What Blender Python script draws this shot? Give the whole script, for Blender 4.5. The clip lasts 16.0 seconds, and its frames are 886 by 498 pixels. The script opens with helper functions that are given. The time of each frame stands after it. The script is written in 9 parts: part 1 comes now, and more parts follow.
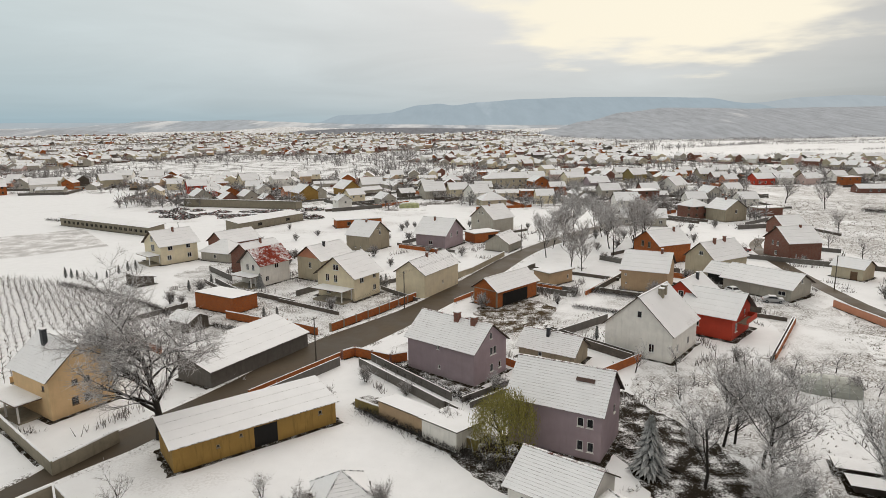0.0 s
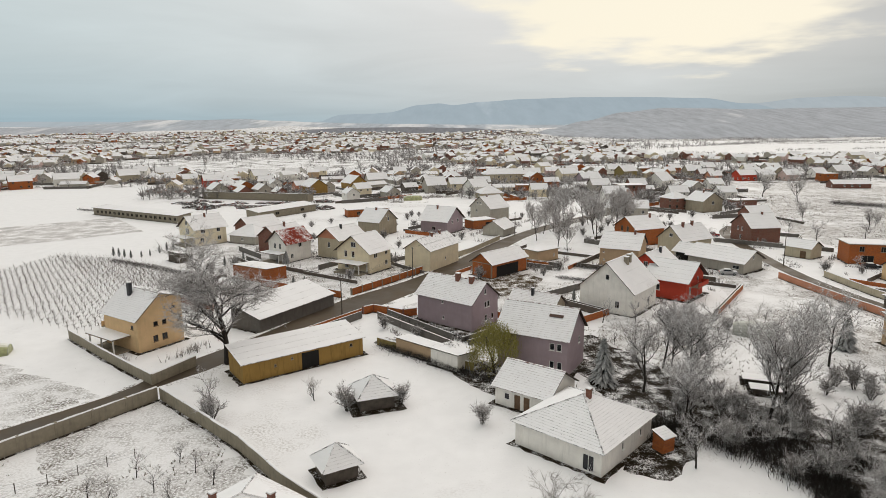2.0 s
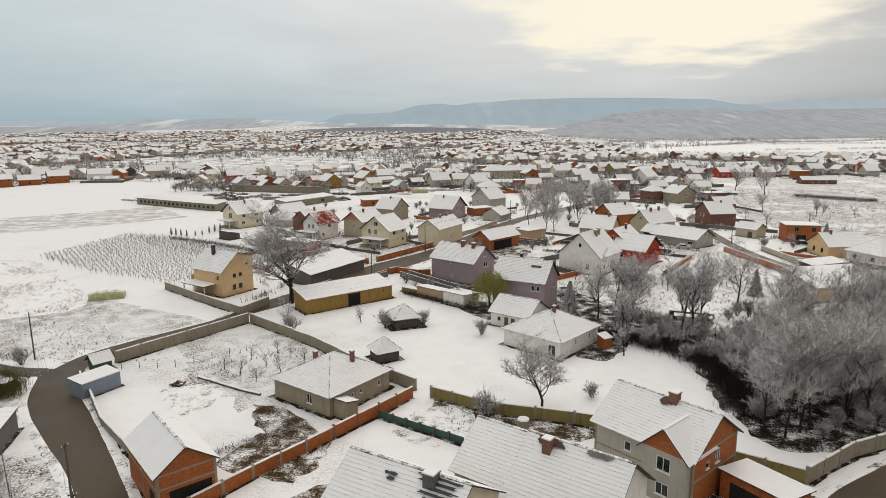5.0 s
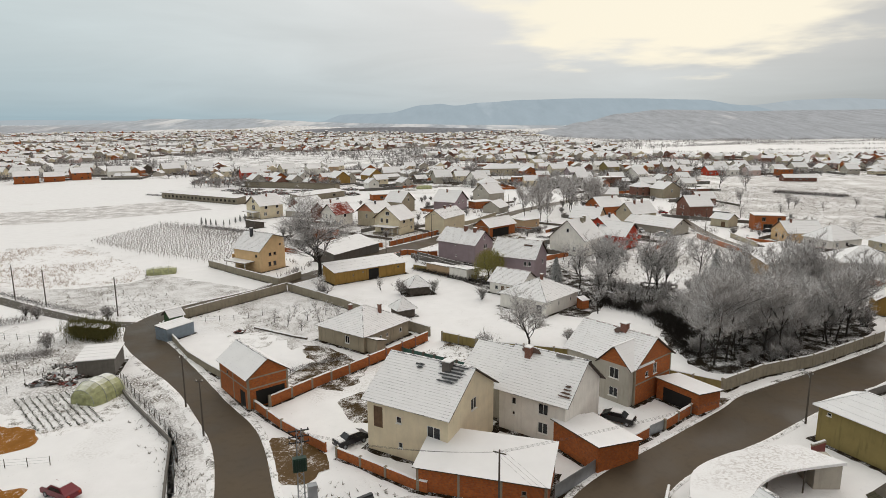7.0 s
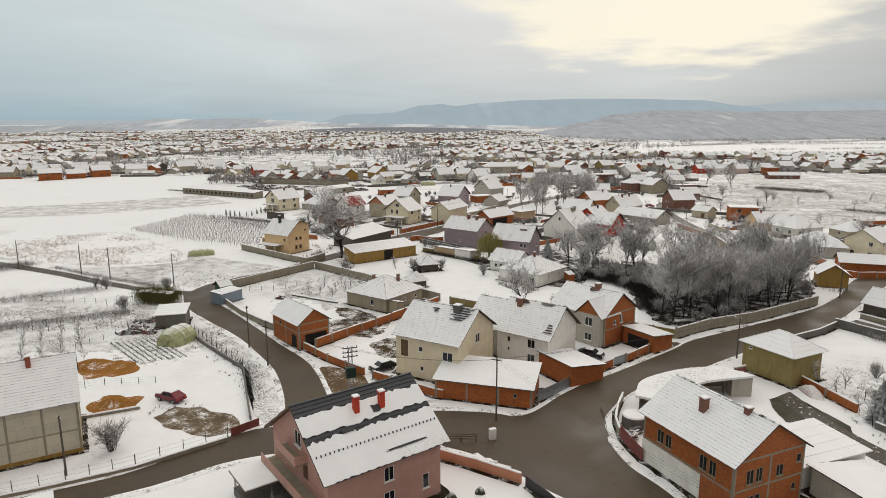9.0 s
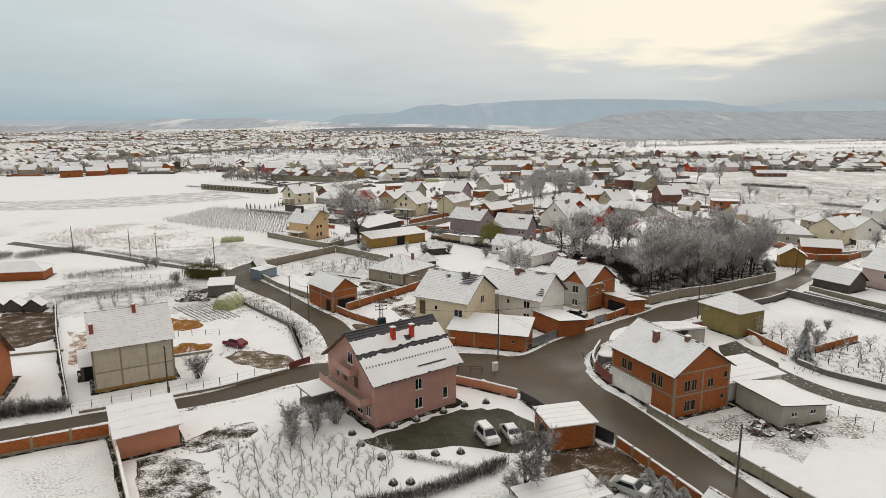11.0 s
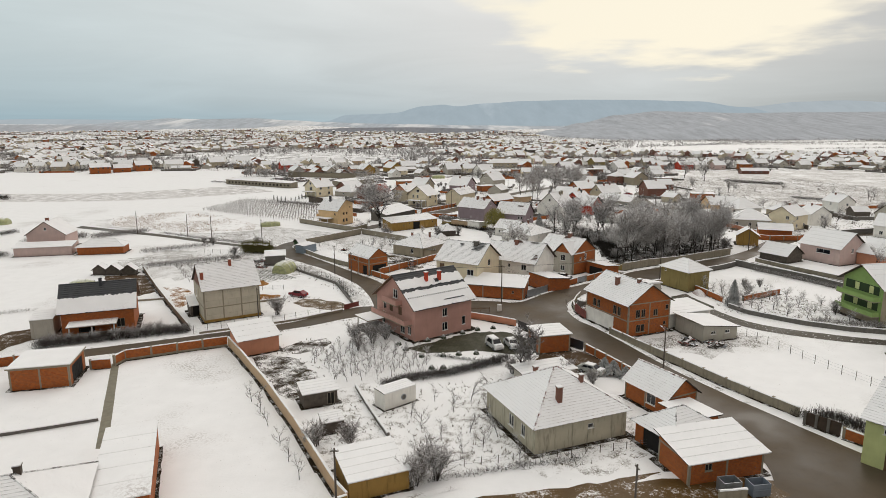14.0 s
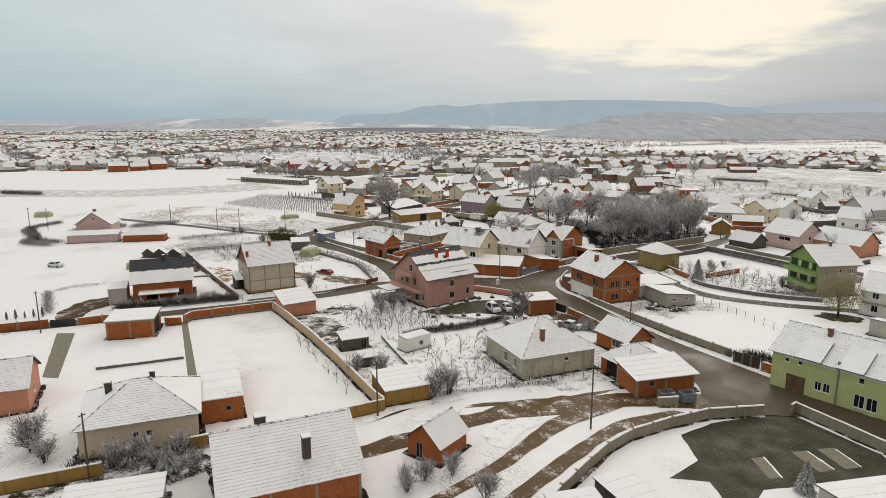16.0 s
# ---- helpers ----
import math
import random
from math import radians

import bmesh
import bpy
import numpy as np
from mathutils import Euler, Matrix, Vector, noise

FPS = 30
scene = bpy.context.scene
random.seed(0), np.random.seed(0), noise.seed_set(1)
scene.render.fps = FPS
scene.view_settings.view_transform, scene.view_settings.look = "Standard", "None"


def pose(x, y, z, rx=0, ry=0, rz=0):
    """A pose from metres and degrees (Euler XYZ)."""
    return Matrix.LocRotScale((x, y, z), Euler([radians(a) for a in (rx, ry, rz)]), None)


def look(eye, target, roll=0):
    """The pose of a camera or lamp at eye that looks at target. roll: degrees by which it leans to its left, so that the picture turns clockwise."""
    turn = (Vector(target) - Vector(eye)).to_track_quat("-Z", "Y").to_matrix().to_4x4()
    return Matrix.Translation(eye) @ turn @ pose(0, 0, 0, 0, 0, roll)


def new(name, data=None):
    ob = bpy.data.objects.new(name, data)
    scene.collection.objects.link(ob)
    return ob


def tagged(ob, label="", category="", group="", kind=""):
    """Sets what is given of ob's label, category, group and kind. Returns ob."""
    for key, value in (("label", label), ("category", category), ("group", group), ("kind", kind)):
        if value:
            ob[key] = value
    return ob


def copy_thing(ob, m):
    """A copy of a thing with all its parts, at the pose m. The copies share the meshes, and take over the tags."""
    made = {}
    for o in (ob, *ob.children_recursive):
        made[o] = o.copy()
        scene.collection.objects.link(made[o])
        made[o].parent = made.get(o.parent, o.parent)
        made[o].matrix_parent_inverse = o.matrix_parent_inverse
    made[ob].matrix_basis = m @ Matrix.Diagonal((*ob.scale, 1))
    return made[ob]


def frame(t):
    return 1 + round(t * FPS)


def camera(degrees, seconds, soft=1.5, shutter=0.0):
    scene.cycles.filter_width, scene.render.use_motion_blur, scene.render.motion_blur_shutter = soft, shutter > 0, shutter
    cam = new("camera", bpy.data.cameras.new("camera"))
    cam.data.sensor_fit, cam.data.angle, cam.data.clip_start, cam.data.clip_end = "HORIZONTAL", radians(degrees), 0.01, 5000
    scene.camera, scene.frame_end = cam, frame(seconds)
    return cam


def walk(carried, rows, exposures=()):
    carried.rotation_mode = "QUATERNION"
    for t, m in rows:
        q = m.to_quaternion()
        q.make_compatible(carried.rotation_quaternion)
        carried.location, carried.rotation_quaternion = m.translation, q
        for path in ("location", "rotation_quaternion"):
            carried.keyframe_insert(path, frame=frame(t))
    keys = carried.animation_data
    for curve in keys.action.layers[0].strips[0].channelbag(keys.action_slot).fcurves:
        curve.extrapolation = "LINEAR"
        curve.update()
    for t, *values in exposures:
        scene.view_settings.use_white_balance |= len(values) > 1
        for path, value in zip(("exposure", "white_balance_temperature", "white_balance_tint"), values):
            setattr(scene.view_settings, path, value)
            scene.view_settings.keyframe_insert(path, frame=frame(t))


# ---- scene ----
cam = camera(70.0, 16.0, soft=0.55)
PATH = [
    (0, (-1.57, 1.27, 37.62), (-2.58, 99.38, 18.27), -0.65),
    (0.5, (-1.60, -4.58, 37.35), (-2.60, 93.53, 17.99), -0.61),
    (1, (-1.71, -10.33, 37.18), (-2.70, 87.77, 17.80), -0.58),
    (1.5, (-1.89, -16.03, 37.08), (-2.87, 82.06, 17.69), -0.54),
    (2, (-2.11, -21.72, 37.04), (-3.08, 76.37, 17.65), -0.51),
    (2.5, (-2.36, -27.43, 37.04), (-3.33, 70.67, 17.64), -0.48),
    (3, (-2.63, -33.18, 37.06), (-3.61, 64.92, 17.67), -0.45),
    (3.5, (-2.92, -38.98, 37.11), (-3.90, 59.12, 17.72), -0.42),
    (4, (-3.21, -44.84, 37.17), (-4.20, 53.25, 17.77), -0.39),
    (6.5, (-4.75, -74.68, 37.39), (-5.78, 23.42, 18.01), -0.28),
    (7, (-5.08, -80.61, 37.40), (-6.11, 17.49, 18.03), -0.26),
    (7.5, (-5.41, -86.46, 37.40), (-6.45, 11.64, 18.04), -0.24),
    (8, (-5.76, -92.23, 37.39), (-6.81, 5.87, 18.03), -0.22),
    (8.5, (-6.13, -97.89, 37.37), (-7.19, 0.21, 18.02), -0.20),
    (9, (-6.53, -103.45, 37.34), (-7.59, -5.34, 17.99), -0.19),
    (11.5, (-8.83, -130.00, 37.22), (-9.94, -31.89, 17.89), -0.12),
    (12, (-9.36, -135.26, 37.22), (-10.47, -37.15, 17.90), -0.10),
    (12.5, (-9.89, -140.59, 37.23), (-11.01, -42.48, 17.92), -0.09),
    (13, (-10.42, -146.03, 37.27), (-11.55, -47.92, 17.95), -0.08),
    (13.5, (-10.93, -151.61, 37.32), (-12.08, -53.50, 18.01), -0.07),
    (14, (-11.42, -157.34, 37.40), (-12.58, -59.22, 18.09), -0.05),
    (14.5, (-11.86, -163.18, 37.50), (-13.04, -65.07, 18.19), -0.04),
    (15, (-12.23, -169.10, 37.61), (-13.43, -70.99, 18.31), -0.03),
    (15.5, (-12.51, -174.97, 37.75), (-13.73, -76.86, 18.45), -0.02),
    (16, (-12.66, -180.63, 37.90), (-13.91, -82.52, 18.60), -0.01),
]
walk(cam, [(t, look(eye, target, roll)) for t, eye, target, roll in PATH])

# ---- world and light ----
SUN_ELEV, SUN_AZ = radians(24), radians(22)
world = bpy.data.worlds.new("winter_sky")
scene.world = world
world.use_nodes = True
wn, wl = world.node_tree.nodes, world.node_tree.links
wn.clear()


def wnode(kind, **kw):
    n = wn.new(kind)
    for k, v in kw.items():
        n.inputs[k].default_value = v
    return n


w_out, w_bg = wn.new("ShaderNodeOutputWorld"), wn.new("ShaderNodeBackground")
w_sky = wn.new("ShaderNodeTexSky")
w_sky.sky_type, w_sky.sun_disc, w_sky.sun_elevation, w_sky.sun_rotation = "NISHITA", False, SUN_ELEV, SUN_AZ
w_co, w_sep = wn.new("ShaderNodeTexCoord"), wn.new("ShaderNodeSeparateXYZ")
wl.new(w_co.outputs["Generated"], w_sep.inputs[0])
# a flat layer of cloud: the way divided by its height
w_up = wnode("ShaderNodeMath")
w_up.operation, w_up.inputs[1].default_value = "ADD", 0.10
wl.new(w_sep.outputs["Z"], w_up.inputs[0])
w_div = wn.new("ShaderNodeVectorMath")
w_div.operation = "DIVIDE"
w_cmb = wn.new("ShaderNodeCombineXYZ")
for i in range(3):
    wl.new(w_up.outputs[0], w_cmb.inputs[i])
wl.new(w_co.outputs["Generated"], w_div.inputs[0])
wl.new(w_cmb.outputs[0], w_div.inputs[1])
w_n1 = wnode("ShaderNodeTexNoise", Scale=0.55, Detail=5.0, Roughness=0.55, Distortion=0.6)
wl.new(w_div.outputs[0], w_n1.inputs["Vector"])
w_n2 = wnode("ShaderNodeTexNoise", Scale=1.9, Detail=4.0, Roughness=0.5)
wl.new(w_div.outputs[0], w_n2.inputs["Vector"])
# overcast: pale blue-grey at the horizon, brighter towards the zenith
w_ramp = wn.new("ShaderNodeValToRGB")
wl.new(w_sep.outputs["Z"], w_ramp.inputs[0])
stops = [(0.0, (0.36, 0.445, 0.49)), (0.035, (0.47, 0.515, 0.535)), (0.10, (0.60, 0.61, 0.605)), (0.20, (0.71, 0.70, 0.68)), (0.45, (0.93, 0.87, 0.81)), (1.0, (1.36, 1.24, 1.13))]
w_ramp.color_ramp.elements.remove(w_ramp.color_ramp.elements[0])
for i, (p, c) in enumerate(stops):
    e = w_ramp.color_ramp.elements[0] if i == 0 else w_ramp.color_ramp.elements.new(p)
    e.position, e.color = p, (*c, 1)
# bluer cloud towards the west
w_west = wn.new("ShaderNodeMapRange")
for k, v in (("From Min", -0.55), ("From Max", 0.05), ("To Min", 1.0), ("To Max", 0.0)):
    w_west.inputs[k].default_value = v
wl.new(w_sep.outputs["X"], w_west.inputs["Value"])
w_tint = wn.new("ShaderNodeMix")
w_tint.data_type, w_tint.blend_type = "RGBA", "MULTIPLY"
wl.new(w_west.outputs[0], w_tint.inputs[0])
wl.new(w_ramp.outputs["Color"], w_tint.inputs[6])
w_tint.inputs[7].default_value = (0.81, 0.91, 0.945, 1)
w_var = wn.new("ShaderNodeMapRange")
for k, v in (("From Min", 0.3), ("From Max", 0.7), ("To Min", 0.94), ("To Max", 1.07)):
    w_var.inputs[k].default_value = v
wl.new(w_n1.outputs["Fac"], w_var.inputs["Value"])
w_cloud = wn.new("ShaderNodeVectorMath")
w_cloud.operation = "SCALE"
wl.new(w_tint.outputs[2], w_cloud.inputs[0])
wl.new(w_var.outputs[0], w_cloud.inputs["Scale"])
# dims the unseen sky behind the view, to darken walls facing the camera
w_back = wn.new("ShaderNodeMapRange")
for k, v in (("From Min", -0.75), ("From Max", 0.45), ("To Min", 0.57), ("To Max", 1.0)):
    w_back.inputs[k].default_value = v
wl.new(w_sep.outputs["Y"], w_back.inputs["Value"])
w_east = wn.new("ShaderNodeMapRange")
for k, v in (("From Min", 0.28), ("From Max", 0.60), ("To Min", 1.0), ("To Max", 0.70)):
    w_east.inputs[k].default_value = v
wl.new(w_sep.outputs["X"], w_east.inputs["Value"])
w_sides = wn.new("ShaderNodeMath")
w_sides.operation = "MULTIPLY"
wl.new(w_back.outputs[0], w_sides.inputs[0])
wl.new(w_east.outputs[0], w_sides.inputs[1])
w_dimmed = wn.new("ShaderNodeVectorMath")
w_dimmed.operation = "SCALE"
wl.new(w_cloud.outputs[0], w_dimmed.inputs[0])
wl.new(w_sides.outputs[0], w_dimmed.inputs["Scale"])
# the thin place in the cloud before the sun
w_dir = wn.new("ShaderNodeVectorMath")
w_dir.operation = "DISTANCE"
w_sc = wn.new("ShaderNodeVectorMath")
w_sc.operation, w_sc.inputs[1].default_value = "MULTIPLY", (1.0, 1.0, 2.3)
wl.new(w_co.outputs["Generated"], w_sc.inputs[0])
wl.new(w_sc.outputs[0], w_dir.inputs[0])
w_dir.inputs[1].default_value = (0.32, 0.92, 0.47)
w_rag = wn.new("ShaderNodeMath")
w_rag.operation, w_rag.inputs[1].default_value = "MULTIPLY_ADD", -0.26
wl.new(w_n2.outputs["Fac"], w_rag.inputs[0])
wl.new(w_dir.outputs["Value"], w_rag.inputs[2])
w_gap = wn.new("ShaderNodeMapRange")
w_gap.interpolation_type = "SMOOTHSTEP"
for k, v in (("From Min", 0.09), ("From Max", 0.19), ("To Min", 1.0), ("To Max", 0.0)):
    w_gap.inputs[k].default_value = v
wl.new(w_rag.outputs[0], w_gap.inputs["Value"])
w_mix = wn.new("ShaderNodeMix")
w_mix.data_type = "RGBA"
wl.new(w_gap.outputs[0], w_mix.inputs[0])
wl.new(w_dimmed.outputs[0], w_mix.inputs[6])
w_mix.inputs[7].default_value = (0.86, 0.80, 0.655, 1)
w_blue = wn.new("ShaderNodeVectorMath")
w_blue.operation, w_blue.inputs["Scale"].default_value = "SCALE", 0.05
wl.new(w_sky.outputs[0], w_blue.inputs[0])
w_all = wn.new("ShaderNodeMix")
w_all.data_type = "RGBA"
w_all.inputs[0].default_value = 0.96
wl.new(w_blue.outputs[0], w_all.inputs[6])
wl.new(w_mix.outputs[2], w_all.inputs[7])
wl.new(w_all.outputs[2], w_bg.inputs["Color"])
w_bg.inputs["Strength"].default_value = 1.13
wl.new(w_bg.outputs[0], w_out.inputs["Surface"])

sun = new("sun", bpy.data.lights.new("sun", "SUN"))
sun.data.energy, sun.data.angle, sun.data.color = 0.5, radians(25), (1.0, 0.95, 0.88)
sun.matrix_world = look((0, 0, 0), (-math.sin(SUN_AZ) * math.cos(SUN_ELEV), -math.cos(SUN_AZ) * math.cos(SUN_ELEV), -math.sin(SUN_ELEV)))


# ---- materials ----
class Nodes:
    """A short hand for one material's nodes."""

    def __init__(self, name, rough=0.8, metal=0.0):
        self.m = bpy.data.materials.new(name)
        self.m.use_nodes = True
        self.t = self.m.node_tree
        self.bsdf = self.t.nodes["Principled BSDF"]
        self.bsdf.inputs["Roughness"].default_value = rough
        self.bsdf.inputs["Metallic"].default_value = metal
        self.co = self.t.nodes.new("ShaderNodeTexCoord").outputs["Object"]

    def n(self, kind, **kw):
        o = self.t.nodes.new(kind)
        for k, v in kw.items():
            o.inputs[k].default_value = v
        return o

    def to(self, a, b):
        self.t.links.new(a, b)

    def noise(self, scale, detail=4.0, rough=0.55, stretch=None):
        o = self.n("ShaderNodeTexNoise", Scale=scale, Detail=detail, Roughness=rough)
        if stretch:
            mp = self.n("ShaderNodeMapping", Scale=stretch)
            self.to(self.co, mp.inputs[0])
            self.to(mp.outputs[0], o.inputs["Vector"])
        else:
            self.to(self.co, o.inputs["Vector"])
        return o.outputs["Fac"]

    def step(self, fac, lo, hi, a=0.0, b=1.0):
        o = self.n("ShaderNodeMapRange")
        for k, v in (("From Min", lo), ("From Max", hi), ("To Min", a), ("To Max", b)):
            o.inputs[k].default_value = v
        self.to(fac, o.inputs["Value"])
        return o.outputs[0]

    def mix(self, fac, a, b):
        o = self.n("ShaderNodeMix")
        o.data_type = "RGBA"
        for v, i in ((fac, 0), (a, 6), (b, 7)):
            if isinstance(v, bpy.types.NodeSocket):
                self.to(v, o.inputs[i])
            elif i == 0:
                o.inputs[0].default_value = v
            else:
                o.inputs[i].default_value = (*v, 1)
        return o.outputs[2]

    def math(self, op, a, b):
        o = self.n("ShaderNodeMath")
        o.operation = op
        for v, i in ((a, 0), (b, 1)):
            if isinstance(v, bpy.types.NodeSocket):
                self.to(v, o.inputs[i])
            else:
                o.inputs[i].default_value = v
        return o.outputs[0]

    def up(self):
        g, s = self.n("ShaderNodeNewGeometry"), self.n("ShaderNodeSeparateXYZ")
        self.to(g.outputs["Normal"], s.inputs[0])
        return s.outputs["Z"]

    def rand(self):
        return self.n("ShaderNodeObjectInfo").outputs["Random"]

    def bump(self, fac, strength=0.3, dist=0.05):
        o = self.n("ShaderNodeBump", Strength=strength, Distance=dist)
        self.to(fac, o.inputs["Height"])
        self.to(o.outputs[0], self.bsdf.inputs["Normal"])

    def done(self, colour):
        if isinstance(colour, bpy.types.NodeSocket):
            self.to(colour, self.bsdf.inputs["Base Color"])
        else:
            self.bsdf.inputs["Base Color"].default_value = (*colour, 1)
        return self.m


SNOW = (0.86, 0.865, 0.875)


def plain(name, c, rough=0.75, metal=0.0, var=0.18, scale=1.3, bump=0.15, fine=14.0, stain=0.0):
    """Paint, plaster, metal or wood with soft stains and a fine grain."""
    k = Nodes(name, rough, metal)
    big, small = k.noise(scale, 5.0), k.noise(fine, 3.0)
    dark = tuple(v * (1 - var) for v in c)
    light = tuple(min(0.95, v * (1 + var * 0.6)) for v in c)
    col = k.mix(k.step(big, 0.3, 0.7), dark, light)
    col = k.mix(k.step(small, 0.35, 0.8, 0.0, 0.35), col, tuple(v * 0.8 for v in c))
    if stain:
        run = k.noise(0.9, 5.0, 0.6, (2.2, 2.2, 0.35))
        col = k.mix(k.step(run, 0.52, 0.72, 0.0, stain), col, tuple(v * 0.35 for v in c))
    k.bump(small, bump, 0.02)
    return k.done(col)


def snow_mat(name, patch=0.0, dirt=(0.17, 0.13, 0.08), fleck=0.62, grass=0.0):
    """Lying snow, with soil and grass that come through in flecks."""
    k = Nodes(name, 0.7)
    big, mid, small = k.noise(0.05, 5.0), k.noise(0.35, 6.0, 0.6), k.noise(3.2, 6.0, 0.65)
    col = k.mix(k.step(mid, 0.3, 0.75), (0.80, 0.805, 0.815), SNOW)
    if patch:
        a = k.step(big, fleck - 0.12, fleck + 0.1)
        b = k.step(small, 0.54 - patch * 0.18, 0.66 - patch * 0.14)
        m = k.step(mid, 0.38, 0.56, 0.2, 1.0)
        col = k.mix(k.math("MULTIPLY", k.math("MULTIPLY", a, b), m), col, dirt)
    if grass:  # single tufts and prints that come through everywhere
        dots, where = k.noise(4.6, 3.0, 0.7), k.noise(0.16, 4.0, 0.6)
        col = k.mix(k.math("MULTIPLY", k.step(dots, 0.66, 0.73, 0.0, 0.85), k.step(where, 0.5 - grass, 0.62 - grass)), col, tuple(v * 0.8 for v in dirt))
    k.bump(k.math("ADD", small, mid), 0.35, 0.06)
    k.bsdf.inputs["Specular IOR Level"].default_value = 0.25
    return k.done(col)


def half_snow(name, under, cover=0.5, scale=1.1, rough=0.8):
    """A surface that snow half covers, in ragged patches."""
    k = Nodes(name, rough)
    mid, fine, small = k.noise(scale * 0.4, 4.0, 0.6), k.noise(scale * 3.6, 10.0, 0.82), k.noise(scale * 7, 4.0)
    tone = k.mix(k.step(mid, 0.3, 0.7), tuple(v * 0.7 for v in under), tuple(min(0.9, v * 1.2) for v in under))
    tone = k.mix(k.step(small, 0.35, 0.7, 0.0, 0.5), tone, tuple(v * 0.6 for v in under))
    both = k.math("ADD", k.math("MULTIPLY", mid, 0.42), k.math("MULTIPLY", fine, 0.58))
    edge = 0.5 + (0.5 - cover) * 0.24
    f = k.step(both, edge - 0.035, edge + 0.045)
    k.bump(k.math("ADD", fine, small), 0.4, 0.06)
    k.bsdf.inputs["Specular IOR Level"].default_value = 0.08
    return k.done(k.mix(f, tone, SNOW))


def frosted(name, under, snow=0.6, lo=0.1, hi=0.7, rough=0.85, speck=6.0):
    """Twigs, leaves or junk with snow on what faces up."""
    k = Nodes(name, rough)
    z, small = k.up(), k.noise(speck, 3.0)
    tone = k.mix(k.step(small, 0.3, 0.7), tuple(v * 0.65 for v in under), tuple(min(0.9, v * 1.3) for v in under))
    tone = k.mix(k.step(k.rand(), 0.0, 1.0, 0.0, 0.25), tone, tuple(v * 0.5 for v in under))
    f = k.step(z, lo, hi, 0.0, snow)
    f = k.math("MULTIPLY", f, k.step(small, 0.25, 0.55, 0.35, 1.0))
    return k.done(k.mix(f, tone, SNOW))


def block_mat(name, c1, c2, joint, w=0.25, h=0.2, mortar=0.012, rough=0.85):
    """Hollow clay blocks laid in courses; reads on walls of any direction."""
    k = Nodes(name, rough)
    sep, cmb = k.n("ShaderNodeSeparateXYZ"), k.n("ShaderNodeCombineXYZ")
    k.to(k.co, sep.inputs[0])
    k.to(k.math("ADD", sep.outputs["X"], sep.outputs["Y"]), cmb.inputs[0])
    k.to(sep.outputs["Z"], cmb.inputs[1])
    b = k.n("ShaderNodeTexBrick", **{"Scale": 1.0, "Mortar Size": mortar, "Brick Width": w, "Row Height": h, "Bias": 0.0})
    k.to(cmb.outputs[0], b.inputs["Vector"])
    b.inputs["Color1"].default_value, b.inputs["Color2"].default_value, b.inputs["Mortar"].default_value = (*c1, 1), (*c2, 1), (*joint, 1)
    big = k.noise(0.7, 5.0)
    col = k.mix(k.step(big, 0.45, 0.75, 0.0, 0.4), b.outputs["Color"], tuple(v * 0.55 for v in c1))
    k.bump(b.outputs["Fac"], -0.4, 0.02)
    return k.done(col)


def road_mat(name, c, wet=0.35, edge=0.0):
    k = Nodes(name, 0.5)
    big, mid, small = k.noise(0.12, 5.0), k.noise(0.9, 5.0), k.noise(25.0, 2.0)
    col = k.mix(k.step(big, 0.35, 0.65), tuple(v * 0.75 for v in c), tuple(v * 1.2 for v in c))
    col = k.mix(k.step(mid, 0.5, 0.8, 0.0, 0.45), col, tuple(v * 0.6 for v in c))
    if edge:
        col = k.mix(k.step(k.noise(1.6, 7.0, 0.7), 0.66 - edge * 0.25, 0.70 - edge * 0.22), col, SNOW)
    k.to(k.step(big, 0.35, 0.65, wet, 0.75), k.bsdf.inputs["Roughness"])
    k.bump(small, 0.25, 0.01)
    k.bsdf.inputs["Specular IOR Level"].default_value = 0.16
    return k.done(col)


M_SNOW = snow_mat("snow_ground", 0.5, (0.15, 0.12, 0.085), 0.66, 0.06)
M_FLECK = snow_mat("snow_over_stubble", 0.7, (0.085, 0.064, 0.04), 0.47, 0.16)
M_FIELD = snow_mat("clean_field_snow", 0.25, (0.34, 0.31, 0.27), 0.70)
M_PLOUGH = half_snow("thin_snow_on_ploughed_soil", (0.66, 0.645, 0.64), 0.40, 0.5)
M_BANKSNOW = half_snow("trodden_snow_on_mud", (0.10, 0.062, 0.03), 0.86, 1.6)
M_MEADOW = snow_mat("rough_meadow_snow", 0.7, (0.16, 0.13, 0.10), 0.44, 0.16)
M_SOIL = half_snow("wet_dug_soil", (0.095, 0.062, 0.036), 0.22, 1.0)
M_GRASS = half_snow("bare_winter_grass", (0.055, 0.058, 0.022), 0.08, 1.0)
M_GARDENS = half_snow("village_gardens_under_thin_snow", (0.15, 0.13, 0.115), 0.66, 0.16)
M_SNOWCAP = snow_mat("snow_cap")
M_BANK = half_snow("snow_bank", (0.10, 0.085, 0.06), 0.75, 0.9)
M_THIN = half_snow("thin_snow_on_grass", (0.12, 0.095, 0.055), 0.74, 1.4)
M_DRY = half_snow("thin_snow_on_dry_stalks", (0.30, 0.235, 0.19), 0.84, 1.2)
M_MUD = half_snow("muddy_yard", (0.070, 0.044, 0.016), 0.40, 1.1)
M_MUDWET = half_snow("wet_mud", (0.115, 0.068, 0.024), 0.24, 0.8, 0.4)
M_LITTER = half_snow("leaf_litter", (0.045, 0.031, 0.015), 0.46, 1.2)
M_ROAD = road_mat("wet_asphalt", (0.088, 0.068, 0.047), 0.40)
M_TRACK = road_mat("grey_track", (0.085, 0.076, 0.062), 0.5, 0.25)


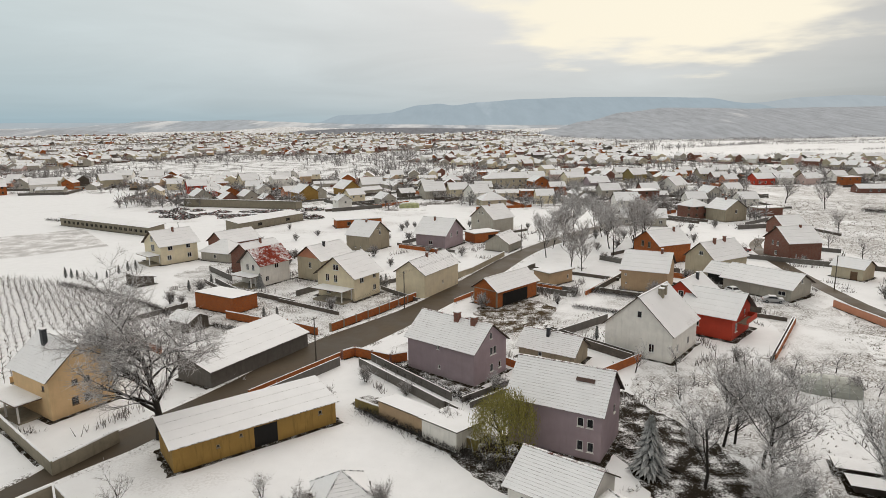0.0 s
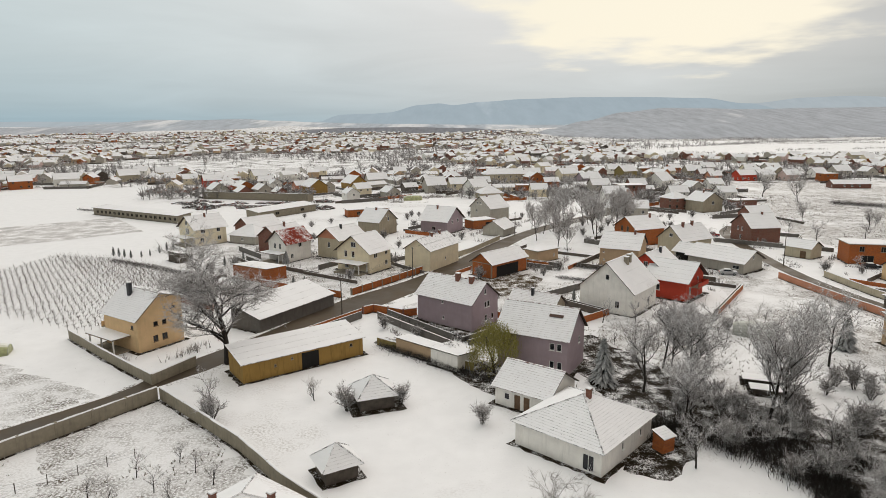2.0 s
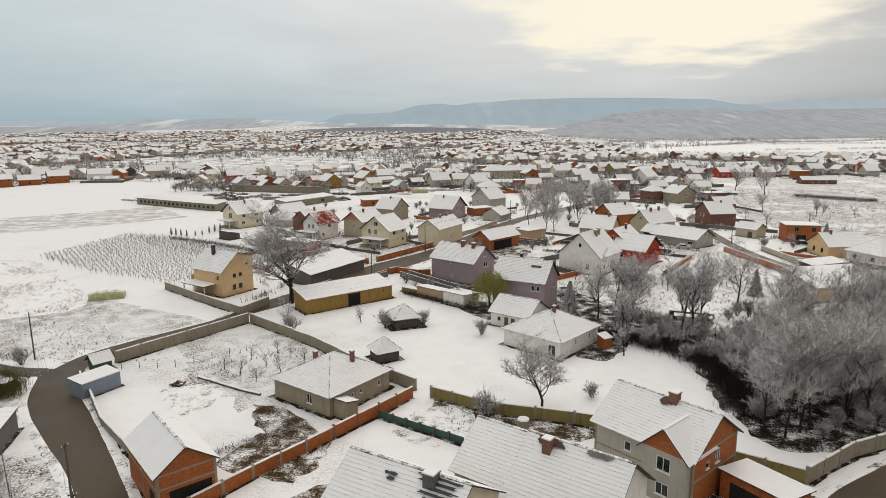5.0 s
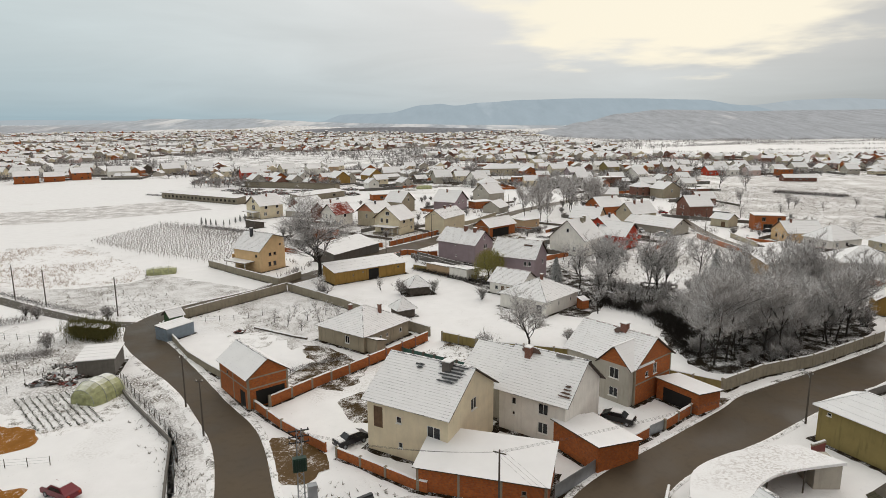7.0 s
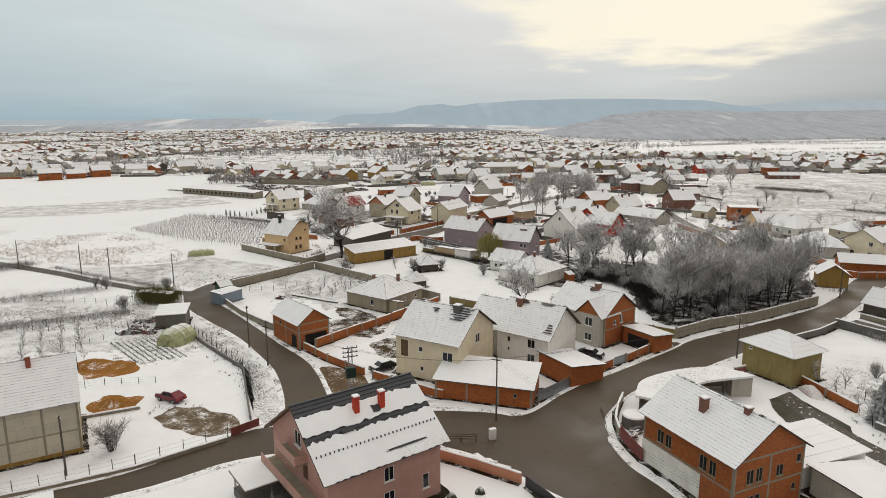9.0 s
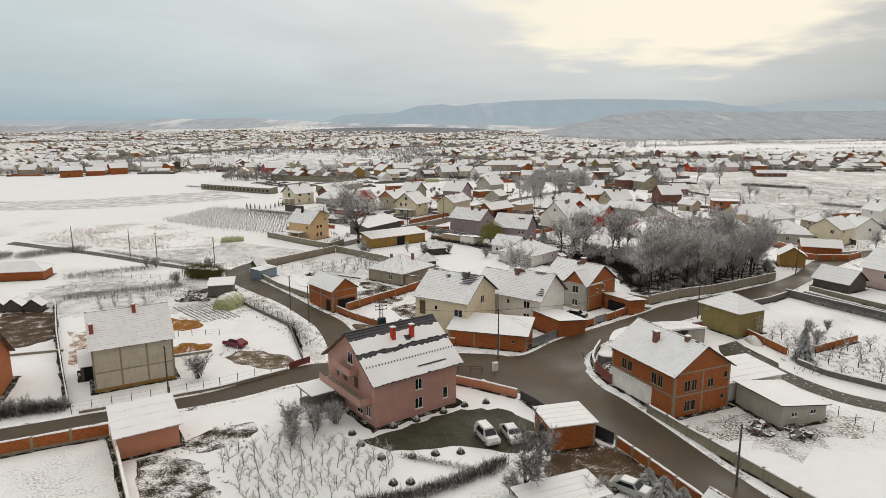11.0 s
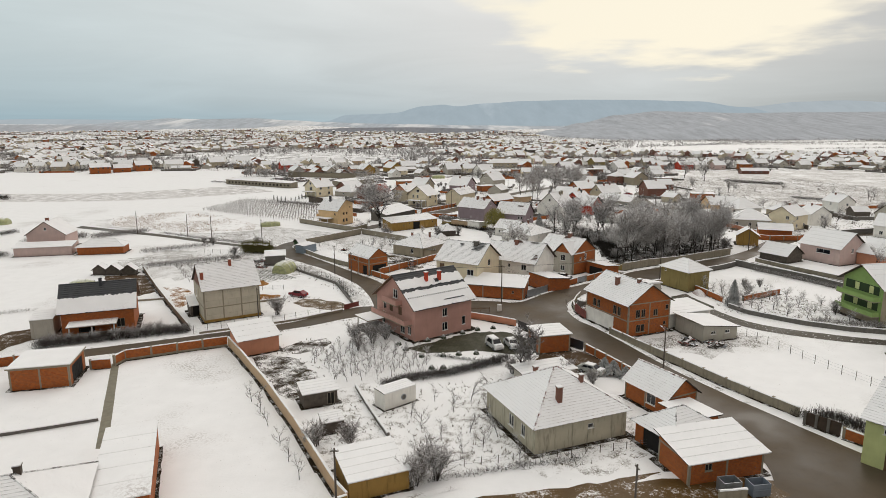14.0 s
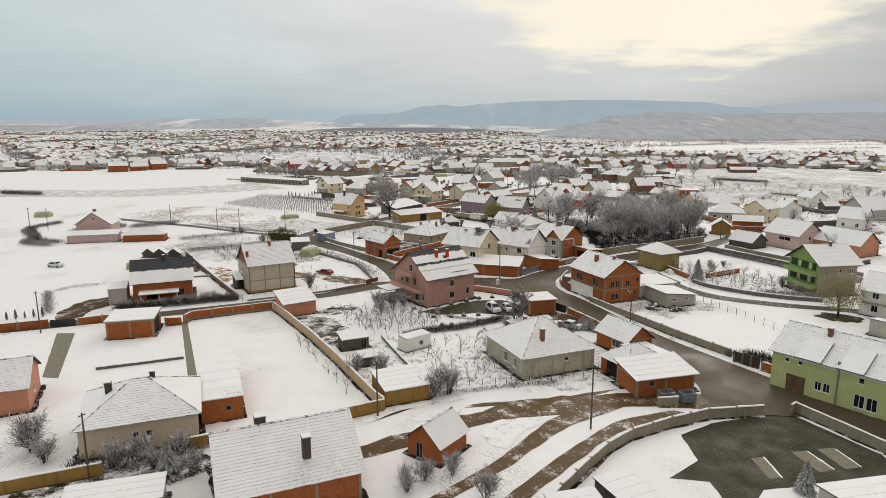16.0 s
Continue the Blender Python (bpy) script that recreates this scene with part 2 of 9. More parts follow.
def paver_mat(name, a, b, joint, size=0.42):
    """Square pavers laid in rows on the ground, wet in places."""
    k = Nodes(name, 0.5)
    mp = k.n("ShaderNodeMapping", Rotation=(0, 0, radians(-27)))
    k.to(k.co, mp.inputs[0])
    q = k.n("ShaderNodeTexBrick", **{"Scale": 1.0, "Mortar Size": 0.03, "Brick Width": size * 1.6, "Row Height": size, "Bias": 0.0})
    k.to(mp.outputs[0], q.inputs["Vector"])
    q.inputs["Color1"].default_value, q.inputs["Color2"].default_value, q.inputs["Mortar"].default_value = (*a, 1), (*b, 1), (*joint, 1)
    wet = k.noise(0.25, 5.0)
    k.to(k.step(wet, 0.4, 0.65, 0.55, 0.85), k.bsdf.inputs["Roughness"])
    k.bsdf.inputs["Specular IOR Level"].default_value = 0.15
    k.bump(q.outputs["Fac"], -0.3, 0.02)
    return k.done(k.mix(k.step(wet, 0.35, 0.7, 0.0, 0.5), q.outputs["Color"], tuple(v * 0.55 for v in a)))


M_PAVER = paver_mat("concrete_pavers", (0.056, 0.055, 0.034), (0.076, 0.073, 0.046), (0.022, 0.022, 0.014))
M_CLAY = half_snow("dug_clay", (0.31, 0.135, 0.026), 0.22, 0.8)
M_CLAYTHIN = half_snow("clay_under_snow", (0.28, 0.125, 0.03), 0.52, 1.0)
M_GRAVEL = half_snow("brown_gravel", (0.17, 0.125, 0.078), 0.30, 1.2)
M_BRICK = block_mat("clay_block", (0.45, 0.120, 0.020), (0.29, 0.072, 0.014), (0.21, 0.115, 0.055))
M_BRICKDARK = block_mat("dark_clay_block", (0.22, 0.085, 0.055), (0.18, 0.07, 0.048), (0.2, 0.16, 0.13))
M_CONC = plain("concrete", (0.285, 0.25, 0.185), 0.85, stain=0.35)
M_CONCDARK = plain("grey_concrete", (0.14, 0.13, 0.117), 0.85, stain=0.3)
M_ASH = block_mat("grey_block_render", (0.52, 0.475, 0.375), (0.47, 0.43, 0.34), (0.33, 0.30, 0.245), 1.6, 1.4, 0.015)
M_TILE_RED = plain("red_clay_tile", (0.33, 0.085, 0.045), 0.7, var=0.3, fine=9)
M_TILE_GREY = plain("grey_tile", (0.16, 0.15, 0.145), 0.7, var=0.3, fine=9)
M_TILE_DARK = plain("anthracite_tile", (0.026, 0.029, 0.035), 0.5, var=0.3, fine=9)
M_TIMBER = plain("brown_timber", (0.15, 0.09, 0.05), 0.8, var=0.35)
M_OLDWOOD = plain("weathered_wood", (0.105, 0.088, 0.072), 0.9, var=0.4)
M_WHITE = plain("white_paint", (0.78, 0.77, 0.74), 0.5, var=0.06)
M_STEEL = plain("grey_metal", (0.33, 0.35, 0.37), 0.45, 0.6)
M_BLACK = plain("black_metal", (0.02, 0.02, 0.022), 0.5)
M_POLE = plain("pole_wood", (0.10, 0.085, 0.07), 0.9)
M_RUST = plain("rust_red_metal", (0.20, 0.05, 0.04), 0.7, var=0.3)
M_GLASS = plain("window_glass", (0.012, 0.015, 0.020), 0.10, var=0.3, scale=0.4, bump=0.0)
# near-black colour painted as the shade of rooms behind open holes
M_ROOMSHADE = plain("dark_interior", (0.012, 0.011, 0.010), 0.95)
M_TWIG = frosted("frosted_twigs", (0.32, 0.29, 0.272), 0.9, -0.3, 0.7, speck=1.2)
M_TWIGD = frosted("dark_twigs", (0.075, 0.06, 0.052), 0.5, -0.1, 0.9, speck=1.5)
M_BARK = frosted("bark", (0.022, 0.017, 0.014), 0.6, 0.45, 0.85, speck=3.0)
M_BRAMBLE = frosted("dark_brambles", (0.018, 0.013, 0.009), 0.35, 0.45, 1.0, speck=2.0)
M_WOODFLOOR = half_snow("wet_leaves_under_trees", (0.022, 0.015, 0.008), 0.36, 1.1)
M_FIR = frosted("fir_needles", (0.012, 0.020, 0.010), 0.6, 0.35, 0.9, speck=2.5)
M_BARE = half_snow("wet_bare_soil", (0.026, 0.018, 0.009), 0.28, 1.6)
# mid-grey base: frost plus distance haze put into the colour
M_FARTWIG = frosted("far_bare_twigs", (0.20, 0.185, 0.178), 0.45, 0.0, 1.0, speck=0.5)
M_WILLOW = frosted("willow_leaves", (0.30, 0.27, 0.075), 0.1, 0.6, 1.0, speck=2.0)
M_BARETILE = plain("wet_brown_tiles", (0.075, 0.036, 0.024), 0.6, var=0.35, fine=5.0)
P_TANCREAM = plain("tan_cream_render", (0.66, 0.55, 0.42), 0.85, var=0.1, stain=0.12)
M_SOOT = plain("sooty_chimney", (0.075, 0.058, 0.045), 0.9, var=0.35, fine=5.0)
M_HEDGE = frosted("hedge_twigs", (0.036, 0.027, 0.021), 0.6, 0.2, 0.9, speck=2.0)
M_HAY = frosted("mossy_haystack", (0.14, 0.13, 0.035), 0.35, 0.6, 1.0)
M_FOIL = frosted("green_foil", (0.38, 0.40, 0.20), 0.8, 0.80, 0.97, 0.4, speck=1.4)
M_FOILGREY = plain("grey_foil", (0.36, 0.37, 0.33), 0.4, var=0.15)


def wall_paint(name, c, stain=0.12):
    return plain(name, tuple(v * 0.97 for v in c), 0.85, var=0.12, scale=0.6, stain=stain)


P_YELLOW = wall_paint("warm_yellow_render", (0.76, 0.53, 0.29))
P_OCHRE = wall_paint("ochre_render", (0.34, 0.205, 0.05), 0.55)
P_OLIVE = wall_paint("olive_ochre_render", (0.27, 0.21, 0.075), 0.5)
P_PURPLE = wall_paint("mauve_render", (0.375, 0.295, 0.32))
P_WHITE = wall_paint("white_render", (0.86, 0.835, 0.78), 0.2)
P_CREAM = wall_paint("cream_render", (0.78, 0.69, 0.50))
P_BEIGE = wall_paint("beige_render", (0.50, 0.44, 0.32), 0.3)
P_SAND = wall_paint("sand_render", (0.52, 0.37, 0.23))
P_GREY = wall_paint("grey_render", (0.45, 0.42, 0.36), 0.3)
P_RED = wall_paint("red_render", (0.50, 0.055, 0.025))
P_PINK = wall_paint("rose_render", (0.52, 0.295, 0.245))
P_PALEPINK = wall_paint("pale_pink_render", (0.60, 0.45, 0.41))
P_SALMON = wall_paint("salmon_render", (0.56, 0.25, 0.15))
P_LIME = wall_paint("lime_render", (0.56, 0.60, 0.27))
P_GREEN = wall_paint("bright_green_render", (0.26, 0.39, 0.12))
P_MOULD = wall_paint("mouldy_white_render", (0.50, 0.46, 0.35), 0.85)
P_OLDBEIGE = wall_paint("stained_beige_render", (0.36, 0.31, 0.225), 0.5)


# ---- mesh helpers ----
class Geo:
    """Vertices and faces of one mesh, with a material number for each face."""

    def __init__(self):
        self.v, self.f, self.m = [], [], []

    def add(self, pts, faces, mat=0):
        o = len(self.v)
        self.v += [tuple(p) for p in pts]
        for f in faces:
            self.f.append(tuple(o + i for i in f))
            self.m.append(mat)

    def quad(self, a, b, c, d, mat=0):
        self.add((a, b, c, d), ((0, 1, 2, 3),), mat)

    def box(self, x0, x1, y0, y1, z0, z1, mat=0, m=None, top=None):
        p = [(x, y, z) for z in (z0, z1) for y in (y0, y1) for x in (x0, x1)]
        if m is not None:
            p = [tuple(m @ Vector(q)) for q in p]
        self.add(p, ((0, 2, 3, 1), (0, 1, 5, 4), (1, 3, 7, 5), (3, 2, 6, 7), (2, 0, 4, 6)), mat)
        self.add(p[4:], ((0, 1, 3, 2),), mat if top is None else top)

    def tube(self, pts, radii, sides=5, mat=0):
        o = len(self.v)
        for i, (p, r) in enumerate(zip(pts, radii)):
            d = (Vector(pts[min(i + 1, len(pts) - 1)]) - Vector(pts[max(i - 1, 0)])).normalized()
            a = d.orthogonal().normalized()
            b = d.cross(a)
            for k in range(sides):
                t = 2 * math.pi * k / sides
                self.v.append(tuple(Vector(p) + r * (math.cos(t) * a + math.sin(t) * b)))
        for i in range(len(pts) - 1):
            for k in range(sides):
                q = o + i * sides
                self.f.append((q + k, q + (k + 1) % sides, q + sides + (k + 1) % sides, q + sides + k))
                self.m.append(mat)
        self.f.append(tuple(o + (len(pts) - 1) * sides + k for k in range(sides)))
        self.m.append(mat)

    def mesh(self, name, mats, smooth=False):
        me = bpy.data.meshes.new(name)
        me.from_pydata(self.v, [], self.f)
        for q in mats:
            me.materials.append(q)
        me.polygons.foreach_set("material_index", self.m)
        if smooth:
            me.polygons.foreach_set("use_smooth", [True] * len(self.f))
        me.update()
        return me

    def ob(self, name, mats, parent=None, label="", m=None, smooth=False):
        o = new(name, self.mesh(name, mats if isinstance(mats, (list, tuple)) else [mats], smooth))
        if parent is not None:
            o.parent = parent
        if m is not None:
            o.matrix_basis = m
        if label:
            tagged(o, label)
        return o


def part(name, me, parent, label="", m=None):
    """A mesh that is already made, as one part of a thing."""
    o = new(name, me)
    o.parent = parent
    if m is not None:
        o.matrix_basis = m
    if label:
        tagged(o, label)
    return o


def thing(name, label, category, m, group=""):
    o = new(name)
    o.matrix_basis = m
    o.empty_display_size = 0.5
    return tagged(o, label, category, group)


rng = random.Random(7)


def smooth_line(pts, step=2.0):
    """A line rounded through the given points."""
    out = []
    for i in range(len(pts) - 1):
        p0, p1, p2, p3 = (Vector(pts[max(0, min(len(pts) - 1, i + k))]) for k in (-1, 0, 1, 2))
        n = max(1, int((p2 - p1).length / step))
        for k in range(n):
            t = k / n
            out.append(0.5 * (2 * p1 + (p2 - p0) * t + (2 * p0 - 5 * p1 + 4 * p2 - p3) * t * t + (3 * p1 - p0 - 3 * p2 + p3) * t ** 3))
    out.append(Vector(pts[-1]))
    return out


def inside(x, y, poly):
    c = False
    for (x0, y0), (x1, y1) in zip(poly, poly[1:] + poly[:1]):
        if (y0 > y) != (y1 > y) and x < (x1 - x0) * (y - y0) / (y1 - y0) + x0:
            c = not c
    return c


# ---- ground, hills, sky line ----
# fields and yards that stay free of houses
OPEN = [[(-420, 95), (-72, 108), (-62, 222), (-150, 258), (-170, 335), (-150, 372), (-300, 352), (-460, 330)], [(108, 128), (122, 245), (150, 330), (175, 372), (330, 372), (330, 300), (230, 150), (180, 118)],
        [(200, 640), (620, 620), (900, 1180), (330, 1180)], [(-160, 300), (-60, 300), (-45, 225), (-160, 225)], [(-60, 205), (-20, 205), (10, 260), (-50, 290)], [(-420, 100), (-80, 100), (-66, 40), (-120, -60), (-420, -60)],
        [(-20, 235), (60, 240), (70, 275), (-10, 300)], [(30, -20), (100, -20), (100, -120), (30, -120)]]


def lift(x, y):
    """Height of the land: a flat plain that rises slowly far off."""
    far = max(0.0, y - 1250) / 3200
    h = 46 * far ** 1.25 * (0.75 + 0.5 * noise.noise(Vector((x / 900, y / 900, 0.3))))
    left = max(0.0, 1 - abs(x + 1000 - 0.10 * y) / 620) * max(0.0, min(1.0, (y - 1900) / 900))
    h += 26 * left * (0.8 + 0.5 * noise.noise(Vector((x / 500, y / 700, 4.0))))
    if y > 330:
        h += min(1.0, (y - 330) / 700) * 1.5 * noise.noise(Vector((x / 160, y / 160, 1.0)))
    return max(h, -1.0)


def graded(lo, hi, near, grow):
    out, p, s = [0.0], 0.0, near
    while p < hi:
        p += s
        s *= grow
        out.append(min(p, hi))
    p, s = 0.0, near
    while p > lo:
        p -= s
        s *= grow
        out.append(max(p, lo))
    return sorted(set(out))


g = Geo()
gx, gy = graded(-3600, 3600, 12, 1.045), graded(-420, 4850, 12, 1.03)
g.v = [(x, y, lift(x, y)) for y in gy for x in gx]
nx = len(gx)
g.f = [(j * nx + i, j * nx + i + 1, (j + 1) * nx + i + 1, (j + 1) * nx + i) for j in range(len(gy) - 1) for i in range(nx - 1)]
for f in g.f:
    x, y = g.v[f[0]][0] + 8, g.v[f[0]][1] + 8
    g.m.append(3 if inside(x, y, OPEN[1]) else 2 if inside(x, y, OPEN[0]) and y > 120 else 1 if y > 262 and not any(inside(x, y, p) for p in OPEN) else 0)
tagged(g.ob("ground", [M_SNOW, M_GARDENS, M_FIELD, M_MEADOW], smooth=True), "flat snow-covered fields and gardens with bare flecks", "ground", kind="structure")


def ridge_line(name, profile, dist, depth, mat, label, rough=6.0, seed=0.0):
    """A range of hills with the sky line given as (sideways, height) at its distance."""
    h = Geo()
    cols, rows = 150, 14
    xs = [p[0] for p in profile]
    for j in range(rows + 1):
        t = j / rows
        for i in range(cols + 1):
            x = xs[0] + (xs[-1] - xs[0]) * i / cols
            k = max(q for q in range(len(xs) - 1) if xs[q] <= x)
            (xa, za), (xb, zb) = profile[k], profile[k + 1]
            s = (x - xa) / (xb - xa)
            s = s * s * (3 - 2 * s)
            z = (za + (zb - za) * s)
            fold = noise.noise(Vector((x / (depth * 0.55), t * 2.2, seed))) + 0.5 * noise.noise(Vector((x / (depth * 0.2), t * 5, seed + 3)))
            z = z * (t ** 0.9) + rough * fold * math.sin(math.pi * t) * min(1.0, z / 60)
            h.v.append((x, dist - depth * (1 - t), z - 3))
    w = cols + 1
    h.f = [(j * w + i, j * w + i + 1, (j + 1) * w + i + 1, (j + 1) * w + i) for j in range(rows) for i in range(cols)]
    h.m = [0] * len(h.f)
    return tagged(h.ob(name, [mat], smooth=True), label, "hill", kind="structure")


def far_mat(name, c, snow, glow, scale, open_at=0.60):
    """Far slopes with woods and snowy clearings; glow adds haze as emission."""
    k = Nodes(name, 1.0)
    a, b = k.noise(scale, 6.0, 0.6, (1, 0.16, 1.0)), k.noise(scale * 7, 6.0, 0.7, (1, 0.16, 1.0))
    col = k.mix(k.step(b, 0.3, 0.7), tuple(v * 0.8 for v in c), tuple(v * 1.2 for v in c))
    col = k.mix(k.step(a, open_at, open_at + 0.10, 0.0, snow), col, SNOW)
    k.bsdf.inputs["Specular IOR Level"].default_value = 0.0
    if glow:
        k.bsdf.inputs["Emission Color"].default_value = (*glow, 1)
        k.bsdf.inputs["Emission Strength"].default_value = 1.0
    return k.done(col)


# frosted wood colour, with distance haze put in as a paler blue-grey
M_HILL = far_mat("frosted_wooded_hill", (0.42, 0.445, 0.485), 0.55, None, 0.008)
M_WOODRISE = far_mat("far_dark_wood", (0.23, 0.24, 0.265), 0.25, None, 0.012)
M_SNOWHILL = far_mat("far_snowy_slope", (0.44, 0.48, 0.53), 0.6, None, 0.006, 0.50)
# mountain haze put in as bluish emission; the slopes are no light source
M_MOUNT = far_mat("haze_glow_blue_mountain", (0.11, 0.125, 0.14), 0.16, (0.265, 0.325, 0.365), 0.0016)
M_MOUNT2 = far_mat("haze_glow_pale_mountain", (0.11, 0.12, 0.13), 0.12, (0.32, 0.365, 0.395), 0.0016)

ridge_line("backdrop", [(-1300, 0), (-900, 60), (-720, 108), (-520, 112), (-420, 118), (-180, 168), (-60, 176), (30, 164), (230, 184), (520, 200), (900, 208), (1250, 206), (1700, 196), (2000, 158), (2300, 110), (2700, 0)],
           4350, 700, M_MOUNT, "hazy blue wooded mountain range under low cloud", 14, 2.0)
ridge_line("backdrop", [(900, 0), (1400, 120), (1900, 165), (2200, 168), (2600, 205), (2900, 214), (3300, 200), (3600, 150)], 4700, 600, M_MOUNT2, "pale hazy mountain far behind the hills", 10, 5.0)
ridge_line("hill", [(240, 0), (330, 22), (430, 45), (560, 72), (690, 84), (800, 82), (960, 78), (1200, 80), (1500, 82), (1800, 84), (2100, 84)], 2050, 700, M_HILL, "long low hill covered in frosted grey woods", 10, 9.0)
ridge_line("hill", [(-900, 0), (-650, 12), (-480, 25), (-380, 29), (-150, 30), (60, 25), (200, 17), (330, 0)], 2300, 260, M_WOODRISE, "low wooded rise between the snowfields", 5, 12.0)
ridge_line("hill", [(-2500, 30), (-2100, 40), (-1850, 44), (-1650, 56), (-1440, 72), (-1260, 68), (-1000, 72), (-830, 62), (-620, 52), (-440, 46), (-240, 42), (100, 36), (500, 32), (900, 0)], 3100, 700, M_SNOWHILL, "low snowy hills with far fields", 6, 15.0)


ridge_line("hill", [(-3000, 0), (-2700, 40), (-2200, 46), (-1800, 40), (-1500, 36), (-1250, 22), (-1000, 0)], 2500, 260, M_HILL, "far low tree belt at the edge of the plain", 4, 21.0)


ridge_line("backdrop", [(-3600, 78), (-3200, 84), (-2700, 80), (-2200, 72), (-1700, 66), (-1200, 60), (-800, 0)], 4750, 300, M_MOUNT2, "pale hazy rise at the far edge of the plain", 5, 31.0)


# ---- roads, tracks and patches ----
ROADS, BANKS = [], []


def strip(name, left, right, z, mat, label, category="road", rag=0.12, kind="structure", bank=True, n=None):
    """A road between two edges, with ragged snow banks along it."""
    a, b = smooth_line(left, 1.5), smooth_line(right, 1.5)
    n = n or max(len(a), len(b))

    def even(line):
        d = [0.0]
        for p, q in zip(line, line[1:]):
            d.append(d[-1] + (q - p).length)
        out, k = [], 0
        for i in range(n + 1):
            s = d[-1] * i / n
            while k < len(d) - 2 and d[k + 1] < s:
                k += 1
            t = (s - d[k]) / max(1e-6, d[k + 1] - d[k])
            out.append(line[k].lerp(line[k + 1], t))
        return out

    a, b = even(a), even(b)
    h, e = Geo(), Geo()
    for i in range(n + 1):
        w = (b[i] - a[i]).normalized()
        j, k = rag * noise.noise(Vector((i * 0.45, z * 90, 1))), rag * noise.noise(Vector((i * 0.45, z * 90, 7)))
        p, q = a[i] - w * j, b[i] + w * k
        for s in (0, 0.25, 0.5, 0.75, 1):
            c = p.lerp(q, s)
            h.v.append((c.x, c.y, z + 0.04 * math.sin(math.pi * s)))
        for c, o in ((p, -w), (q, w)):
            hh = 0.10 + 0.06 * noise.noise(Vector((i * 0.7, o.x, 3)))
            for s, zz in ((-0.12, -0.02), (0.1, hh), (0.45, hh * 0.8), (1.1, -0.02)):
                r = c + o * s
                e.v.append((r.x, r.y, zz + z))
    for i in range(n):
        for s in range(4):
            h.f.append((i * 5 + s, i * 5 + s + 1, i * 5 + 6 + s, i * 5 + 5 + s))
            h.m.append(0)
        for side in (0, 4):
            for s in range(3):
                q = i * 8 + side + s
                e.f.append((q, q + 1, q + 9, q + 8))
                e.m.append(0)
    o = tagged(h.ob(name, [mat], smooth=True), label, category, kind=kind)
    outline = [(p.x, p.y) for p in a] + [(p.x, p.y) for p in reversed(b)]
    ROADS.append(outline)
    if bank:
        BANKS.append((e, outline))
    return o


def patch(name, pts, z, mat, label, rag=0.8, category="ground", sharp=False):
    """A flat irregular piece of ground."""
    line = smooth_line(pts + pts[:1], 1.0)[:-1] if not sharp else [a.lerp(b, k / 12) for a, b in zip(pts, pts[1:] + pts[:1]) for k in range(12)]
    c = sum(line, Vector((0, 0))) / len(line)
    h = Geo()
    h.v = [(c.x, c.y, z)]
    for i, p in enumerate(line):
        d = (p - c).normalized()
        p = p + d * rag * (noise.noise(Vector((p.x * 0.5, p.y * 0.5, z * 50))) + 0.6 * noise.noise(Vector((p.x * 1.6, p.y * 1.6, 2))))
        h.v.append((p.x, p.y, z))
    n = len(line)
    h.f = [(0, 1 + i, 1 + (i + 1) % n) for i in range(n)]
    h.m = [0] * n
    return tagged(h.ob(name, [mat]), label, category, kind="structure")


V2 = lambda *p: [Vector(q) for q in p]
ROAD1 = "wet grey-brown asphalt village road curving between gardens"
strip("road", V2((-67.6, 36), (-62, 23.9), (-53.3, 13.6), (-45.1, 5.1), (-39, -3.2), (-33.9, -11), (-30.2, -19.6), (-28, -27), (-26, -34), (-19, -36), (-10.5, -31.6)),
      V2((-60.6, 36), (-57.5, 28.5), (-52.6, 22.3), (-44.7, 12.3), (-35.9, 0.7), (-29.3, -7.7), (-25.2, -16.3), (-23.3, -21.3), (-20, -27.5), (-15, -28), (-10, -24.5)), 0.030, M_ROAD, ROAD1)
strip("road", V2((-66, 33), (-63.5, 44), (-49.5, 61.6), (-46.4, 69.8), (-36.5, 86.6), (-25.6, 108.6), (-8.4, 133), (16.2, 183), (37, 214), (62, 244), (95, 290)),
      V2((-60.5, 33.5), (-59.5, 42), (-44.7, 63.3), (-38.9, 71.1), (-31.7, 84.6), (-22.2, 97), (-9.6, 116), (7.5, 149), (24.5, 186), (43, 211), (68, 240), (101, 286)), 0.034, M_ROAD, "wet asphalt lane running through the village")
strip("road", V2((-12, -25), (-2, -25.5), (3.3, -26.4), (10.8, -18.3), (20, -10.9), (31.2, -1.7), (36, 2.8), (49, 10.4), (62, 18.2), (70, 23.6), (80, 33), (92, 47), (110, 60), (150, 66)),
      V2((-12, -31.6), (-5, -36), (6, -40.5), (12.6, -33), (13.5, -27.2), (20.4, -18.3), (33.5, -9.7), (44.1, -2.1), (65.8, 12.2), (82, 27.5), (98, 43), (113, 53), (150, 59)), 0.040, M_ROAD, "broad wet village road past the walled wood")
strip("road", V2((20.8, -76), (23.4, -86), (23.6, -94), (20.5, -101.2)), V2((28.6, -75.6), (34.4, -86.5), (38.2, -94), (36.0, -102.6)), 0.050, M_ROAD, "wet square at the end of the wide road", bank=False)
strip("road", V2((-4, -35), (1.6, -41.7), (8.5, -49.5), (15.5, -63), (21, -76.5)),
      V2((12.5, -31), (13.2, -38), (17, -46.5), (22.8, -63), (28.8, -76)), 0.046, M_ROAD, "wide wet road widening to a small square")
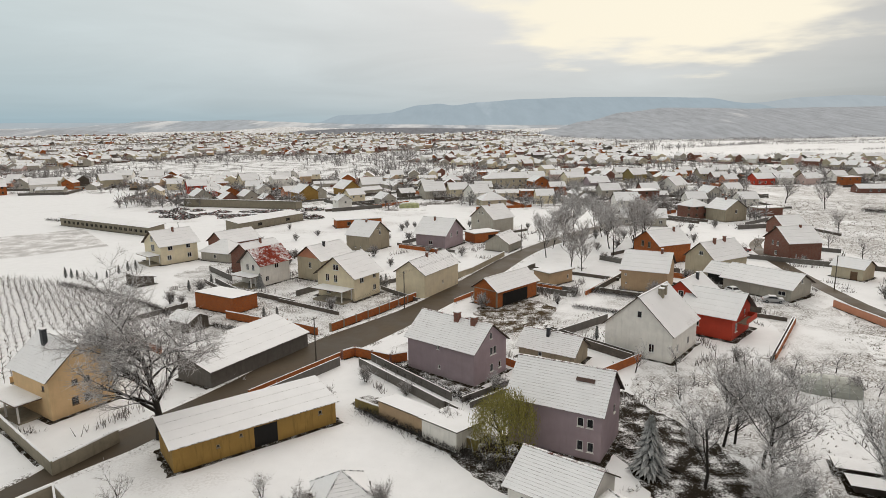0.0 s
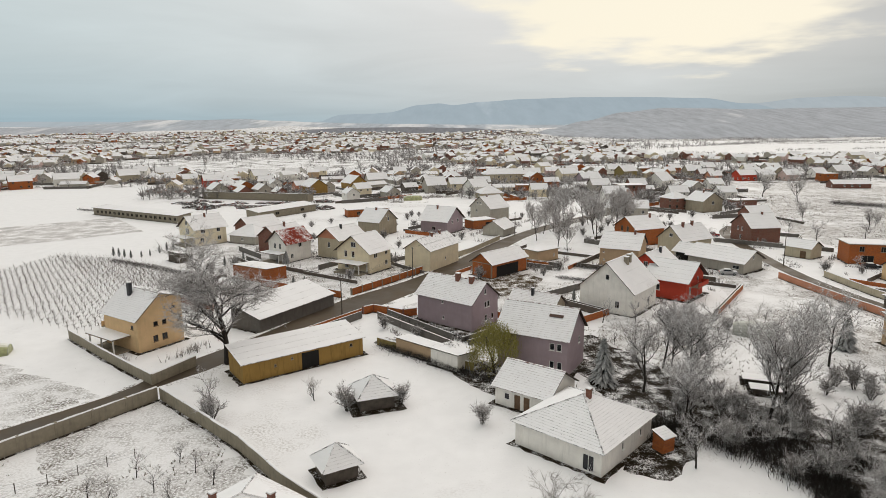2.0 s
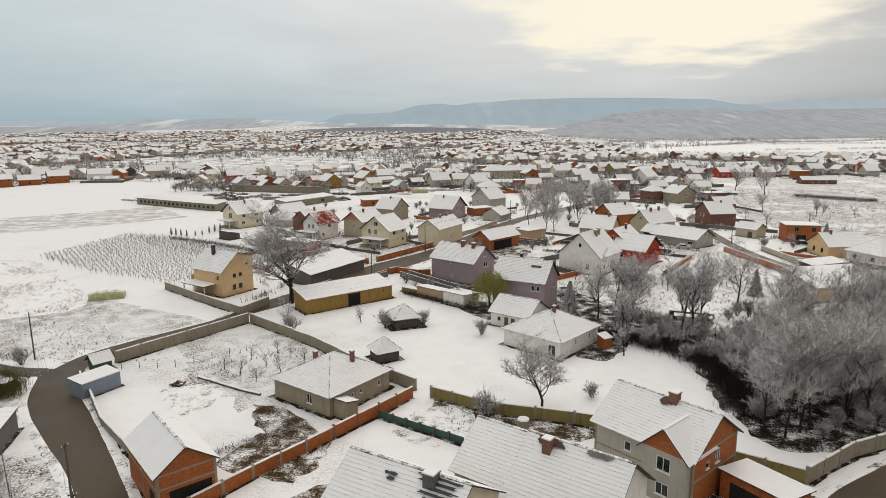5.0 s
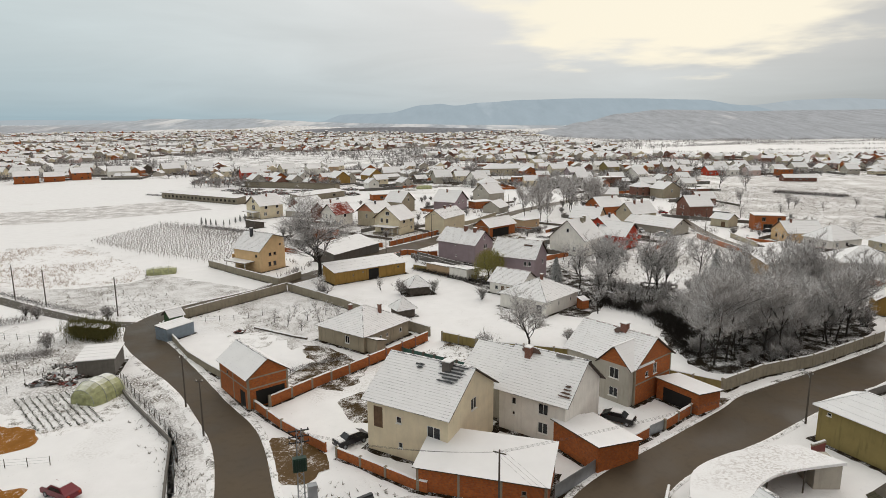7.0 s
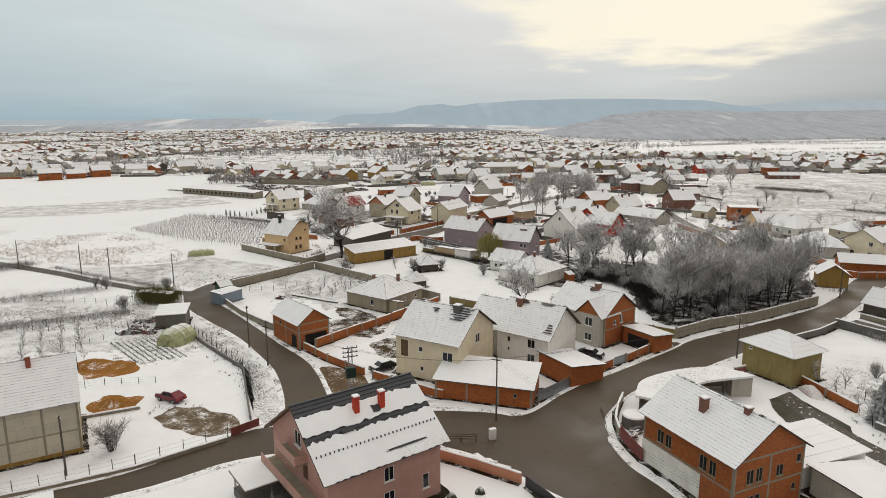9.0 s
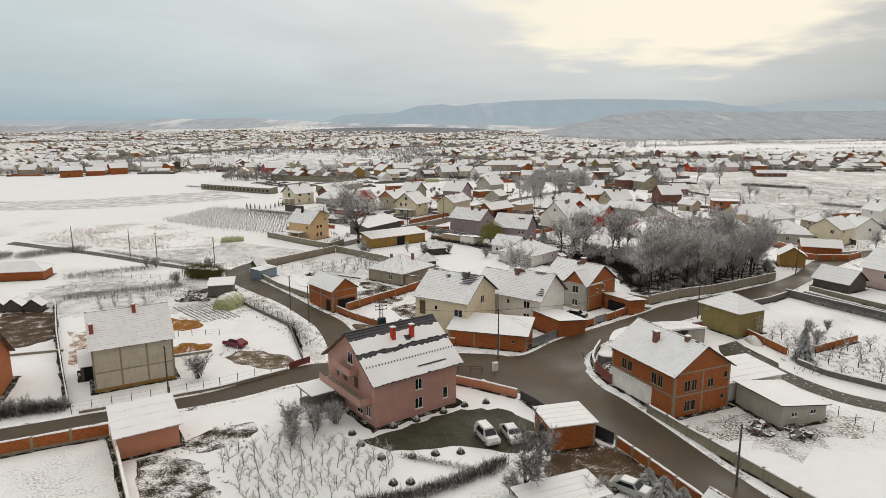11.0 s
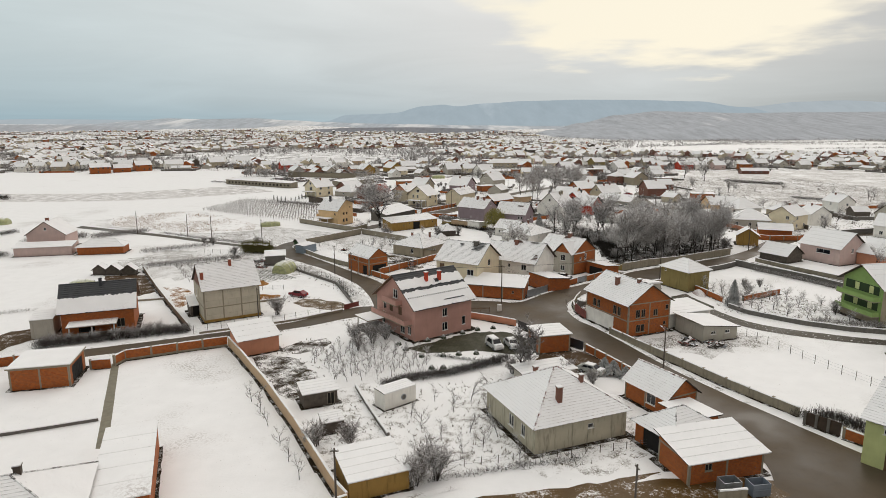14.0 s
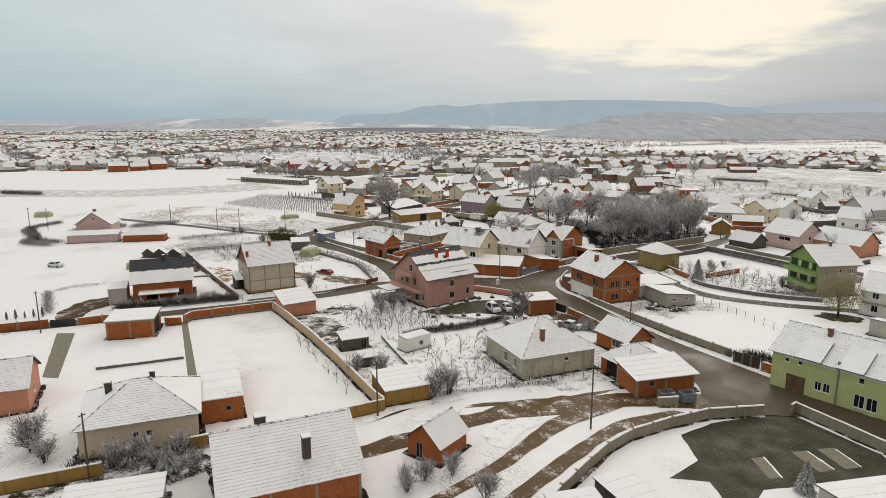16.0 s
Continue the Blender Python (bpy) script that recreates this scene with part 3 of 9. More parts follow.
strip("road", V2((-26.5, -29.5), (-31, -30.5), (-37.2, -35.9), (-40.4, -39.5), (-47, -43.6), (-71, -55), (-100, -66.5), (-140, -80)),
      V2((-26.5, -36.5), (-31.7, -38.5), (-38.4, -43.6), (-50, -49.2), (-53.1, -50.8), (-69, -58.8), (-98, -71), (-138, -85)), 0.036, M_ROAD, "narrow wet lane between walls and hedges")
strip("road", V2((41.6, -19), (42.8, -31), (47, -40.6), (56.5, -46.6), (67, -50.5), (90, -57), (130, -66)), V2((38.5, -21), (40, -33), (44.5, -43.5), (55, -50), (66, -53.6), (89, -60.5), (129, -70)), 0.030, M_TRACK, "narrow grey farm track partly under snow", bank=False)
strip("road", V2((-66, 32.5), (-73.7, 34.4), (-90.4, 42.5), (-111, 54), (-150, 72)), V2((-66, 36.5), (-73.7, 37.5), (-90.4, 46), (-111, 57.8), (-150, 76.5)), 0.028, M_TRACK, "muddy field track beside snowy gardens", bank=False)
strip("road", V2((98, 205), (88.6, 188), (83, 153), (81.4, 132), (81.6, 118), (84, 100), (90, 70), (96, 46)), V2((101, 204), (92.5, 188), (87, 153), (85.2, 132), (85.3, 118.5), (87.6, 100), (93.4, 70.6), (99, 47)), 0.029, M_ROAD, "back lane between brick garden walls", bank=False)
strip("road", V2((36.6, -94), (40.4, -99.0), (46, -106.5), (56, -119.4)), V2((33.8, -98.6), (35.6, -103.6), (39.6, -112.4), (45, -124)), 0.054, M_ROAD, "wet grey road between the green terrace and the yard wall", bank=False)
strip("road", V2((24, -95.5), (12.2, -93.8), (2.7, -96.6), (-6.3, -100.1), (-18.1, -107.2), (-24, -111)), V2((23, -100.6), (14.1, -99.4), (2.7, -101.6), (-6.6, -103.9), (-17.9, -111.0), (-24, -114.6)), 0.022, M_MUDWET, "rutted wet mud track", rag=0.5, bank=False)
strip("road", V2((10, -97), (1.8, -102.2), (-3.6, -108.6), (-7.3, -113.8), (-14.8, -121.4), (-24, -130)), V2((12.5, -98.6), (2.9, -105.2), (-2.2, -110.6), (-6.0, -115.2), (-12.5, -121.6), (-20, -130)), 0.024, M_MUDWET, "rutted wet mud track", rag=0.3, bank=False)
strip("road", V2((17.5, -100.6), (9.6, -103.4), (5.0, -107.6), (0.9, -111.8), (-6.4, -120.4), (-11, -126)), V2((19.5, -101.8), (11.5, -105.0), (6.6, -108.8), (2.6, -113.2), (-4.4, -121.2), (-8.4, -126)), 0.026, M_MUDWET, "rutted wet mud track", rag=0.3, bank=False)
M_DRYPAVE = plain("dry_pavers", (0.20, 0.182, 0.135), 0.8, var=0.25, fine=6.0)
strip("road", V2((66.6, 11.2), (72.2, 1.4), (77, -7), (80.2, -14), (85, -26), (92, -44)), V2((72, 14.5), (77, 4), (82, -4.5), (86, -12), (91, -24), (98, -42)), 0.033, M_TRACK, "grey lane beside a long concrete wall", bank=False)
for e, own in BANKS:  # no bank where another road joins
    keep = []
    for f in e.f:
        cx, cy = sum(e.v[i][0] for i in f) / 4, sum(e.v[i][1] for i in f) / 4
        if not any(inside(cx, cy, q) for q in ROADS if q is not own):
            keep.append(f)
    e.f, e.m = keep, [0] * len(keep)
    tagged(e.ob("snow_bank", [M_BANK], smooth=True), "low ragged snow bank along the road edge", "snow", kind="structure")
patch("ground_patch", V2((-10, -99), (-2, -97.5), (6, -95.8), (14, -95), (14, -98.5), (4, -101.5), (-6, -104.5), (-12, -104)), 0.019, M_MUDWET, "churned wet mud where the ruts meet", 0.9)
for pts in (((-17.8, -102.9), (-15.5, -101.6), (-12.5, -100.7), (-6.4, -99.5), (-7.7, -101.0), (-12.5, -102.9), (-16.9, -104.2)),
            ((-8.9, -107.5), (-7.5, -104.7), (-4.7, -103.3), (0.6, -102.7), (-1.4, -105.0), (-4.2, -107.7), (-5.9, -110.8), (-7.8, -110.3)),
            ((7.6, -96.2), (10.3, -94.3), (13.2, -93.8), (13.0, -96.6), (10.1, -97.3)),
            ((-24.4, -103.3), (-20.2, -100.2), (-15.6, -98.4), (-10.8, -96.7), (-10.4, -97.2), (-15.3, -99.3), (-19.8, -101.4), (-23.4, -104.9))):
    patch("snow_bank", V2(*pts), 0.048, M_BANKSNOW, "ragged snow left between the muddy ruts", 0.7, "snow")
patch("pavement", V2((16, -107.5), (21.1, -104.3), (28.6, -102.0), (32.6, -101.4), (37.8, -112.0), (37.6, -116.2), (20.4, -119.6), (18, -122.4), (15.5, -121.8), (15.4, -118), (11.2, -117.4), (15.8, -113.6)), 0.012, M_PAVER, "dark wet concrete pavers in a walled yard", 0.12, sharp=True)
for pts in (((22.1, -113.1), (23.6, -112.8), (23.5, -117.0), (22.1, -117.4)), ((27.5, -111.5), (29.4, -111.2), (30.2, -115.4), (28.3, -115.9)), ((30.9, -110.8), (33.0, -110.5), (33.6, -114.9), (31.6, -115.2))):
    patch("pavement", V2(*pts), 0.020, M_DRYPAVE, "pale dry rectangle on the pavers", 0.1, sharp=True)
    a, b = Vector(pts[1]), Vector(pts[2])
    patch("snow_bank", V2(a, a + Vector((0.2, 0)), b + Vector((0.2, -0.1)), b), 0.026, M_SNOWCAP, "thin line of pushed snow on the pavers", 0.45, "snow", sharp=True)
patch("pavement", V2((37.4, -21.5), (41.2, -19.6), (43.6, -29.4), (41.8, -33.6), (36.2, -28.2), (36.6, -24)), 0.036, M_PAVER, "dark wet drive beside the curved shelter", 0.15, sharp=True)
patch("pavement", V2((-65.4, -62.5), (-64.2, -62.5), (-51.7, -89.3), (-53.1, -89.4)), 0.013, M_DRYPAVE, "straight bare path across the snowy yard", 0.1, sharp=True)
patch("pavement", V2((-75.1, -90.3), (-72.4, -90.7), (-82.2, -69.6), (-85.6, -69.6)), 0.013, M_DRYPAVE, "bare paved drive across the snowy yard", 0.15, sharp=True)
for pts, z, mat, label in (
        (((-18.4, -54.6), (-13.8, -51.2), (-9.6, -48.2), (-4.1, -45.8), (0.6, -47.6), (2.6, -52.2), (0.4, -57.6), (-4.7, -56.6), (-9.6, -56.6), (-15.6, -57.4)), 0.013, M_PAVER, "dark wet paved drive beside the rose house"),
        (((3.4, -57.0), (9.0, -55.0), (12.8, -62), (8.4, -65.4), (2.4, -62.4)), 0.015, M_SOIL, "muddy yard with trodden snow"),
        (((4, 128), (13, 135), (20, 128), (17, 118), (9, 112), (3, 118)), 0.014, M_MUD, "brown muddy yard before the open garage"),
        (((-30.6, 23.4), (-26.6, 22.4), (-22.2, 18.7), (-19.5, 13.5), (-24.4, 13.3), (-27.5, 16.5)), 0.0135, M_MUD, "trodden muddy ground before the beige bungalow"),
        (((-89.6, -65.0), (-85.0, -65.0), (-87.1, -56.1), (-84.2, -48.6), (-87.4, -44.0), (-92.7, -48.3), (-92.7, -57.6)), 0.038, M_SOIL, "muddy drive from the lane to the arched gate"),
        (((-20, 2), (-12, 7), (-8, 0), (-14, -6), (-19, -4)), 0.012, M_MUD, "bare brown garden soil with thin snow"),
        (((-6, 26), (5, 19.5), (16, 15.5), (10, 13), (0, 15), (-6, 19)), 0.012, M_MUD, "bare ground under the garden wall"),
        (((-12, 18), (-4, 23), (0, 17), (-3, 11), (-9, 13)), 0.016, M_THIN, "thin patchy snow on a vegetable bed"),
        (((-27, 15), (-18, 13), (-21, 5), (-30, 8)), 0.013, M_MUD, "trodden muddy yard beside the bungalow"),
        (((-44.6, -27.4), (-43.4, -24.3), (-38.4, -25.0), (-33.4, -28.6), (-32.6, -30.8), (-36.1, -32.4), (-40.4, -31.4)), 0.012, M_GRAVEL, "brown gravel turning place with thin snow"),
        (((-65.0, -9.6), (-62, -7.4), (-57.6, -7.1), (-55, -12), (-59.8, -14.4), (-63.4, -13)), 0.02, M_CLAY, "heap of dug orange clay soil"),
        (((-55, -21), (-49.5, -21), (-50, -25.5), (-56, -25)), 0.02, M_CLAY, "small heap of orange building sand"),
        (((-79, -14), (-74, -15), (-70, -19), (-67.4, -24), (-68, -31), (-71, -27), (-74.6, -20)), 0.014, M_CLAYTHIN, "strip of dug orange clay soil"),
        (((-60, 0), (-50, 2), (-49, -5), (-55, -10), (-62, -6)), 0.011, M_THIN, "dug vegetable garden under thin snow"),
        (((-98.3, -3.4), (-93, -2.4), (-87.5, -3.6), (-79, -18.4), (-84.6, -22.6), (-92, -14)), 0.011, M_SOIL, "bare brown plot behind the house"),
        (((-43.6, -59.8), (-40, -58.6), (-36, -61), (-30, -69), (-29.4, -75), (-34.3, -75.6), (-39, -68)), 0.012, M_LITTER, "weedy garden soil under thin snow"),
        (((-41.5, -56), (-38, -52.6), (-33.6, -50), (-32, -52.5), (-36.4, -58)), 0.014, M_LITTER, "bare soil beside the salmon outbuilding"),
        (((-27, -72), (-20, -70), (-17, -86), (-20, -97), (-29, -88)), 0.010, M_THIN, "rough garden with thin trodden snow"),
        (((-16, -88), (-4, -94), (10, -92), (12, -76), (9, -72), (-6, -70)), 0.008, M_THIN, "garden with patchy snow around the bungalow"),
        (((-150, 99), (-138, 110), (-126, 115), (-104, 98), (-86, 81), (-82, 68), (-100, 61), (-120, 67), (-140, 78)), 0.012, M_DRY, "dry brown stalks standing in the snow"),
        (((17, 72), (22, 66), (30, 62), (46, 52), (42, 43), (33, 47), (24, 52), (19, 60)), 0.012, M_WOODFLOOR, "rough ground with scrub and thin snow"),
        (((33, 14), (38, 10), (56, 18), (74, 33), (78, 50), (62, 58), (46, 50), (36, 40), (33, 28)), 0.010, M_WOODFLOOR, "dark leaf litter under the wood"),
        (((30, 100), (24, 84), (30, 76), (44, 74), (54, 82), (50, 96)), 0.0075, M_FLECK, "rough orchard meadow with trodden snow"),
        (((44, -30), (64, -38), (66, -22), (50, -15)), 0.009, M_THIN, "orchard grass under thin snow"),
        (((-45, 28), (-38, 30), (-36, 24), (-40, 20)), 0.010, M_THIN, "trodden vegetable plot"),
        (((16.5, 41), (21, 39.6), (26, 45), (26, 51), (21, 57), (14, 56), (20, 48)), 0.008, M_WOODFLOOR, "wet brown ground round the small houses"),
        (((17, 73), (18.5, 64), (24, 58), (30, 59), (31, 66), (27, 77), (23, 86), (20, 82)), 0.006, M_WOODFLOOR, "dark leaf litter under bare trees"),
        (((-1, 67), (3, 61), (12, 55), (15, 58), (9, 66), (4, 72), (-1, 71)), 0.015, M_WOODFLOOR, "dark soil under the willow"),
        (((-15, 82), (-6, 76), (2, 70), (7, 65), (9, 68), (3, 74), (-5, 80), (-13, 85)), 0.011, M_LITTER, "dark weedy ground along the ochre wall"),
        (((-12, 97), (-4, 90), (3, 84), (8, 80), (10, 83), (3, 88), (-5, 95), (-10, 100)), 0.011, M_LITTER, "bare ground behind the mauve house"),
        (((66, 96), (76, 88), (80, 94), (72, 110)), 0.008, M_THIN, "rough grass under thin snow"),
        (((28, -2), (32, 2), (35, 0), (36, -6), (32, -8)), 0.027, M_MUD, "wet verge at the brick gate"),
        (((-58, -119.5), (-50, -115.4), (-44, -112.8), (-40, -113), (-41, -118), (-50, -121), (-58, -124)), 0.012, M_LITTER, "dark soil under the shrub bed"),
        (((-27, -9.4), (-22.9, -11), (-18.8, -14.4), (-19.6, -18.6), (-22.2, -20.2), (-25.2, -15.8)), 0.033, M_MUDWET, "wet brown drive beside the brick wall"),
        (((60.6, -57.4), (63.5, -54.8), (67.5, -56.2), (69.4, -59.2), (66.6, -61.6), (62.4, -60.4)), 0.012, M_GRASS, "dark grass free of snow under the leafy tree")):
    patch("ground_patch", V2(*pts), z, mat, label, 1.0)
strip("field", V2((-330, 186), (-260, 188), (-205, 192), (-170, 214), (-141, 238)), V2((-330, 150), (-250, 152), (-180, 156), (-140, 178), (-112, 202)), 0.03, M_PLOUGH, "ploughed strip greyer under thin snow", "field", rag=1.0, bank=False)
zz = 0.001
for pts, label in ((((-150, 100), (-125, 118), (-90, 84), (-72, 72), (-52, 60), (-64, 44), (-76, 40), (-112, 61), (-150, 80)), "stubble field under thin snow"), (((-100, 30), (-68, 31), (-58, 8), (-62, -3), (-100, -2)), "kitchen gardens under thin snow"), (((-56, 9), (-45, -3), (-38, -11), (-34, -21), (-31, -29), (-28.5, -27), (-34, -10.5), (-46, 5.5), (-54, 14)), "weedy verge under thin snow"),
                   (((-50, 46), (-42, 58), (-27, 45), (-14, 30), (-24, 22), (-38, 26)), "orchard grass under thin snow"), (((-44, 108), (-22, 112), (-8, 136), (-30, 168), (-70, 170), (-62, 132)), "villa gardens under thin snow"), (((38, 56), (66, 70), (80, 92), (76, 126), (62, 128), (54, 100), (26, 88)), "rough meadow under thin snow"), (((14, 104), (30, 118), (44, 128), (34, 152), (20, 146)), "yard and garden under thin snow"),
                   (((-22, -22), (-8, -23), (-4, -25.5), (-14, -27.5), (-20, -27)), "weedy corner under thin snow"), (((30, -46), (40, -44), (43, -52), (30, -58), (24, -52)), "trampled snow round the sheds"), (((50, 128), (66, 150), (84, 170), (84, 140), (70, 126)), "yards under thin snow"), (((-12, 104), (0, 118), (14, 142), (22, 128), (8, 104)), "weedy yard under thin snow")):
    zz += 0.0006
    patch("ground_patch", V2(*pts), zz, M_FLECK, label, 4.5)


# ---- house building ----
WIN = {}


def window_meshes(w, h, kind="white"):
    """Frame and pane of a window w wide and h high, seen from -y."""
    key = (round(w, 2), round(h, 2), kind)
    if key not in WIN:
        f, p = Geo(), Geo()
        t = 0.07
        xs = [-w / 2, -w / 2 + t, -t / 2, t / 2, w / 2 - t, w / 2] if w > 0.8 else [-w / 2, -w / 2 + t, w / 2 - t, w / 2]
        zs = [0, t, h - t, h]
        n, mid = len(xs), (1 if w <= 0.8 else None)
        f.v = [(x, y, z) for y in (0.02, 0.09) for z in zs for x in xs]
        full = lambda a, b: b in (0, 2) or a in (0, n - 2) or (mid is None and a == 2)
        back = 4 * n
        for b in range(3):
            for a in range(n - 1):
                q = b * n + a
                if full(a, b):
                    f.f.append((q, q + 1, q + n + 1, q + n))
                    if b == 1:  # reveals of the upright bars
                        f.f += [(q, q + n, q + n + back, q + back), (q + 1, q + 1 + back, q + n + 1 + back, q + n + 1)]
                else:
                    f.f += [(q, q + back, q + back + 1, q + 1), (q + n, q + n + 1, q + n + 1 + back, q + n + back)]
        o = len(f.v)
        f.v += [(-w / 2 - 0.08, -0.12, -0.01), (w / 2 + 0.08, -0.12, -0.01), (-w / 2 - 0.08, -0.12, -0.07), (w / 2 + 0.08, -0.12, -0.07), (-w / 2 - 0.08, 0.02, -0.07), (w / 2 + 0.08, 0.02, -0.07)]
        f.f += [(o, o + 1, n - 1, 0), (o, o + 2, o + 3, o + 1), (o + 2, o + 4, o + 5, o + 3), (o, 0, o + 4, o + 2), (o + 1, o + 3, o + 5, n - 1)]
        f.m = [0] * len(f.f)
        p.box(-w / 2 + t, w / 2 - t, 0.05, 0.07, t, h - t)
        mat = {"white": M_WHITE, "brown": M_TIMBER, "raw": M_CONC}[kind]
        # raw holes have no glass: the pane is a sheet of painted room shade
        WIN[key] = f.mesh("window", [mat]), p.mesh("pane", [M_ROOMSHADE if kind == "raw" else M_GLASS])
    return WIN[key]


def wall_face(L, H, holes, gable=None, depth=0.16):
    """One wall in its own plane (x sideways, -y out, z up) with holes (x, z, w, h) that go into it."""
    h = Geo()
    xs = sorted({-L / 2, L / 2, *(v for x, z, w, q in holes for v in (x - w / 2, x + w / 2))})
    zs = sorted({0.0, H, *(v for x, z, w, q in holes for v in (z, z + q))})
    for x0, x1 in zip(xs, xs[1:]):
        for z0, z1 in zip(zs, zs[1:]):
            cx, cz = (x0 + x1) / 2, (z0 + z1) / 2
            if not any(abs(cx - x) < w / 2 and z < cz < z + q for x, z, w, q in holes):
                h.quad((x0, 0, z0), (x1, 0, z0), (x1, 0, z1), (x0, 0, z1))
    for x, z, w, q in holes:
        a, b, c, d = (x - w / 2, z), (x + w / 2, z), (x + w / 2, z + q), (x - w / 2, z + q)
        for p, r in ((a, b), (b, c), (c, d), (d, a)):
            h.quad((p[0], 0, p[1]), (p[0], depth, p[1]), (r[0], depth, r[1]), (r[0], 0, r[1]))
    if gable is not None:
        pts = [(-L / 2, 0, H), (L / 2, 0, H)] + [(x, 0, z) for x, z in gable]
        h.add(pts, (tuple(range(len(pts))),), 1)
    return h


EDGE = {}


def tile_edge(tile):
    """The front edges of a course of tiles, where snow has half filled the steps."""
    if tile.name not in EDGE:
        # darkened tile colours: shadow lines of the courses put into the edges
        c = {"red_clay_tile": (0.15, 0.05, 0.035), "anthracite_tile": (0.02, 0.021, 0.025)}.get(tile.name, (0.07, 0.062, 0.058))
        EDGE[tile.name] = half_snow("snowy_edge_of_" + tile.name, c, 0.60, 3.4)
    return EDGE[tile.name]


def slope(e0, e1, r0, r1, style, tile, parent, name="roof_slope", label="", seed=0, lay=0.05, slides=((0.0, 0.30), (0.335, 0.60), (0.66, 0.87))):
    """One roof slope from its eave e0-e1 to its ridge r0-r1: courses of tiles under snow, or a thick smooth sheet."""
    e0, e1, r0, r1 = (Vector(p) for p in (e0, e1, r0, r1))
    h = Geo()
    run = ((r0 + r1) / 2 - (e0 + e1) / 2).length
    nrm = (e1 - e0).cross((r0 + r1) / 2 - (e0 + e1) / 2).normalized()
    if nrm.z < 0:
        nrm = -nrm
    n = {"tile": max(3, round(run / 0.38)), "bare": max(3, round(run / 0.46)), "slide": max(3, round(run / 0.46)), "smooth": 5, "sheet": 4}[style]
    seg = max(2, int((e1 - e0).length / (1.3 if style != "smooth" else 2.0)))
    d = {"tile": 0.036, "bare": 0.09, "slide": 0.05, "smooth": 0.03, "sheet": 0.02}[style]
    base = lay + 0.05

    def at(s, t):
        return e0.lerp(r0, t).lerp(e1.lerp(r1, t), s)

    row = lambda t, off, k: [at(i / seg, t) + nrm * (off + (0.020 * noise.noise(Vector((i * 1.3 + seed, k * 2.7, 5))) if style != "sheet" else 0)) for i in range(seg + 1)]
    low = [at(i / seg, 0) + nrm * 0.0 for i in range(seg + 1)]
    for k in range(n):
        lo, hi = row(k / n, base + d, k), row((k + 1) / n, base + (0.0 if k < n - 1 else d * 0.5), k + 0.5)
        for i in range(seg):
            h.quad(low[i], low[i + 1], lo[i + 1], lo[i], 1)
            h.quad(lo[i], lo[i + 1], hi[i + 1], hi[i], 0)
        low = hi
    # underside and verges
    a, b, c, q = at(0, 0), at(1, 0), at(1, 1), at(0, 1)
    h.quad(a, q, c, b, 2)
    up = nrm * (base + d * 0.7)
    h.quad(a, a + up, q + up, q, 2)
    h.quad(b, c, c + up, b + up, 2)
    if style == "slide":  # sheets of snow that have slid on bare tiles
        o = h.ob(name, [tile, tile, M_TIMBER], parent, label)
        for t0, t1 in slides:
            sl = Geo()
            k = seg * 4
            for i in range(k + 1):
                j0, j1 = 0.034 * noise.noise(Vector((i * 0.9, t0 * 30, seed))) + 0.022 * noise.noise(Vector((i * 2.7, t0 * 9, seed))), 0.045 * noise.noise(Vector((i * 0.7, t1 * 30, seed + 4))) + 0.035 * noise.noise(Vector((i * 2.3, t1 * 9, seed)))
                for t, up2 in ((t0 + j0, 0.10), (t0 + j0, 0.22), (t1 + j1, 0.20), (t1 + j1, 0.10)):
                    sl.v.append(tuple(at(i / k, min(1.0, max(0.0, t))) + nrm * up2))
            for i in range(k):
                for q in range(3):
                    b = i * 4 + q
                    sl.f.append((b, b + 4, b + 5, b + 1))
                    sl.m.append(0)
            sl.ob("snow", [M_ROOFSNOW], o)
        return o
    o = h.ob(name, [M_ROOFSNOW if style in ("tile", "smooth") else M_SHEETSNOW if style == "sheet" else M_HALFROOF, tile_edge(tile) if style in ("tile", "sheet") else tile if style == "bare" else M_SNOWCAP, M_DARKTIMBER], parent, label)
    return o


M_ROOFSNOW = snow_mat("snow_on_roof", 0.5, (0.20, 0.145, 0.12), 0.66, 0.05)
# dark brown timber, with the shade under the eaves put into its colour
M_DARKTIMBER = plain("dark_eaves_timber", (0.055, 0.036, 0.024), 0.8, var=0.35)
M_SHEETSNOW = snow_mat("snow_on_sheet_roof")
M_HALFROOF = half_snow("half_melted_snow_on_tiles", (0.05, 0.052, 0.058), 0.72, 0.35)
M_REDROOF = half_snow("half_melted_snow_on_red_tiles", (0.30, 0.05, 0.03), 0.45, 0.22)


def put_window(o, face, x, z, w, h, kind):
    f, p = window_meshes(w, h, kind)
    m = face @ pose(x, 0.0, z)
    q = part("window", f, o, m=m)
    part("pane", p, q)


def auto_windows(L, H, rows, seed, w=1.1, h=1.25, skip=0.25):
    """Windows in even places, floor by floor, with some left out."""
    r = random.Random(seed)
    n = max(1, int(L / 3.4))
    out = []
    for k in range(rows):
        for i in range(n):
            x = (i + 0.5) / n * L - L / 2
            if r.random() > skip:
                out.append((x, 0.95 + 2.8 * k, w, h))
    return [q for q in out if q[1] + q[3] < H - 0.1]


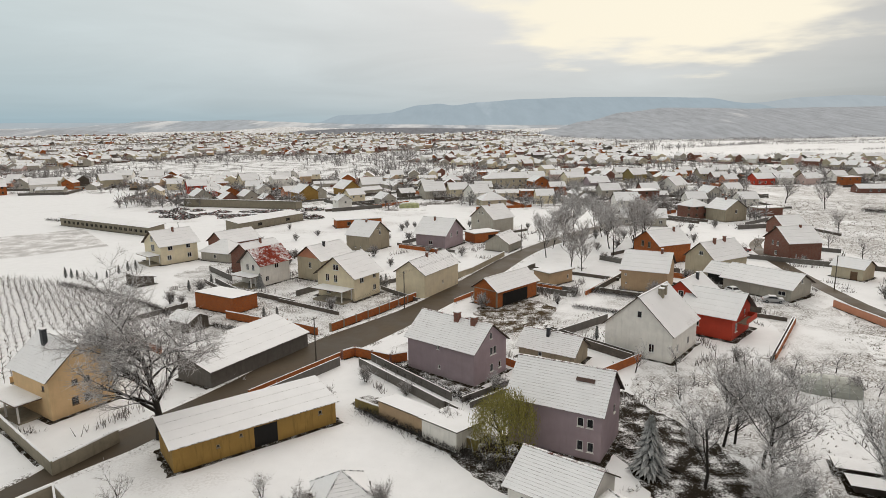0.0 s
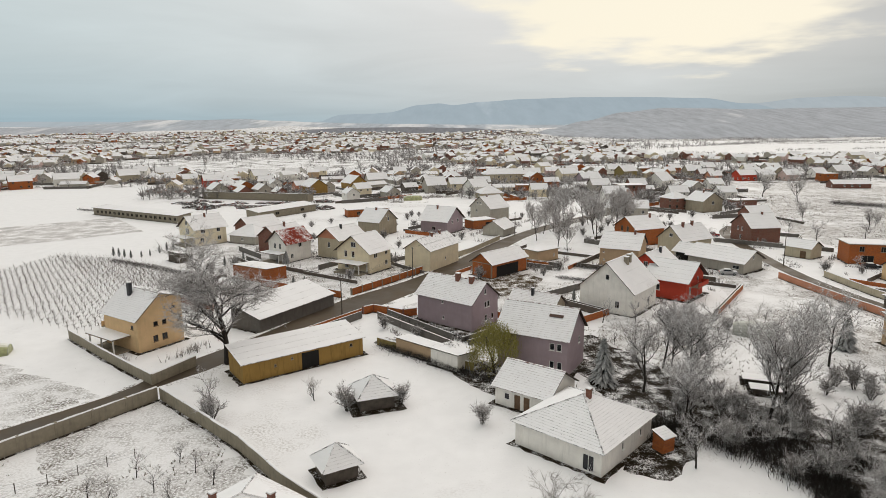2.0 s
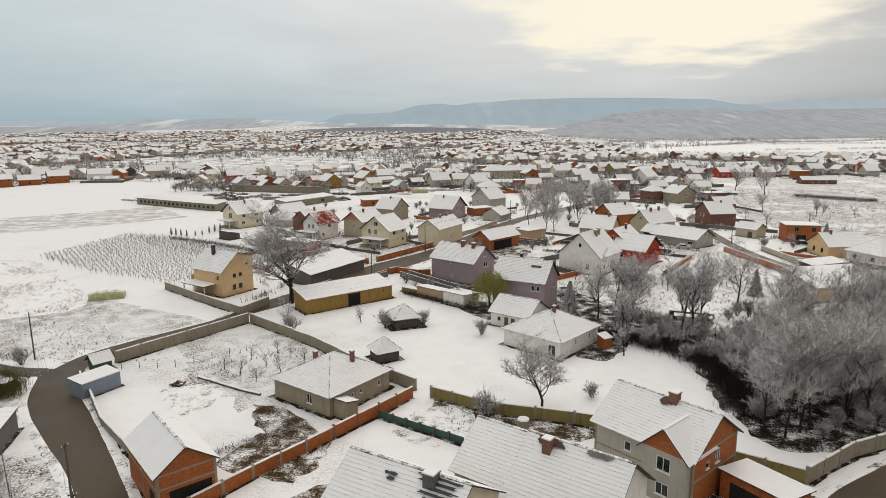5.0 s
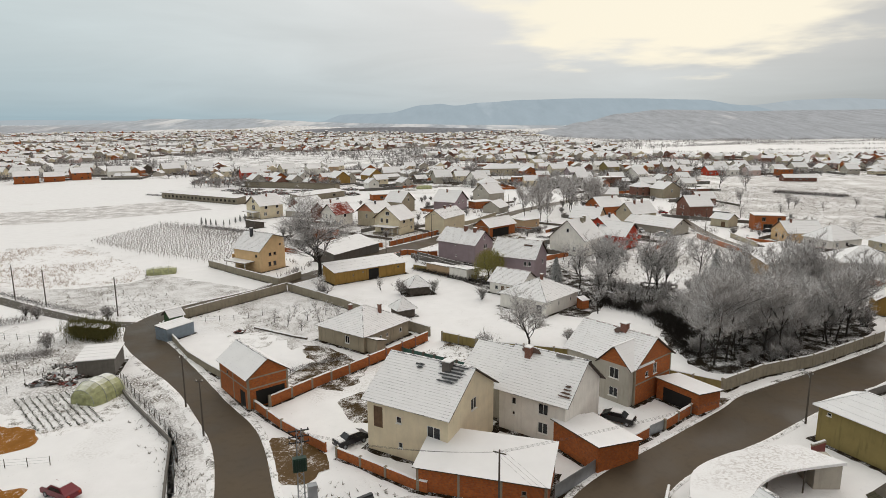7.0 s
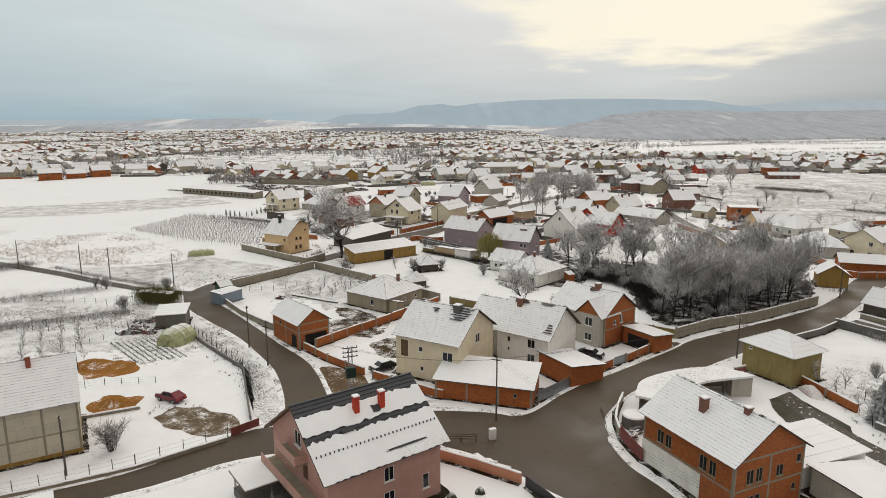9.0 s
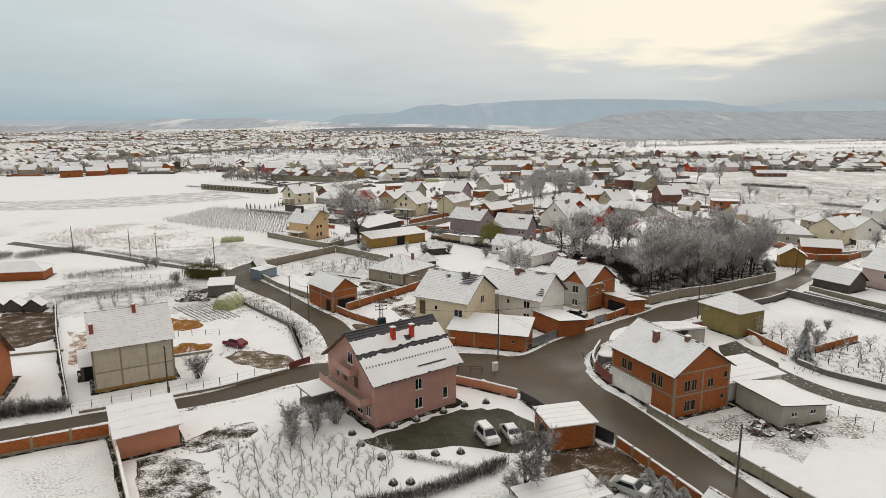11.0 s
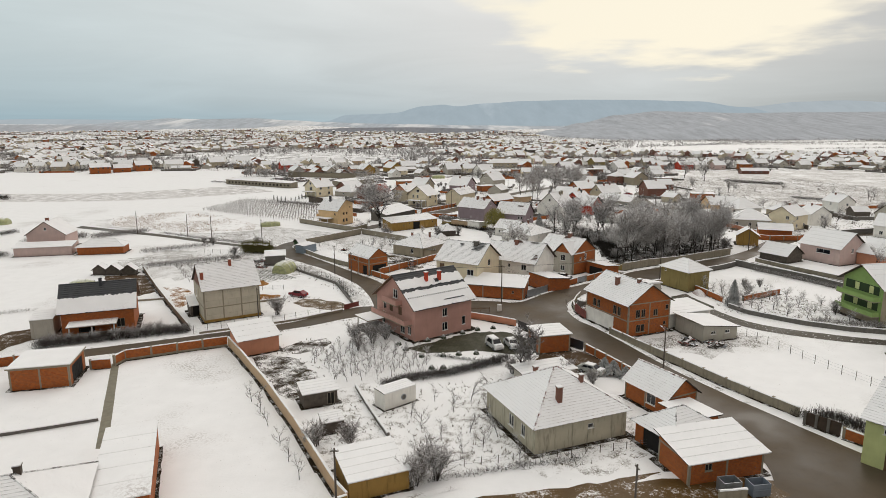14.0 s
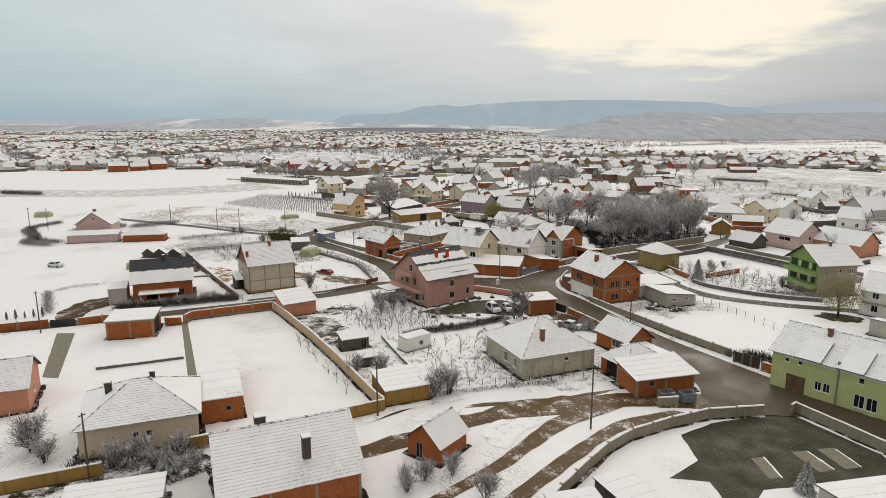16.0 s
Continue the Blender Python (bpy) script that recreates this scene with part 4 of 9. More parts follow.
def chimney(o, x, y, z0, z1, mat=None, w=0.5):
    c = Geo()
    c.box(-w / 2, w / 2, -w / 2, w / 2, z0, z1)
    c.box(-w / 2 - 0.07, w / 2 + 0.07, -w / 2 - 0.07, w / 2 + 0.07, z1, z1 + 0.1)
    q = c.ob("chimney", [mat or M_BRICKDARK], o, m=pose(x, y, 0))
    s = Geo()
    s.box(-w / 2 - 0.04, w / 2 + 0.04, -w / 2 - 0.04, w / 2 + 0.04, z1 + 0.1, z1 + 0.22)
    s.ob("snow", [M_SNOWCAP], q)


def house(label, c, yaw, L, W, he, hr, wall, roof="gable", style="tile", tile=None, holes=None, rows=None, kind="white", over=0.45, gable=None, chim=(), chim_mat=None,
          name="house", category="house", skip=0.25, plinth=None, high=1, seed=None, group="", band=None, slides=((0.0, 0.22), (0.255, 0.52), (0.58, 0.80)), strip_w=0.25):
    """A house with its ridge along x. holes: windows by side, s (-y), n, e (+x), w, as (x, z, w, h); without them they fall in even places."""
    tile = tile or M_TILE_GREY
    o = thing(name, label, category, pose(c[0], c[1], 0, 0, 0, yaw), group)
    rows = rows if rows is not None else (2 if he > 4.2 else 1)
    seed = seed if seed is not None else int(c[0] * 13 + c[1] * 7)
    faces = {"s": (pose(0, -W / 2, 0), L), "n": (pose(0, W / 2, 0, 0, 0, 180), L), "e": (pose(L / 2, 0, 0, 0, 0, 90), W), "w": (pose(-L / 2, 0, 0, 0, 0, -90), W)}
    drop = 0.0
    for k, (m, length) in faces.items():
        top = he
        ga = None
        if roof == "gable" and k in "ew":
            ga = [(0, hr)]
        if roof == "salt" and k in "ew":
            sgn = 1 if k == "e" else -1
            ga = [(length / 2 * high * sgn, he + (hr - he) * 0.62), (0, hr)] if sgn * high > 0 else [(0, hr), (length / 2 * high * sgn, he + (hr - he) * 0.62)]
        if roof == "salt" and k == ("n" if high > 0 else "s"):
            top = he + (hr - he) * 0.62
        if roof == "mono":
            if k == ("n" if high > 0 else "s"):
                top = hr
            elif k in "ew":
                sgn = (1 if k == "e" else -1) * high
                ga = [(length / 2 * sgn, hr)]
        hs = (holes or {}).get(k)
        if hs is None:
            hs = auto_windows(length, he, rows, seed + ord(k), skip=skip) if holes is None else []
        if k == "n" and holes is not None:  # given from the other end
            hs = [(-q[0], *q[1:]) for q in hs]
        low = [q for q in hs if q[1] + q[3] < top - 0.05 and abs(q[0]) + q[2] / 2 < length / 2 - 0.05]
        wf = wall_face(length, top, low, ga)
        wo = wf.ob("wall", [wall, gable or wall], o, m=m)
        for q in low:
            if q[3] > 1.9:  # a door or gate
                d = Geo()
                d.box(q[0] - q[2] / 2, q[0] + q[2] / 2, 0.06, 0.12, q[1], q[1] + q[3])
                for s in range(1, max(2, int(q[2] / 0.7))):
                    xx = q[0] - q[2] / 2 + q[2] * s / max(2, int(q[2] / 0.7))
                    d.box(xx - 0.02, xx + 0.02, 0.04, 0.06, q[1], q[1] + q[3])
                # raw and wide doorways: the leaf is a near-black sheet of room shade
                d.ob("door", [M_ROOMSHADE if kind == "raw" or q[2] > 3 else M_TIMBER], o, m=m)
            else:
                put_window(o, m, q[0], q[1], q[2], q[3], kind)
        for q in hs:
            if q not in low and ga:  # a window in the gable, set on its face
                put_window(o, m @ pose(0, -0.06, 0), q[0], q[1], q[2], q[3], kind)
        if band is not None:  # concrete ring beams and corner posts of raw block walls
            b = Geo()
            for zz in [2.75, he - 0.22][:rows] if rows > 1 else [he - 0.22]:
                b.box(-length / 2, length / 2, -0.025, 0.02, zz, zz + 0.2)
            nn = max(1, round(length / 4.2))
            for i in range(nn + 1):
                xx = -length / 2 + 0.12 + (length - 0.24) * i / nn
                if not any(abs(xx - q[0]) < q[2] / 2 + 0.1 for q in low):
                    b.box(xx - 0.12, xx + 0.12, -0.03, 0.02, 0, he)
            b.ob("concrete_frame", [band], o, m=m)
    if strip_w:
        p = Geo()
        w = over + strip_w
        ox = [-L / 2 - w, L / 2 + w]
        m4 = 14
        ring = [(ox[0] + (ox[1] - ox[0]) * i / m4, -W / 2 - w) for i in range(m4)] + [(ox[1], -W / 2 - w + (W + 2 * w) * i / m4) for i in range(m4)] + [(ox[1] - (ox[1] - ox[0]) * i / m4, W / 2 + w) for i in range(m4)] + [(ox[0], W / 2 + w - (W + 2 * w) * i / m4) for i in range(m4)]
        p.v = [(x * (1 + 0.05 * noise.noise(Vector((x, y, seed)))), y * (1 + 0.07 * noise.noise(Vector((y, x, seed)))), 0.016 + (seed % 7) * 0.0007) for x, y in ring]
        p.f, p.m = [tuple(range(len(ring)))], [0]
        p.ob("bare_ground", [M_BARE], o)
    if plinth is not None:
        p = Geo()
        p.box(-L / 2 - 0.04, L / 2 + 0.04, -W / 2 - 0.04, W / 2 + 0.04, 0, 0.5)
        p.ob("plinth", [plinth], o)
    a, b, v = L / 2 + over, W / 2 + over, over
    if roof == "gable":
        k = (hr - he) / (W / 2)
        ze = he - k * v
        slope((-a, -b, ze), (a, -b, ze), (-a, 0, hr), (a, 0, hr), style, tile, o, seed=seed, slides=slides)
        slope((a, b, ze), (-a, b, ze), (a, 0, hr), (-a, 0, hr), style, tile, o, seed=seed + 50, slides=slides)
        r = Geo()
        r.box(-a, a, -0.14, 0.14, hr + 0.06, hr + 0.19)
        r.ob("ridge_cap", [tile if style == "slide" else tile_edge(tile) if style == "tile" else M_ROOFSNOW], o)
    elif roof == "salt":
        k = (hr - he) / (W / 2)
        ze = he - k * v
        zh = he + (hr - he) * 0.62 - (hr - he) * 0.38 / (W / 2) * v
        s = high
        slope((-a, -b * s, ze), (a, -b * s, ze), (-a, 0, hr), (a, 0, hr), style, tile, o, seed=seed)
        slope((a, b * s, zh), (-a, b * s, zh), (a, 0, hr), (-a, 0, hr), style, tile, o, seed=seed + 50)
    elif roof == "hip":
        k = (hr - he) / (min(W, L) / 2)
        ze = he - k * v
        q = max(0.0, (L - W) / 2)
        y = max(0.0, (W - L) / 2)
        A, B, C, D = (-a, -b, ze), (a, -b, ze), (a, b, ze), (-a, b, ze)
        if L >= W:
            R0, R1 = (-q, 0, hr), (q, 0, hr)
            todo = ((A, B, R0, R1), (B, C, R1, R1), (C, D, R1, R0), (D, A, R0, R0))
        else:
            R0, R1 = (0, -y, hr), (0, y, hr)
            todo = ((A, B, R0, R0), (B, C, R0, R1), (C, D, R1, R1), (D, A, R1, R0))
        for i, (p, q2, r0, r1) in enumerate(todo):
            slope(p, q2, r0, r1, style, tile, o, seed=seed + i * 31)
        r = Geo()
        for p, q2 in ((A, R0), (B, R1 if L >= W else R0), (C, R1), (D, R0 if L >= W else R1)):
            r.tube([Vector(p) + Vector((0, 0, 0.14)), Vector(q2) + Vector((0, 0, 0.14))], [0.09, 0.09], 5)
        if (Vector(R1) - Vector(R0)).length > 0.05:
            r.tube([Vector(R0) + Vector((0, 0, 0.13)), Vector(R1) + Vector((0, 0, 0.13))], [0.1, 0.1], 5)
        r.ob("ridge_cap", [tile_edge(tile) if style == "tile" else M_ROOFSNOW], o)
    elif roof == "mono":
        k = (hr - he) / W * high
        slope((-a, -b, (he if high > 0 else hr) - k * v), (a, -b, (he if high > 0 else hr) - k * v), (-a, b, (hr if high > 0 else he) + k * v), (a, b, (hr if high > 0 else he) + k * v), style, tile, o, seed=seed)
    elif roof == "flat":
        r = Geo()
        r.box(-a, a, -b, b, he, he + 0.16, 0)
        r.ob("roof_slab", [M_CONC], o)
        r = Geo()
        r.box(-a + 0.05, a - 0.05, -b + 0.05, b - 0.05, he + 0.16, he + 0.28)
        r.ob("snow", [M_ROOFSNOW], o)
    for q in chim:
        x, y, z = q[0], q[1], q[2]
        chimney(o, x, y, z - 2.2, z, chim_mat, q[3] if len(q) > 3 else 0.5)
    return o


def porch(o, x0, x1, y0, y1, z, deck=0.5, posts=3, roof=True, wall=None):
    """A lean-to roof on posts beside a house."""
    d = Geo()
    d.box(x0, x1, y0, y1, 0, deck)
    d.ob("porch_deck", [wall or M_CONC], o)
    for i in range(posts):
        for yy in ((y0 + 0.15) if y0 < -1 else (y1 - 0.15),):
            p = Geo()
            xx = x0 + 0.15 + (x1 - x0 - 0.3) * i / max(1, posts - 1)
            p.box(xx - 0.1, xx + 0.1, yy - 0.1, yy + 0.1, deck, z)
            p.ob("post", [M_WHITE], o)
    if roof:
        r = Geo()
        r.box(x0 - 0.3, x1 + 0.3, y0 - 0.3, y1 + 0.3, z, z + 0.12)
        q = r.ob("porch_roof", [M_TIMBER], o)
        s = Geo()
        s.box(x0 - 0.27, x1 + 0.27, y0 - 0.27, y1 + 0.27, z + 0.12, z + 0.24)
        s.ob("snow", [M_ROOFSNOW], q)


def balcony(o, x0, x1, y0, y1, z, mat, rail=1.0):
    b = Geo()
    b.box(x0, x1, y0, y1, z, z + 0.16)
    q = b.ob("balcony", [M_CONC], o)
    r = Geo()
    r.box(x0, x1, y0, y0 + 0.1, z + 0.16, z + rail)
    r.box(x0, x0 + 0.1, y0 + 0.1, y1, z + 0.16, z + rail)
    r.box(x1 - 0.1, x1, y0 + 0.1, y1, z + 0.16, z + rail)
    r.ob("balustrade", [mat], q)


def wall_run(label, pts, h, mat, thick=0.22, pillar=3.5, cap=True, post_mat=None, name="garden_wall", category="wall", base=None):
    """A garden wall along a line: panels, pillars and the snow that lies on it."""
    o = thing(name, label, category, pose(pts[0][0], pts[0][1], 0))
    ox, oy = pts[0]
    bare = Geo()
    for (x0, y0), (x1, y1) in zip(pts, pts[1:]):
        d = math.hypot(x1 - x0, y1 - y0)
        a = math.degrees(math.atan2(y1 - y0, x1 - x0))
        n = max(1, round(d / pillar))
        for i in range(n):
            m = pose(x0 - ox + (x1 - x0) * i / n, y0 - oy + (y1 - y0) * i / n, 0, 0, 0, a)
            s, hh = d / n, h + rng.uniform(-0.03, 0.03)
            p = Geo()
            p.box(0, s, -thick / 2, thick / 2, -0.05, hh)
            q = p.ob("panel", [mat], o, m=m)
            if h > 0.9:
                bare.add([tuple(m @ Vector(v)) for v in ((0, -thick / 2 - 0.25 - rng.uniform(0, 0.4), 0.021), (s, -thick / 2 - 0.25 - rng.uniform(0, 0.4), 0.021), (s, thick / 2 + 0.2, 0.021), (0, thick / 2 + 0.2, 0.021))], ((0, 1, 2, 3),))
            if base is not None:
                p = Geo()
                p.box(0, s, -thick / 2 - 0.02, thick / 2 + 0.02, -0.05, 0.35)
                p.ob("footing", [base], o, m=m)
            if cap:
                c = Geo()
                k = max(2, int(s / 0.6))
                for j in range(k + 1):
                    w = thick / 2 + 0.05 + rng.uniform(-0.03, 0.03)
                    t = 0.09 + rng.uniform(-0.025, 0.03)
                    for yy, zz in ((-w, hh - 0.01), (-w * 0.7, hh + t), (w * 0.7, hh + t), (w, hh - 0.01)):
                        c.v.append((s * j / k, yy, zz))
                for j in range(k):
                    for q4 in range(3):
                        b = j * 4 + q4
                        c.f.append((b, b + 4, b + 5, b + 1))
                        c.m.append(0)
                c.ob("snow", [M_SNOWCAP], q)
            if post_mat is not None:
                p = Geo()
                p.box(-0.16, 0.16, -0.16, 0.16, -0.05, hh + 0.12)
                p.ob("pillar", [post_mat], o, m=m)
    if bare.v:
        bare.ob("bare_ground", [M_BARE], o)
    return o


def bare_spot(o, W, he, hr, x, t, w, d, mat, side=1, seed=0):
    """A ragged place on a roof slope where the snow has gone from the tiles."""
    k = (hr - he) / (W / 2)
    run = Vector((0, -side, k)).normalized()
    nrm = Vector((0, side * k, 1)).normalized()
    c = Vector((x, side * (W / 2) * (1 - t), he + (hr - he) * t)) + nrm * 0.27
    g = Geo()
    n = 26
    g.v = [tuple(c)]
    for i in range(n):
        a = 2 * math.pi * i / n
        q = 1 + 0.55 * noise.noise(Vector((math.cos(a) * 1.7, math.sin(a) * 1.7, seed))) + 0.3 * noise.noise(Vector((math.cos(a) * 5, math.sin(a) * 5, seed + 2)))
        sq = lambda v: math.copysign(abs(v) ** 0.6, v)
        g.v.append(tuple(c + Vector((1, 0, 0)) * (w / 2 * sq(math.cos(a)) * q) + run * (d / 2 * sq(math.sin(a)) * q)))
    g.f = [(0, 1 + i, 1 + (i + 1) % n) for i in range(n)]
    g.m = [0] * n
    g.ob("bare_tiles", [mat], o)


def fence_run(label, pts, h=1.4, gap=2.6, mat=None, wires=3, name="fence", mesh_mat=None):
    o = thing(name, label, "fence", pose(pts[0][0], pts[0][1], 0))
    ox, oy = pts[0]
    for (x0, y0), (x1, y1) in zip(pts, pts[1:]):
        d = math.hypot(x1 - x0, y1 - y0)
        a = math.degrees(math.atan2(y1 - y0, x1 - x0))
        n = max(1, round(d / gap))
        for i in range(n + 1):
            p = Geo()
            p.tube([(0, 0, -0.1), (rng.uniform(-0.03, 0.03), 0, h)], [0.05, 0.045], 5)
            p.ob("post", [mat or M_POLE], o, m=pose(x0 - ox + (x1 - x0) * i / n, y0 - oy + (y1 - y0) * i / n, 0))
        w = Geo()
        for k in range(wires):
            z = h * (k + 1) / (wires + 0.3)
            w.tube([(0, 0, z), (d / 2, 0, z - 0.03), (d, 0, z)], [0.012] * 3, 3)
        w.ob("wire", [M_STEEL], o, m=pose(x0 - ox, y0 - oy, 0, 0, 0, a))
    return o


# ---- houses round the lane ----
o = house("two-storey yellow house with a snowy tiled roof and dark chimney", (-55.6, 84.0), 147, 10.0, 8.4, 5.9, 9.4, P_YELLOW, "salt", "tile", M_TILE_GREY, high=-1, over=0.55,
          holes={"n": [(2.2, 3.6, 0.7, 2.4), (-3.5, 3.9, 0.7, 0.7)], "w": [(-0.9, 3.9, 0.8, 0.8), (0.7, 3.9, 0.8, 0.8), (-1.1, 1.2, 0.9, 1.1), (0.6, 1.2, 1.0, 1.1), (2.6, 6.3, 0.6, 0.4)]}, kind="brown", chim=[(1.4, 1.2, 10.6, 0.65)], chim_mat=M_TILE_DARK)
balcony(o, 4.6, 6.2, 0.6, 4.2, 2.7, P_YELLOW)
porch(o, -2.5, 5.0, 4.3, 7.2, 2.6, 0.2, 3)
house("long ochre farm barn with an open dark doorway", (-26.2, 73.4), 37, 19.9, 6.2, 3.0, 4.1, P_OCHRE, "mono", "sheet", holes={"s": [(0.7, 0.0, 2.9, 2.6), (-5, 1.5, 0.35, 0.35), (-2.3, 2.0, 0.35, 0.35), (7.8, 1.8, 0.5, 0.5)]}, kind="raw", name="barn", category="barn", over=0.4)
house("long grey block shed with a snowy sheet roof beside the lane", (-34.6, 98.6), 60, 20.5, 7.4, 2.6, 4.6, M_CONCDARK, "mono", "sheet", holes={}, name="shed", category="shed", over=0.3)
MA = "mauve two-storey house with a snowy tiled roof"
house(MA + " and two brick chimneys", (-0.6, 95.2), 141, 13.0, 8.2, 5.3, 8.4, P_PURPLE, "gable", "tile", M_TILE_RED,
      holes={"n": [(0.3, 4.2, 0.4, 0.6), (0.1, 1.2, 0.4, 0.6)], "w": [(0.2, 3.6, 0.7, 1.2), (1.1, 3.6, 0.7, 1.2), (0.3, 1.0, 0.8, 1.2), (2.4, 1.0, 0.7, 1.1), (0.0, 6.2, 0.6, 1.0)]}, chim=[(-0.6, 0.5, 9.3, 0.8), (-3.8, 0.5, 9.1, 0.8)])
o = house(MA + " bare in one place", (12.2, 72.8), 151, 11.2, 8.0, 6.0, 9.5, P_PURPLE, "gable", "tile", M_TILE_RED,
          holes={"n": [(-3.2, 3.9, 0.75, 1.1), (-4.3, 3.9, 0.75, 1.1), (-3.2, 1.0, 0.75, 1.2), (-4.4, 1.0, 0.75, 1.2)], "w": [(1.5, 3.8, 0.8, 1.1)]}, seed=3)
b = Geo()
b.box(-1.1, 1.1, -0.25, 0.25, 0.0, 0.05, m=pose(-2.9, 1.5, 8.46, -41))
b.ob("bare_tiles", [M_BARETILE], o)
house("small white cottage with a snowy red-tiled roof", (9.4, 58.7), 143, 8.0, 7.4, 2.8, 5.1, P_WHITE, "gable", "tile", M_TILE_RED, holes={"n": [(2.2, 1.0, 0.8, 0.9), (0.6, 0.0, 0.9, 2.0), (-0.8, 0.0, 0.9, 2.0)], "w": [(0, 1.0, 0.8, 0.9)]})
house("white bungalow with a snowy hipped roof and brick chimney", (13.7, 47.8), 138, 11.2, 12.0, 3.1, 5.9, P_WHITE, "hip", "tile", M_TILE_GREY, holes={"n": [(-4, 0.2, 1.4, 1.9)], "w": [(-1.2, 1.3, 0.4, 0.9), (3.2, 1.3, 0.4, 0.9)]}, chim=[(-0.6, 0.2, 6.7)])
house("low beige outbuilding with a snowy tiled roof", (15.2, 99.6), 146, 9.6, 5.6, 2.2, 4.3, P_OLDBEIGE, "gable", "tile", M_TILE_RED, holes={"n": [(1, 0.9, 0.7, 0.7)], "w": []}, chim=[(0.5, 0.8, 5.1)], chim_mat=M_TILE_DARK, name="outbuilding", category="shed")
house("tall white house with a steep snowy roof and plain gable", (32.6, 104.4), 51, 11.8, 11.2, 4.8, 10.0, P_WHITE, "gable", "smooth", M_TILE_GREY, holes={"w": [(0.2, 6.6, 0.8, 1.1), (2.4, 1.2, 0.9, 1.4)], "s": [(-3, 1.2, 0.9, 1.2), (2, 1.2, 0.9, 1.2)]}, chim=[(0.5, -1.2, 10.2, 0.8), (2.2, -1.0, 10.4, 0.8)], chim_mat=M_CONC)
o = house("bright red house with white windows and a broad snowy roof", (47.2, 112.9), 138, 8.6, 9.2, 4.6, 7.6, P_RED, "gable", "smooth", M_TILE_GREY, holes={"n": [(2.2, 1.6, 1.6, 1.3)], "w": [(-2.5, 1.2, 1.2, 1.6), (1.5, 3.2, 0.9, 1.2)]}, over=0.9)
balcony(o, -5.9, -4.3, -3.5, 2.0, 2.6, P_RED)
house("red gable wing with a snowy roof", (44.5, 119.0), 48, 9.0, 8.6, 5.2, 8.6, P_RED, "gable", "smooth", M_TILE_GREY, holes={"w": [(0, 5.6, 1.0, 1.2)]}, over=0.7, chim=[(1, -0.8, 9.3)], chim_mat=M_TILE_DARK)
o = house("open brick garage with a snowy roof and a dark interior", (10.7, 135.2), 46, 14.0, 6.4, 3.6, 5.8, M_BRICK, "gable", "smooth", holes={"s": [(-0.8, 0, 8.6, 2.7)], "w": [(0, 2.0, 0.6, 0.8)]}, kind="raw", band=M_CONC, name="garage", category="garage")
house("flat-roofed sand-coloured outbuilding by the lane", (23.4, 150.0), 38, 8.0, 5.0, 3.0, 3.2, P_SAND, "flat", holes={"s": [(2.4, 1.0, 0.5, 0.9)]}, name="outbuilding", category="shed")

# ---- the row of villas beyond the lane ----
VILLA = "white two-storey villa with a porch and snowy roof"
o = house(VILLA, (-24.4, 140.4), 58, 8.8, 10.6, 5.5, 9.3, P_CREAM, "gable", "smooth", holes={"w": [(-2.4, 3.7, 1.0, 1.6), (0.0, 3.7, 1.0, 1.6), (0.2, 6.4, 1.6, 1.3), (-2.2, 0.9, 1.2, 1.5)], "s": [(2.6, 3.9, 1.0, 1.2), (-1.8, 3.7, 1.3, 1.5), (2.6, 1.2, 1.0, 1.2)]}, over=0.7)
porch(o, -8.0, -4.5, -4.8, 3.6, 2.7, 0.4, 2)
o = house("white villa with red tiles showing through the snow", (-47.0, 153.2), 57, 9.2, 7.0, 5.6, 8.7, P_WHITE, "gable", "bare", M_TILE_RED, holes={"w": [(-1.0, 3.6, 0.9, 1.5), (1.0, 3.6, 0.9, 1.5)], "s": [(0.5, 3.7, 1.2, 1.2), (-2.6, 1.0, 1.0, 1.2)]}, over=0.7)
for q in o.children:
    if q.name.startswith("roof_slope"):
        q.data.materials[0] = M_REDROOF
porch(o, -7.6, -4.7, -3.5, 3.5, 2.7, 0.4, 3)
o = house("large white villa with dormer and snowy roof at the field edge", (-81.7, 179.5), 48, 10.6, 10.4, 5.6, 9.0, P_CREAM, "gable", "smooth", holes={"w": [(0.2, 3.4, 2.2, 1.9), (-2.6, 0.9, 1.0, 1.3), (0.0, 6.2, 1.4, 1.5)], "s": [(-3, 1.2, 1.2, 1.3), (2.6, 3.9, 1.2, 1.2), (-2.6, 3.9, 1.4, 1.3), (2.8, 1.2, 1.2, 1.3)]}, over=0.7, chim=[(0.4, -1.0, 9.6)])
porch(o, -8.4, -5.3, -4.5, 3.0, 2.7, 0.4, 2)
house("brick-walled house with a snowy roof behind the villa", (-66.5, 188.5), 52, 12.0, 8.4, 4.4, 7.2, M_BRICKDARK, "gable", "smooth", holes={})
house("low grey house with a snowy hipped roof", (-66.4, 180.6), 155, 10.5, 8.5, 2.8, 5.6, P_GREY, "hip", "smooth", holes={"n": [(0, 1.0, 1.0, 1.0)]})
house("unfinished brick house with a snowy roof and a red tile edge", (-52.6, 166.0), 58, 11, 8, 5.0, 7.8, M_BRICKDARK, "gable", "smooth", M_TILE_RED, holes={"w": [], "s": [(2, 3.6, 1, 1.2)]}, chim=[(0.4, -0.8, 8.6)])
